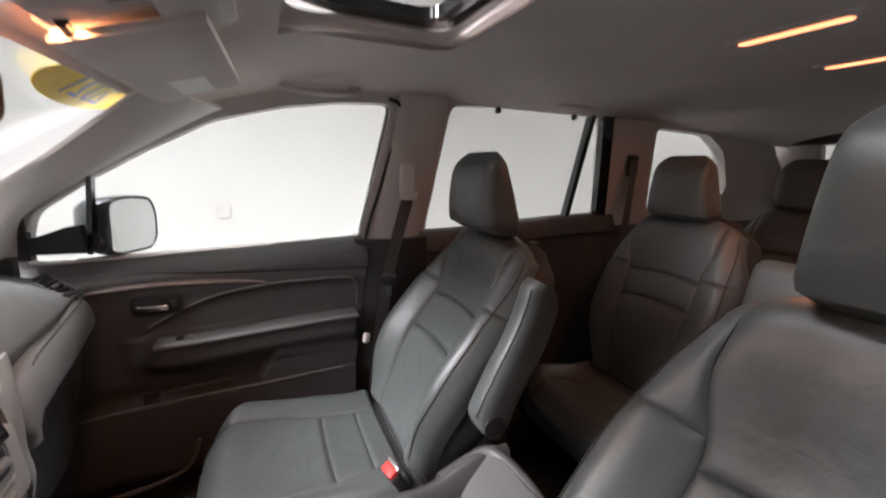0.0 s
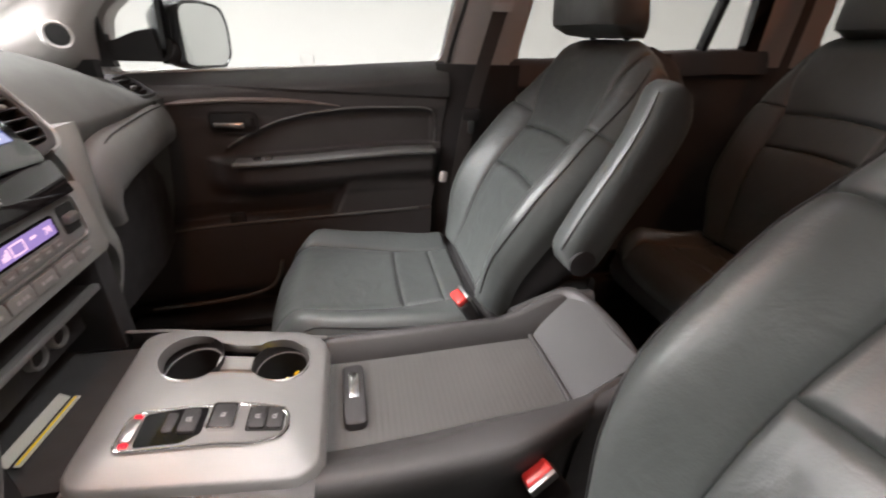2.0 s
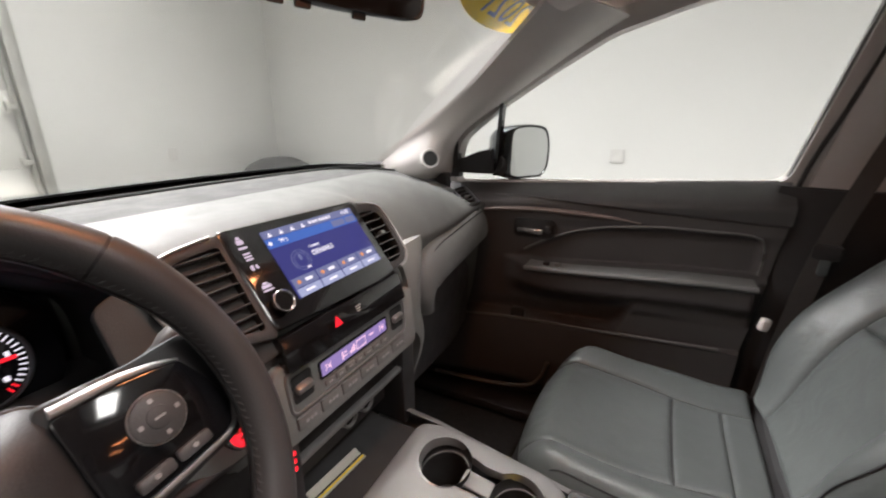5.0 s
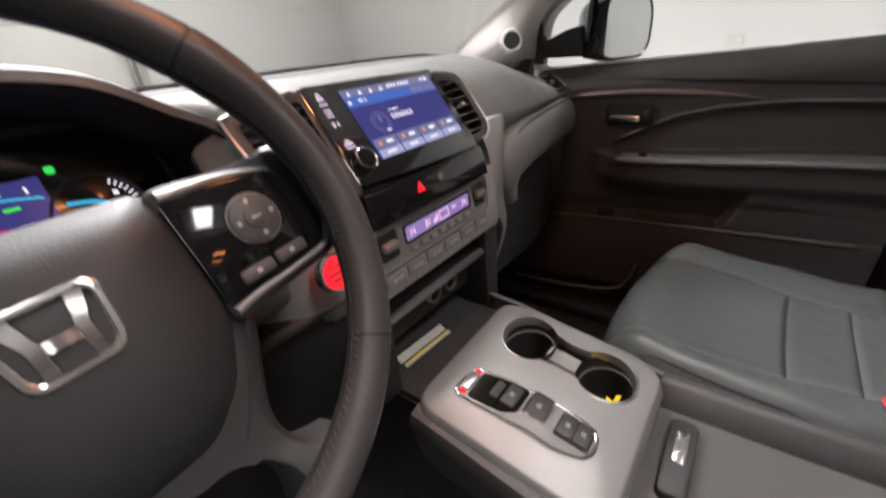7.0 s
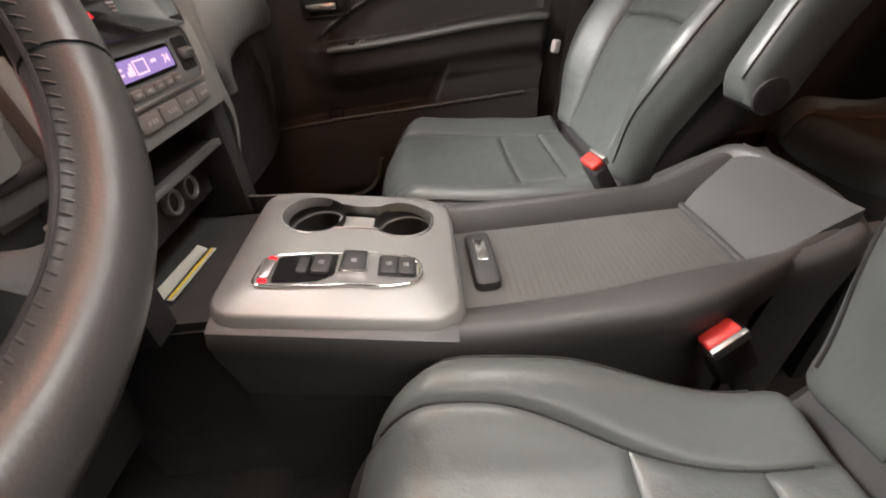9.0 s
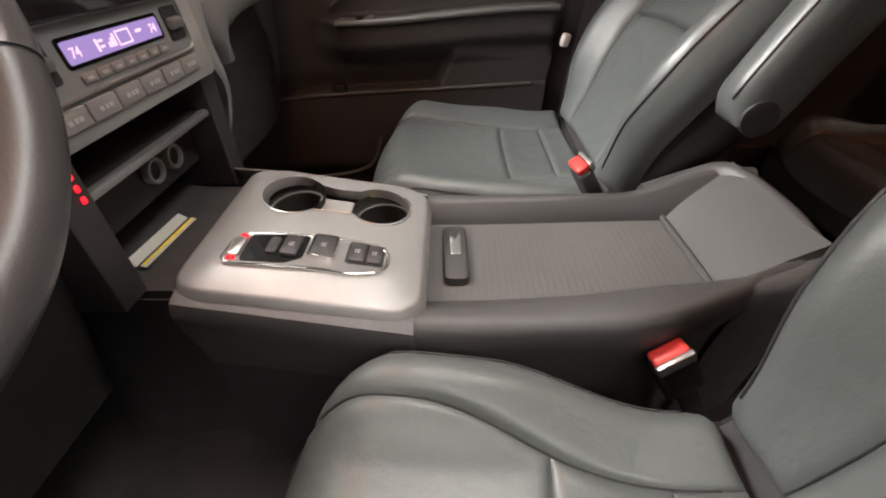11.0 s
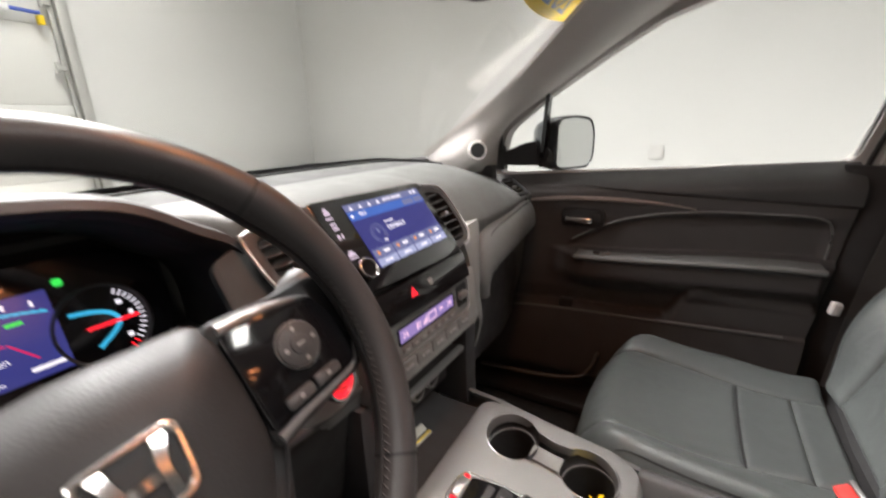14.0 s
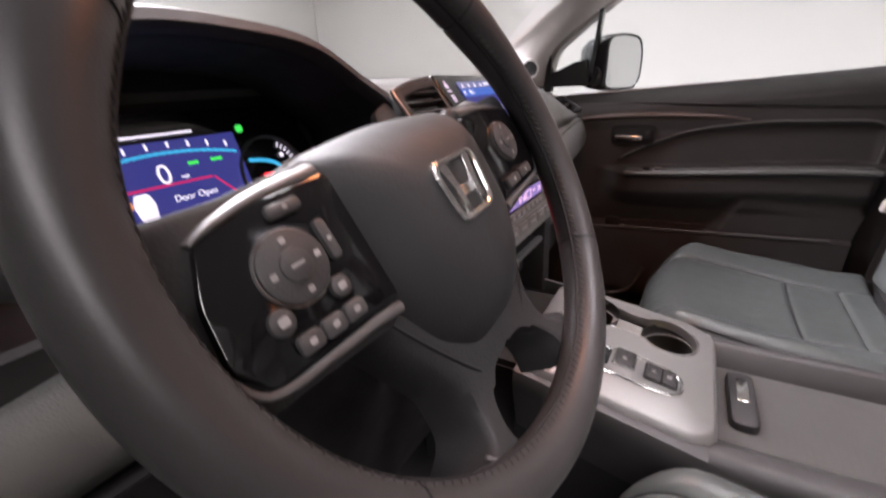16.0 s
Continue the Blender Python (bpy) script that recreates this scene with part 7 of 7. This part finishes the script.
P = []
for s in np.linspace(0, 1, 15):
    row = []
    for t in np.linspace(0, 1, 11):
        e = min(1, min(s, 1 - s) / 0.06, min(t, 1 - t) / 0.09)
        row.append(vis_pt(s, t) - (0, 0, 0.011 * math.sqrt(max(0, 1 - (1 - e) ** 2))))
    P.append(row)
V, F = sheet(P, 0.012, (0, 0, 1))
link("board", V, F, LINER, vis)
P = [[(x, y, z - 0.0135) for x, y, z in (vis_pt(s, t) for t in (0.42, 0.76))] for s in (0.53, 0.83)]
V, F = sheet(P, 0.001, (0, 0, 1))
link("label", V, F, WHITE, vis, "white warning label")
V, F = tube([(0.12, 0.225, 1.545), (0.20, 0.230, 1.530)], 0.007, 8)
link("pivot", V, F, PLASTIC, vis)

hd = thing("header_trim", (0.33, 0.27, 1.53), "grey-beige trim along the top of the windscreen", "windscreen trim", kind="structure")
P = [[(x, 0.337 - 0.152 * x - 0.075 * u, 1.546 - 0.060 * x + 0.034 * math.sin(0.5 * math.pi * u)) for u in np.linspace(0, 1, 7)] for x in np.linspace(0.135, 0.545, 12)]
V, F = sheet(P, 0.008, (0, 0, 1))
link("cover", V, F, LINER, hd)

oh = thing("overhead_console", (0, 0.14, 1.58), "pale overhead console with buttons and lit map lamps", "overhead console")
V, F = slab(rounded(0.44, 0.22, 0.05), 0.022, pose(0.0, 0.145, 1.588, 180 - 13, 0, 0), 0.008)
link("body", V, F, PILLAR, oh)
for sx in (-1, 1):
    V, F = slab(rounded(0.100, 0.050, 0.010), 0.004, pose(sx * 0.160, 0.228, 1.551, 180 - 14, 0, 0), 0.001)
    link("map_lamp", V, F, LAMP, oh, "lit warm map lamp")
for k in range(5):
    V, F = slab(rounded(0.020, 0.036, 0.004), 0.004, pose(-0.06 + 0.03 * k, 0.145, 1.562, 180 - 11, 0, 0), 0.001)
    link("switch", V, F, PLASTIC if k % 2 else BEIGE, oh)
V, F = slab(rounded(0.13, 0.07, 0.014), 0.005, pose(0.065, 0.085, 1.572, 180 - 11, 0, 0), 0.002)
link("glasses_lid", V, F, PILLAR, oh)

rv = thing("rearview_mirror", (0.02, 0.34, 1.46), "dark rear-view mirror with red-lit edge on its stalk", "rear-view mirror")
MR = frame_at((-0.010, 0.322, 1.456), (0.963, -0.27, -0.01), (0.02, -0.10, 0.99))
RO = corners([(-0.130, -0.033), (-0.126, 0.036), (0.0, 0.043), (0.126, 0.036), (0.130, -0.033), (0, -0.039)], 0.022, 5)
V, F = slab(np.array(RO) * 0.955, 0.003, MR @ Matrix.Translation((0, 0, 0.0005)))
link("mirror_glass", V, F, GLOSS, rv, "dark dimmed mirror glass")
O_ = np.array(RO)
rings = [np.c_[O_ * s, np.full(len(O_), z)] for s, z in ((0.95, 0.0005), (0.965, 0.005), (1.0, 0.003), (1.0, -0.014), (0.9, -0.030), (0.6, -0.044), (0.1, -0.050))]
V, F = loft(rings)
link("housing", place(MR, V), F, PLASTIC, rv)
V, F = tube([tuple(MR @ Vector((0, 0.0, -0.045))), (0.0, 0.385, 1.478), (0.0, 0.41, 1.470)], [0.016, 0.014, 0.022], 12)
link("stalk", V, F, PLASTIC, rv)
for x in (-0.07, -0.04, 0.03):
    V, F = rbox((0.018, 0.010, 0.006), 0.002, 2, MR @ pose(x, -0.040, -0.002))
    link("button", V, F, PLASTIC, rv)
cov = thing("sensor_cover", (0, 0.42, 1.44), "grey plastic camera cover on the windscreen", "sensor cover")
rows = []
for s in np.linspace(0, 1, 12):
    y = 0.475 - 0.205 * s
    zw = 1.165 + (1.0 - y) * 0.53 + 0.018
    drop = 0.052 * math.sin(math.pi * min(1, 0.08 + 0.62 * s))
    hw = 0.120 + 0.012 * s
    rows.append([(-0.075 + hw * u, y, zw - drop * (1 - abs(u) ** 5)) for u in np.linspace(-1, 1, 17)])
V, F = sheet(rows, 0.01, (0, 0.3, 0.9))
link("cover", V, F, PILLAR, cov)

stk = thing("windscreen_sticker", (0.27, 0.26, 1.475), "yellow oval year sticker on the windscreen", "sticker")


MT = frame_at((0.492, 0.311, 1.516), (-1, 0.03, 0.02), (0, -0.86, 0.51))
V, F = slab([(0.185 * math.cos(a), 0.054 * math.sin(a)) for a in np.linspace(0, 2 * math.pi, 48, endpoint=False)], 0.001, MT @ Matrix.Translation((0, 0, -0.002)))
link("oval", V, F, YELLOW, stk)
lettering("2021", 0.092, MT @ Matrix.Translation((0, 0, -0.0026)), BLUEINK, stk, "lettering")
lettering("2021", 0.092, MT @ pose(0, 0, -0.0002, 0, 0, 0), BLUEINK, stk, "lettering")

# grab handles, dome lamps, coat hooks
for y, ln in ((-0.150, 0.205), (-1.045, 0.20)):
    gh = thing("grab_handle", (0.73, y, 1.61), "grey-beige fold-up grab handle on the roof rail", "grab handle", "grab handles")
    zc = 1.634 if y < -0.5 else 1.598
    V, F = tube(curve_pts([(0.742, y + ln / 2, zc + 0.006), (0.710, y + ln / 2 - 0.018, zc - 0.008), (0.704, y, zc - 0.012), (0.710, y - ln / 2 + 0.018, zc - 0.008), (0.742, y - ln / 2, zc + 0.006)], 24), 0.013, 12, flat=0.7)
    link("bar", V, F, LINER, gh)
    for s in (-1, 1):
        V, F = rbox((0.026, 0.034, 0.026), 0.007, 2, pose(0.738, y + s * ln / 2, zc + 0.006))
        link("mount", V, F, LINER, gh)
for y, x0 in ((-0.95, -0.018), (-1.33, 0.0)):
    dl = thing("dome_lamp", (x0, y, 1.66), "long lit warm dome lamp in the headliner", "dome lamp", "dome lamps")
    V, F = slab(rounded(0.24, 0.060, 0.02), 0.010, pose(x0, y, roof_z(x0, y) + 0.003, 180), 0.004)
    link("bezel", V, F, LINER, dl)
    V, F = slab(rounded(0.195, 0.026, 0.012), 0.004, pose(x0, y, roof_z(x0, y) - 0.005, 180), 0.001)
    link("lens", V, F, LAMP, dl, "glowing warm lens")
for y in (-0.758, -1.094):
    hk = box_part("coat_hook", (0.752, y - 0.008, 1.582), (0.772, y + 0.008, 1.604), PLASTIC, None, 0.004)
    tagged(hk, "small black coat hook above the rear window", "hook", "coat hooks")
rb = thing("rear_belt", (0.74, -1.42, 0.8), "dark seat belt on the rear pillar", "seat belt")
V, F = webbing([(0.755, -1.42, 1.44), (0.74, -1.40, 1.30), (0.72, -1.36, 1.10), (0.70, -1.30, 0.95)], (0.1, -0.98, 0.1), 0.044)
link("webbing", V, F, WEB, rb)
V, F = rbox((0.02, 0.05, 0.09), 0.008, 2, pose(0.765, -1.425, 1.42))
link("guide", V, F, PLASTIC, rb)

# the driver's door stands ajar and closes the left side below the glass
left = thing("driver_door", (-0.86, 0.0, 0.42), "dark plain driver door standing ajar beside the seat", "door", kind="structure")
P = [[(-0.845 - 0.030 * math.sin(2.6 * (z - 0.42)) - 0.10 * (0.62 - y) * 0.5, y, z) for y in np.linspace(-0.52, 0.62, 14)] for z in np.linspace(0.42, 1.13, 12)]
V, F = sheet(P, 0.05, (-1, 0, 0))
link("panel", V, F, PLASTIC, left)
V, F = tube([(-0.885 - 0.05 * (0.62 - y), y, 1.135) for y in np.linspace(-0.52, 0.62, 10)], 0.030, 10, flat=0.7)
link("sill", V, F, PLASTIC, left)
V, F = tube([(-0.845 - 0.05 * (0.62 - y), y, 0.885) for y in np.linspace(-0.40, 0.30, 10)], 0.040, 12, flat=0.6)
link("armrest", V, F, PLASTIC, left)
